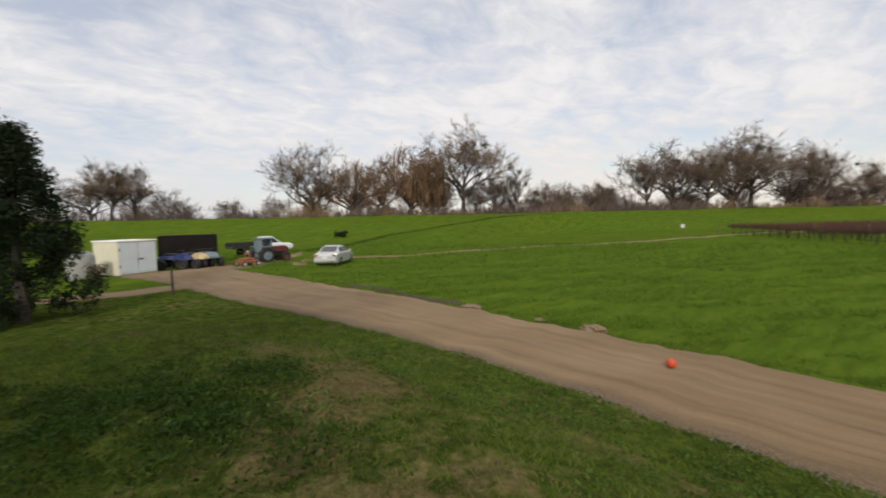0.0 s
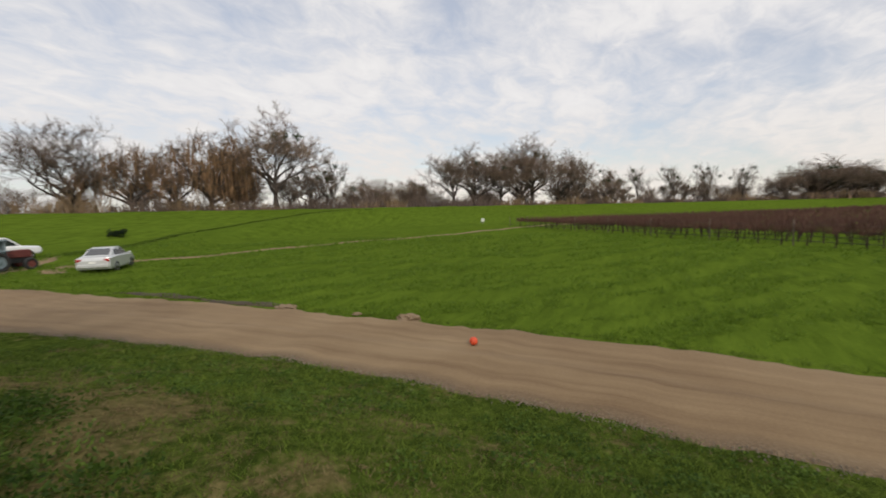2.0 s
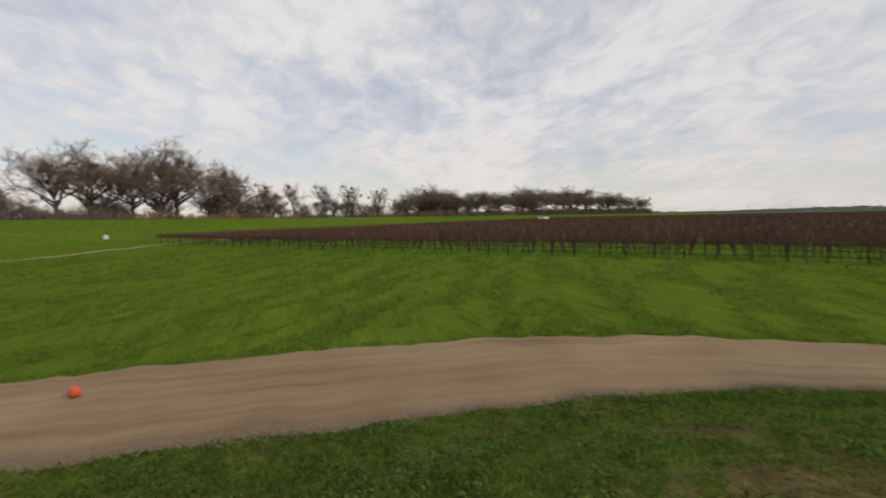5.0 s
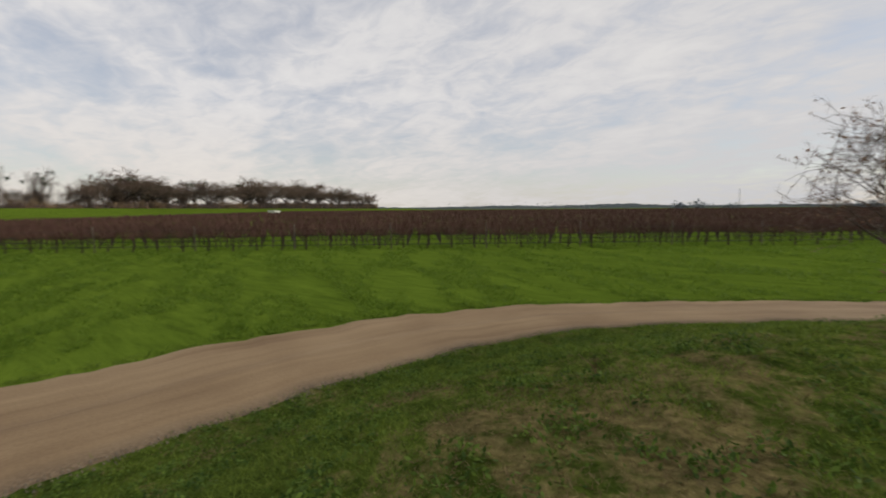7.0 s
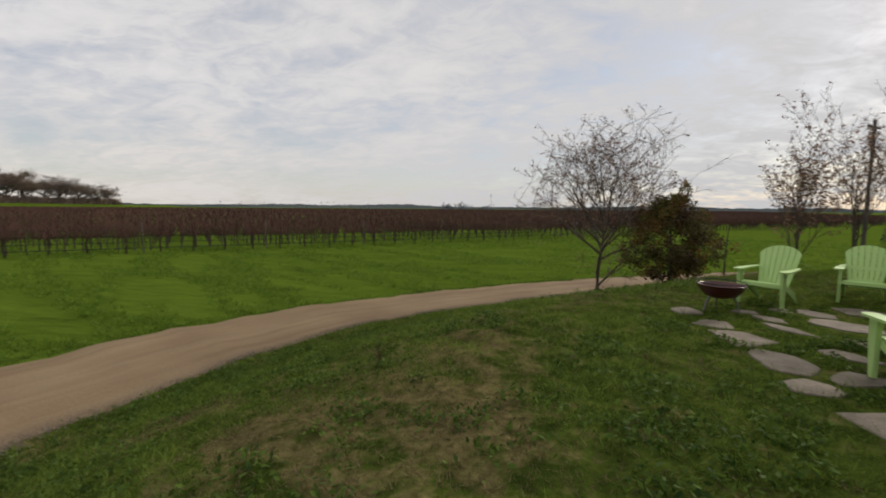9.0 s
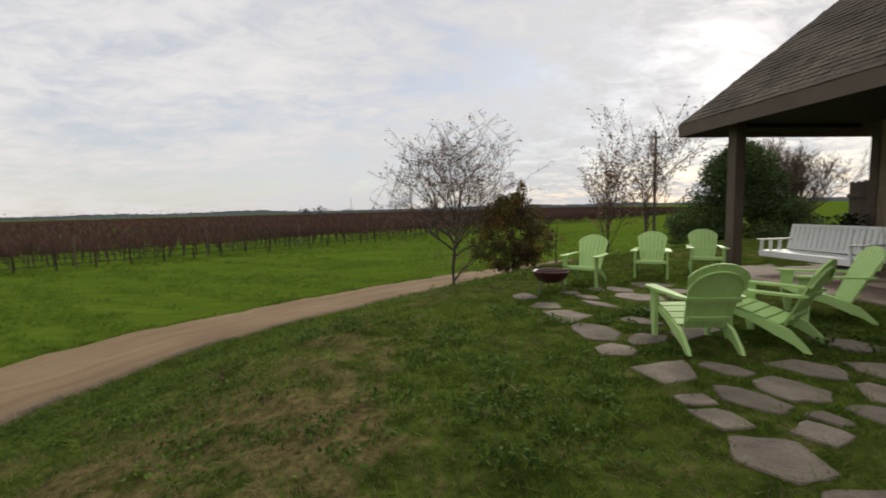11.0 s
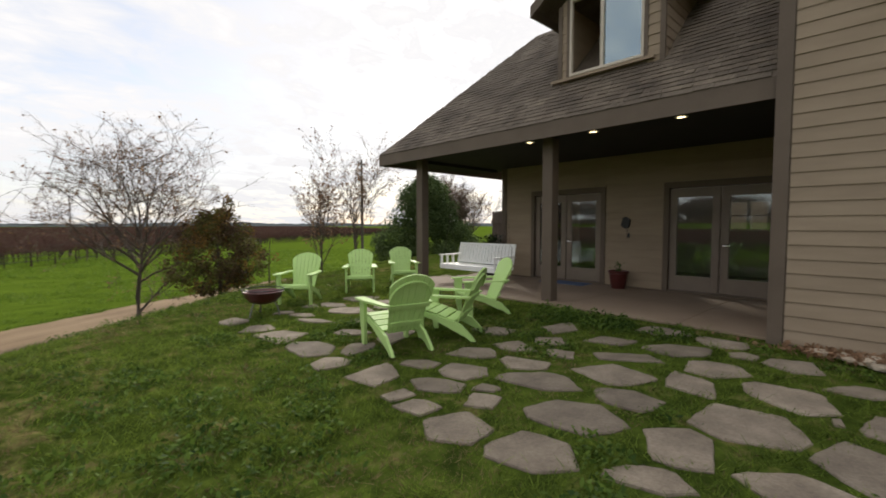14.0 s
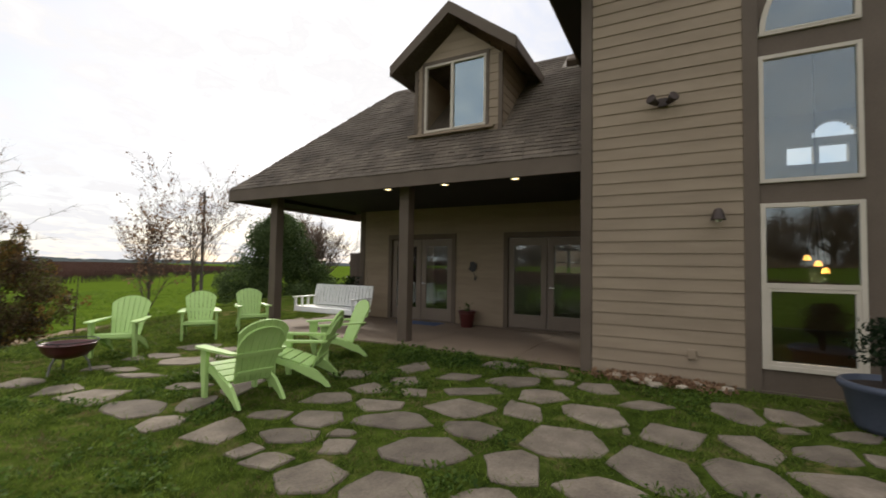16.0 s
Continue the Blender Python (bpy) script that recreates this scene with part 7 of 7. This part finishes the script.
st2 = thing("sapling", pose(-5.1, -13.7, ground_z(-5.1, -13.7)), "thin bare sapling stem beside the shrub", "sapling")
bm = bmesh.new()
tube(bm, [(0, 0, -0.1), (0.02, 0.03, 0.6), (-0.03, 0.02, 1.5)], [0.03, 0.022, 0.008], 6)
part("stem", bm, BARKL, st2)
foliage("low_bush", pose(34, 68, ground_z(34, 68)), "low dark green bush on the levee slope", "bush", lob, 500, 0.12, [L_DARK], [((0, 0, -0.1), (0, 0, 0.5), 0.05, 0.02)], 12)
lob = [(rng.uniform(-0.35, 0.35), rng.uniform(-0.35, 0.35), rng.uniform(0.1, 0.9), 0.28) for _ in range(14)]
foliage("low_bush", pose(0.5, 33.6, ground_z(0.5, 33.6)), "dry brown bush beside the shed", "bush", lob, 500, 0.07, [L_MAROON], [((0, 0, -0.1), (0, 0, 0.5), 0.05, 0.02)], 13)
TANKM = surface("pale_tank_plastic", [(0.22, 0.22, 0.2), (0.3, 0.3, 0.27)], 3, 0.6, 0, 30)
tk = thing("water_tank", pose(-0.2, 35.5, ground_z(-0.2, 35.5)), "pale round plastic water tank beside the shed", "tank")
bm = bmesh.new()
lathe(bm, [(0.001, 0), (0.75, 0), (0.77, 0.1), (0.75, 1.5), (0.5, 1.75), (0.2, 1.85), (0.001, 1.86)], 24)
part("body", bm, TANKM, tk, smooth=True)
# bare earth scars along the drive's outer edge
strip("bare_earth", smooth_line([(10.35, 21.0, 0.2), (10.7, 19.0, 0.4), (10.75, 15.5, 0.28), (10.85, 12.6, 0.35), (10.8, 11.0, 0.1)], 0.4), 0.03, MUD, "dark bare soil along the drive's edge", "soil", jag=0.1, across=6)
strip("bare_earth", smooth_line([(12.5, 31.5, 0.6), (13.5, 34.5, 0.9), (16, 37.5, 0.9), (18, 38, 0.5)], 0.5), 0.03, ROAD, "worn dirt between the parked vehicles", "soil", jag=0.2, across=6)
strip("bare_earth", smooth_line([(6.5, 34.0, 1.6), (9.5, 36.2, 2.0), (12.5, 39.0, 1.7), (15.5, 42.5, 1.2), (17.5, 44.5, 0.5)], 0.5), 0.035, ROAD, "tan dirt apron leading off the drive to the vehicles", "soil", jag=0.25, across=8)


MUDPALE = surface("loose_tan_dirt", [(0.16, 0.11, 0.065), (0.24, 0.175, 0.11)], 6, 0.95, 0.6, 40, coords="World")

# ---------------------------------------------------------------- grass
G_LAWN = leafy("lawn_blade", (0.030, 0.058, 0.010), (0.190, 0.255, 0.038), 0.5)
G_DRY = leafy("dry_blade", (0.09, 0.065, 0.03), (0.23, 0.175, 0.085), 0.25)
G_FIELD = leafy("field_blade", (0.080, 0.140, 0.015), (0.160, 0.240, 0.027), 0.5)
# dark weed green, deepened to carry the house's shadow on the lawn
G_DARK = leafy("shaded_weed_leaf", (0.02, 0.042, 0.006), (0.06, 0.105, 0.014), 0.35)
G_CLOVER = leafy("clover_leaf", (0.018, 0.046, 0.009), (0.135, 0.205, 0.034), 0.4)


def patchy(x, y):
    trod = sum(math.exp(-((x - a_) ** 2 + (y - b_) ** 2) / (r * r)) for a_, b_, r in WORN)
    return noise.fractal(Vector((x * 0.55, y * 0.55, 3.0)), 1.0, 2.0, 4) - 0.12 + 0.32 * min(1, trod)


STONE_AT = np.array([(r[0], r[1], max(r[2], r[3])) for r in STONES])


def blades(name, label, n, spot, h, w, material, seed, per=4, lean=0.85, clear=False):
    rng = random.Random(seed)
    pts = []
    while len(pts) < n:
        q = spot(rng)
        if q is not None:
            pts.append(q)
    P_ = np.array(pts)
    Z_ = height(P_[:, 0], P_[:, 1])
    v, f = [], []
    for (x, y, s), z in zip(pts, Z_):
        for _ in range(per):
            a_ = rng.uniform(0, math.tau)
            p = (x + rng.gauss(0, 0.03) * s, y + rng.gauss(0, 0.03) * s, z - 0.01)
            L = h * s * rng.uniform(0.5, 1.25)
            lx, ly = rng.gauss(0, lean) * L, rng.gauss(0, lean) * L
            cx, cy = math.cos(a_) * w * s / 2, math.sin(a_) * w * s / 2
            k = len(v)
            v += [(p[0] - cx, p[1] - cy, p[2]), (p[0] + cx, p[1] + cy, p[2]), (p[0] + lx, p[1] + ly, p[2] + L)]
            f.append((k, k + 1, k + 2))
    return tagged(new(name, mesh_from(name, v, f, material)), label, "grass", kind="stuff")


def road_side(x, y):
    return float(side_of(np.array([x]), np.array([y]), ROADC[::6])[0])


ROADTREE = ROADC[::2]


def near_road(x, y):
    i = int(np.argmin((ROADTREE[:, 0] - x) ** 2 + (ROADTREE[:, 1] - y) ** 2))
    return math.hypot(ROADTREE[i, 0] - x, ROADTREE[i, 1] - y) - ROADTREE[i, 2]


def inside(x, y):
    """Whether a spot lies on the house's side of the drive."""
    i = int(np.argmin((ROADC[:, 0] - x) ** 2 + (ROADC[:, 1] - y) ** 2))
    j = min(i + 1, len(ROADC) - 1)
    i = j - 1
    dx, dy = ROADC[j, 0] - ROADC[i, 0], ROADC[j, 1] - ROADC[i, 1]
    return dx * (y - ROADC[i, 1]) - dy * (x - ROADC[i, 0]) < 0


def lawn_spot(dry):
    def spot(rng):
        r = 0.1 + 13.9 * rng.random() ** 1.3
        if r < 1.2 and rng.random() < 0.6:
            return None
        a_ = rng.uniform(0, math.tau)
        x, y = r * math.cos(a_), -0.5 + r * math.sin(a_)
        if x < -6.7 or (x < -6.5 and y > -2) or y > 14 or near_road(x, y) < 0.03 or not inside(x, y):
            return None
        d2 = np.min(np.hypot(STONE_AT[:, 0] - x, STONE_AT[:, 1] - y) / (STONE_AT[:, 2] * 0.92))
        if d2 < 1:
            return None
        p = patchy(x, y)
        if dry != (p + rng.gauss(0, 0.15) > 0.12):
            return None
        return x, y, rng.uniform(0.6, 1.2) * (0.7 + 0.06 * r)
    return spot


blades("lawn_grass", "short green lawn grass with thin patches", 76000, lawn_spot(False), 0.066, 0.011, G_LAWN, 1)
blades("dry_grass", "straw-coloured dead grass in the lawn", 20000, lawn_spot(True), 0.045, 0.009, G_DRY, 2)


def verge_spot(rng):
    i = rng.randrange(len(ROADC))
    x, y, w = ROADC[i]
    if math.hypot(x, y) > 30:
        return None
    a_, r = rng.uniform(0, math.tau), w + rng.gauss(0.12, 0.16)
    x, y = x + r * math.cos(a_), y + r * math.sin(a_)
    d = near_road(x, y)
    if d < -0.22 or d > 0.4 or (d < 0 and rng.random() < 0.6):
        return None
    return x, y, rng.uniform(0.5, 1.2)


blades("verge_grass", "ragged green grass along the drive's edges", 9000, verge_spot, 0.08, 0.014, G_LAWN, 6)


def field_spot(rng):
    r = 9 + 46 * rng.random() ** 1.5
    a_ = radians(rng.uniform(-125, 80))
    x, y = r * math.cos(a_), r * math.sin(a_)
    if near_road(x, y) < 0.05 or inside(x, y):
        return None
    u, w = 0.82 * x - 0.57 * y, 0.57 * x + 0.82 * y
    if noise.fractal(Vector((u * 0.14, w * 0.7, 9.0)), 1.0, 2.0, 3) + rng.gauss(0, 0.12) < 0.04:
        return None
    return x, y, rng.uniform(0.6, 1.3) * (0.8 + 0.035 * r)


blades("field_grass", "lush bright green field grass", 34000, field_spot, 0.11, 0.020, G_FIELD, 3)


def clover():
    """Low broad-leaved weeds in clumps on the lawn."""
    rng = random.Random(17)
    v, f = [], []
    made = 0
    while made < 1150:
        r, a_ = 1.4 + 11 * rng.random() ** 1.2, rng.uniform(0, math.tau)
        x, y = r * math.cos(a_), -0.5 + r * math.sin(a_)
        if x < -6.3 or near_road(x, y) < 0.1 or not inside(x, y) or y > 12:
            continue
        edge = near_road(x, y) < 3.2
        if noise.fractal(Vector((x * 0.6, y * 0.6, 20.0)), 1.0, 2.0, 3) < (-0.08 if edge else 0.06):
            continue
        if np.min(np.hypot(STONE_AT[:, 0] - x, STONE_AT[:, 1] - y) / STONE_AT[:, 2]) < 1.15:
            continue
        made += 1
        z, w = ground_z(x, y), rng.uniform(0.07, 0.2)
        for _ in range(int(260 * w)):
            d_, b_ = rng.gauss(0, w * 0.6), rng.gauss(0, w * 0.6)
            leaf_quad(rng, v, f, Vector((x + d_, y + b_, z + rng.uniform(0.01, 0.12) * math.exp(-(d_ * d_ + b_ * b_) / (w * w)))), rng.uniform(0.014, 0.034), 1.5)
    return tagged(new("lawn_weeds", mesh_from("lawn_weeds", v, f, G_CLOVER)), "dark green clumps of broad-leaved weeds in the lawn", "weeds", kind="stuff")


clover()


def tall_weeds(name, spots, h, leaf, material, label, seed):
    rng = random.Random(seed)
    v, f = [], []
    for x, y, w, n in spots:
        z0 = ground_z(x, y)
        for _ in range(n):
            px, py = x + rng.gauss(0, w), y + rng.gauss(0, w)
            if np.min(np.hypot(STONE_AT[:, 0] - px, STONE_AT[:, 1] - py) / STONE_AT[:, 2]) < 0.95:
                continue
            fall = math.exp(-((px - x) ** 2 + (py - y) ** 2) / (2 * w * w))
            leaf_quad(rng, v, f, Vector((px, py, z0 + rng.uniform(0.0, h) * fall)), leaf * rng.uniform(0.6, 1.4), 1.2)
    return tagged(new(name, mesh_from(name, v, f, material)), label, "weeds", kind="stuff")


rng = random.Random(5150)
# weed clumps whose leaf colour also holds part of the house's shadow
tall_weeds("weed_patch", [(0.45 + rng.gauss(0, 0.8), 4.9 + rng.gauss(0, 0.85), 0.2, 330) for _ in range(56)], 0.15, 0.024, G_DARK, "dense dark green weed patch in the lawn, darkened for the house's shadow", 1)
tall_weeds("porch_weeds", [(-6.1 + rng.gauss(0, 0.2), -2.4 - 2.4 * rng.random(), 0.10, 170) for _ in range(26)], 0.2, 0.026, G_CLOVER, "lush green weeds along the porch slab's edge", 2)
tall_weeds("patio_weeds", [(-3.2 + rng.gauss(0, 0.9), -6.0 + rng.gauss(0, 0.5), 0.10, 140) for _ in range(20)] + [(-4.9 + rng.gauss(0, 0.5), -4.2 + rng.gauss(0, 0.6), 0.09, 110) for _ in range(14)], 0.14, 0.024, G_CLOVER, "green weeds between the flagstones", 3)

def crest_spots(n):
    out = []
    while len(out) < n:
        i = rng.randrange(len(ROADC))
        a_, r = rng.uniform(0, math.tau), ROADC[i, 2] + rng.uniform(0.2, 3.2)
        x, y = ROADC[i, 0] + r * math.cos(a_), ROADC[i, 1] + r * math.sin(a_)
        if math.hypot(x, y) > 14 or not inside(x, y) or not 0.2 < near_road(x, y) < 3.0 or x < -2:
            continue
        if noise.fractal(Vector((x * 0.5, y * 0.5, 31.0)), 1.0, 2.0, 3) > -0.05:
            out.append((x, y, rng.uniform(0.07, 0.16), 85))
    return out


tall_weeds("bank_weeds", crest_spots(150), 0.17, 0.022, G_CLOVER, "clumped green weeds on the bank above the drive", 7)


def ramp_spot(rng):
    u = rng.random() * (len(RAMP) - 1)
    k = int(u)
    p, d = RAMP[k] + (RAMP[k + 1] - RAMP[k]) * (u - k), RAMP[k + 1] - RAMP[k]
    d = d / np.hypot(d[0], d[1])
    o = rng.gauss(3.8, 0.8)
    return p[0] - d[1] * o, p[1] + d[0] * o, rng.uniform(0.7, 1.3)


# darker blades added to draw the bank's shade line beside the ramp
G_RAMP = leafy("shade_line_blade", (0.045, 0.08, 0.010), (0.10, 0.15, 0.018), 0.4)
blades("ramp_grass", "dark blades added along the levee ramp for its shaded edge", 3500, ramp_spot, 0.26, 0.10, G_RAMP, 44)

# small tan heaps of spilled dirt at the field's edge
for x, y, w, h in ((10.95, 6.5, 0.26, 0.16), (10.75, 11.3, 0.3, 0.10), (10.9, 8.4, 0.12, 0.06)):
    bm = bmesh.new()
    bmesh.ops.create_icosphere(bm, subdivisions=4, radius=1.0)
    for q in bm.verts:
        g = 1 + 0.5 * noise.noise(q.co * 2.6 + Vector((x, y, 0))) + 0.22 * noise.noise(q.co * 9.0 + Vector((y, x, 0)))
        q.co = Vector((q.co.x * w * g, q.co.y * w * 1.3 * g, max(-0.05, q.co.z * h * g)))
    heap = part("dirt_heap", bm, MUDPALE)
    heap.matrix_basis = pose(x, y, ground_z(x, y) + 0.01)
    tagged(heap, "small tan heap of loose dirt in the grass", "dirt heap", "dirt heaps by the drive")

GRAVEL = surface("drive_gravel", [(0.12, 0.095, 0.07), (0.24, 0.2, 0.15)], 30, 0.9, 0, 60, coords="World")
# gravel thrown to the house side of the drive
rng = random.Random(808)
run = smooth_line(ROADLINE, 0.05)
v, f = [], []
run = run[(run[:, 1] < 16) & (run[:, 1] > -14)]
dirs = np.gradient(run[:, :2], axis=0)
dirs /= np.linalg.norm(dirs, axis=1)[:, None]
spots = []
for _ in range(4200):
    i = rng.randrange(len(run))
    o = run[i, 2] - 0.18 + rng.gauss(0, 0.13)
    spots.append((run[i, 0] + dirs[i, 1] * o, run[i, 1] - dirs[i, 0] * o))
for (x, y), z in zip(spots, height(np.array([q[0] for q in spots]), np.array([q[1] for q in spots]))):
    r, e, k = rng.uniform(0.006, 0.018), rng.uniform(0, 2), len(v)
    for q in range(4):
        v.append((x + r * rng.uniform(0.7, 1.3) * math.cos(e + q * 1.57), y + r * rng.uniform(0.7, 1.3) * math.sin(e + q * 1.57), z + 0.02))
    v.append((x, y, z + 0.042 + r * rng.uniform(0.5, 1.1)))
    f += [(k, k + 1, k + 4), (k + 1, k + 2, k + 4), (k + 2, k + 3, k + 4), (k + 3, k, k + 4)]
tagged(new("gravel", mesh_from("gravel", v, f, GRAVEL)), "loose pale gravel along the drive's edge", "gravel", kind="stuff")

# a dead brown stalk on the bank
st3 = thing("dead_stalk", pose(1.64, -4.66, ground_z(1.64, -4.66)), "small dead brown weed stalk on the lawn", "dead weed")
bm = bmesh.new()
for k in range(7):
    tube(bm, [(0, 0, -0.02), (rng.gauss(0, 0.03), rng.gauss(0, 0.03), 0.1), (rng.gauss(0, 0.07), rng.gauss(0, 0.07), rng.uniform(0.16, 0.26))], [0.006, 0.005, 0.003], 5)
part("stem", bm, G_DRY, st3)

# ---------------------------------------------------------------- roof shingles, last
SLOPE = Vector((RIDGE_X - EAVE_X, 0, RIDGE_Z - EAVE_Z))
SL = SLOPE.length
UP = SLOPE.normalized()
NRM = Vector((-UP.z * -1, 0, -UP.x)).normalized()
if NRM.z < 0:
    NRM.negate()
ROWS = Matrix(((0, UP.x, NRM.x, 0), (1, UP.y, NRM.y, 0), (0, UP.z, NRM.z, 0), (0, 0, 0, 1)))
EXPO = 0.132
rng = random.Random(404)
TABS = []
for k in range(8):
    w, th = 0.11 + 0.022 * k, 0.012 + 0.005 * (k % 3)
    bm = bmesh.new()
    vs = [bm.verts.new(p) for p in ((0, 0, 0), (w, 0, 0), (w, EXPO * 1.25, 0), (0, EXPO * 1.25, 0), (0.004, 0, th), (w - 0.004, 0, th), (w - 0.006, EXPO * 1.25, 0.003), (0.006, EXPO * 1.25, 0.003))]
    for q in ((3, 2, 1, 0), (4, 5, 6, 7), (0, 1, 5, 4), (1, 2, 6, 5), (2, 3, 7, 6), (3, 0, 4, 7)):
        bm.faces.new([vs[i] for i in q])
    me = bpy.data.meshes.new("shingle")
    bm.to_mesh(me)
    bm.free()
    me.materials.append(SHINGLE)
    TABS.append((w, me))
count, v, f = 0, [], []
for row in range(int(SL / EXPO)):
    d0 = row * EXPO
    y = HIP_Y + (HIP_RIDGE_Y - HIP_Y) * d0 / SL + rng.uniform(0, 0.08)
    x_at = EAVE_X + UP.x * d0
    while y < CORNER - 0.1:
        w, me = TABS[rng.randrange(8)]
        if not (-5.3 < y + w / 2 < -3.35 and x_at < DOX + 0.05):
            m = Matrix.Translation(Vector((EAVE_X, y, EAVE_Z)) + UP * (d0 + rng.uniform(-0.006, 0.006)) + NRM * 0.003) @ ROWS
            if count < 300 and row > 0:
                ob = new("shingle", me)
                ob.parent = roof
                ob.matrix_basis = HINV @ m
                count += 1
            else:
                k0 = len(v)
                v += [tuple(HINV @ m @ q.co) for q in me.vertices]
                f += [tuple(k0 + i for i in p.vertices) for p in me.polygons]
        y += w
rest = part("shingle_field", mesh_from("shingle_field", v, f, SHINGLE), None, roof)
tagged(rest, "upper courses of weathered shingles", kind="stuff")
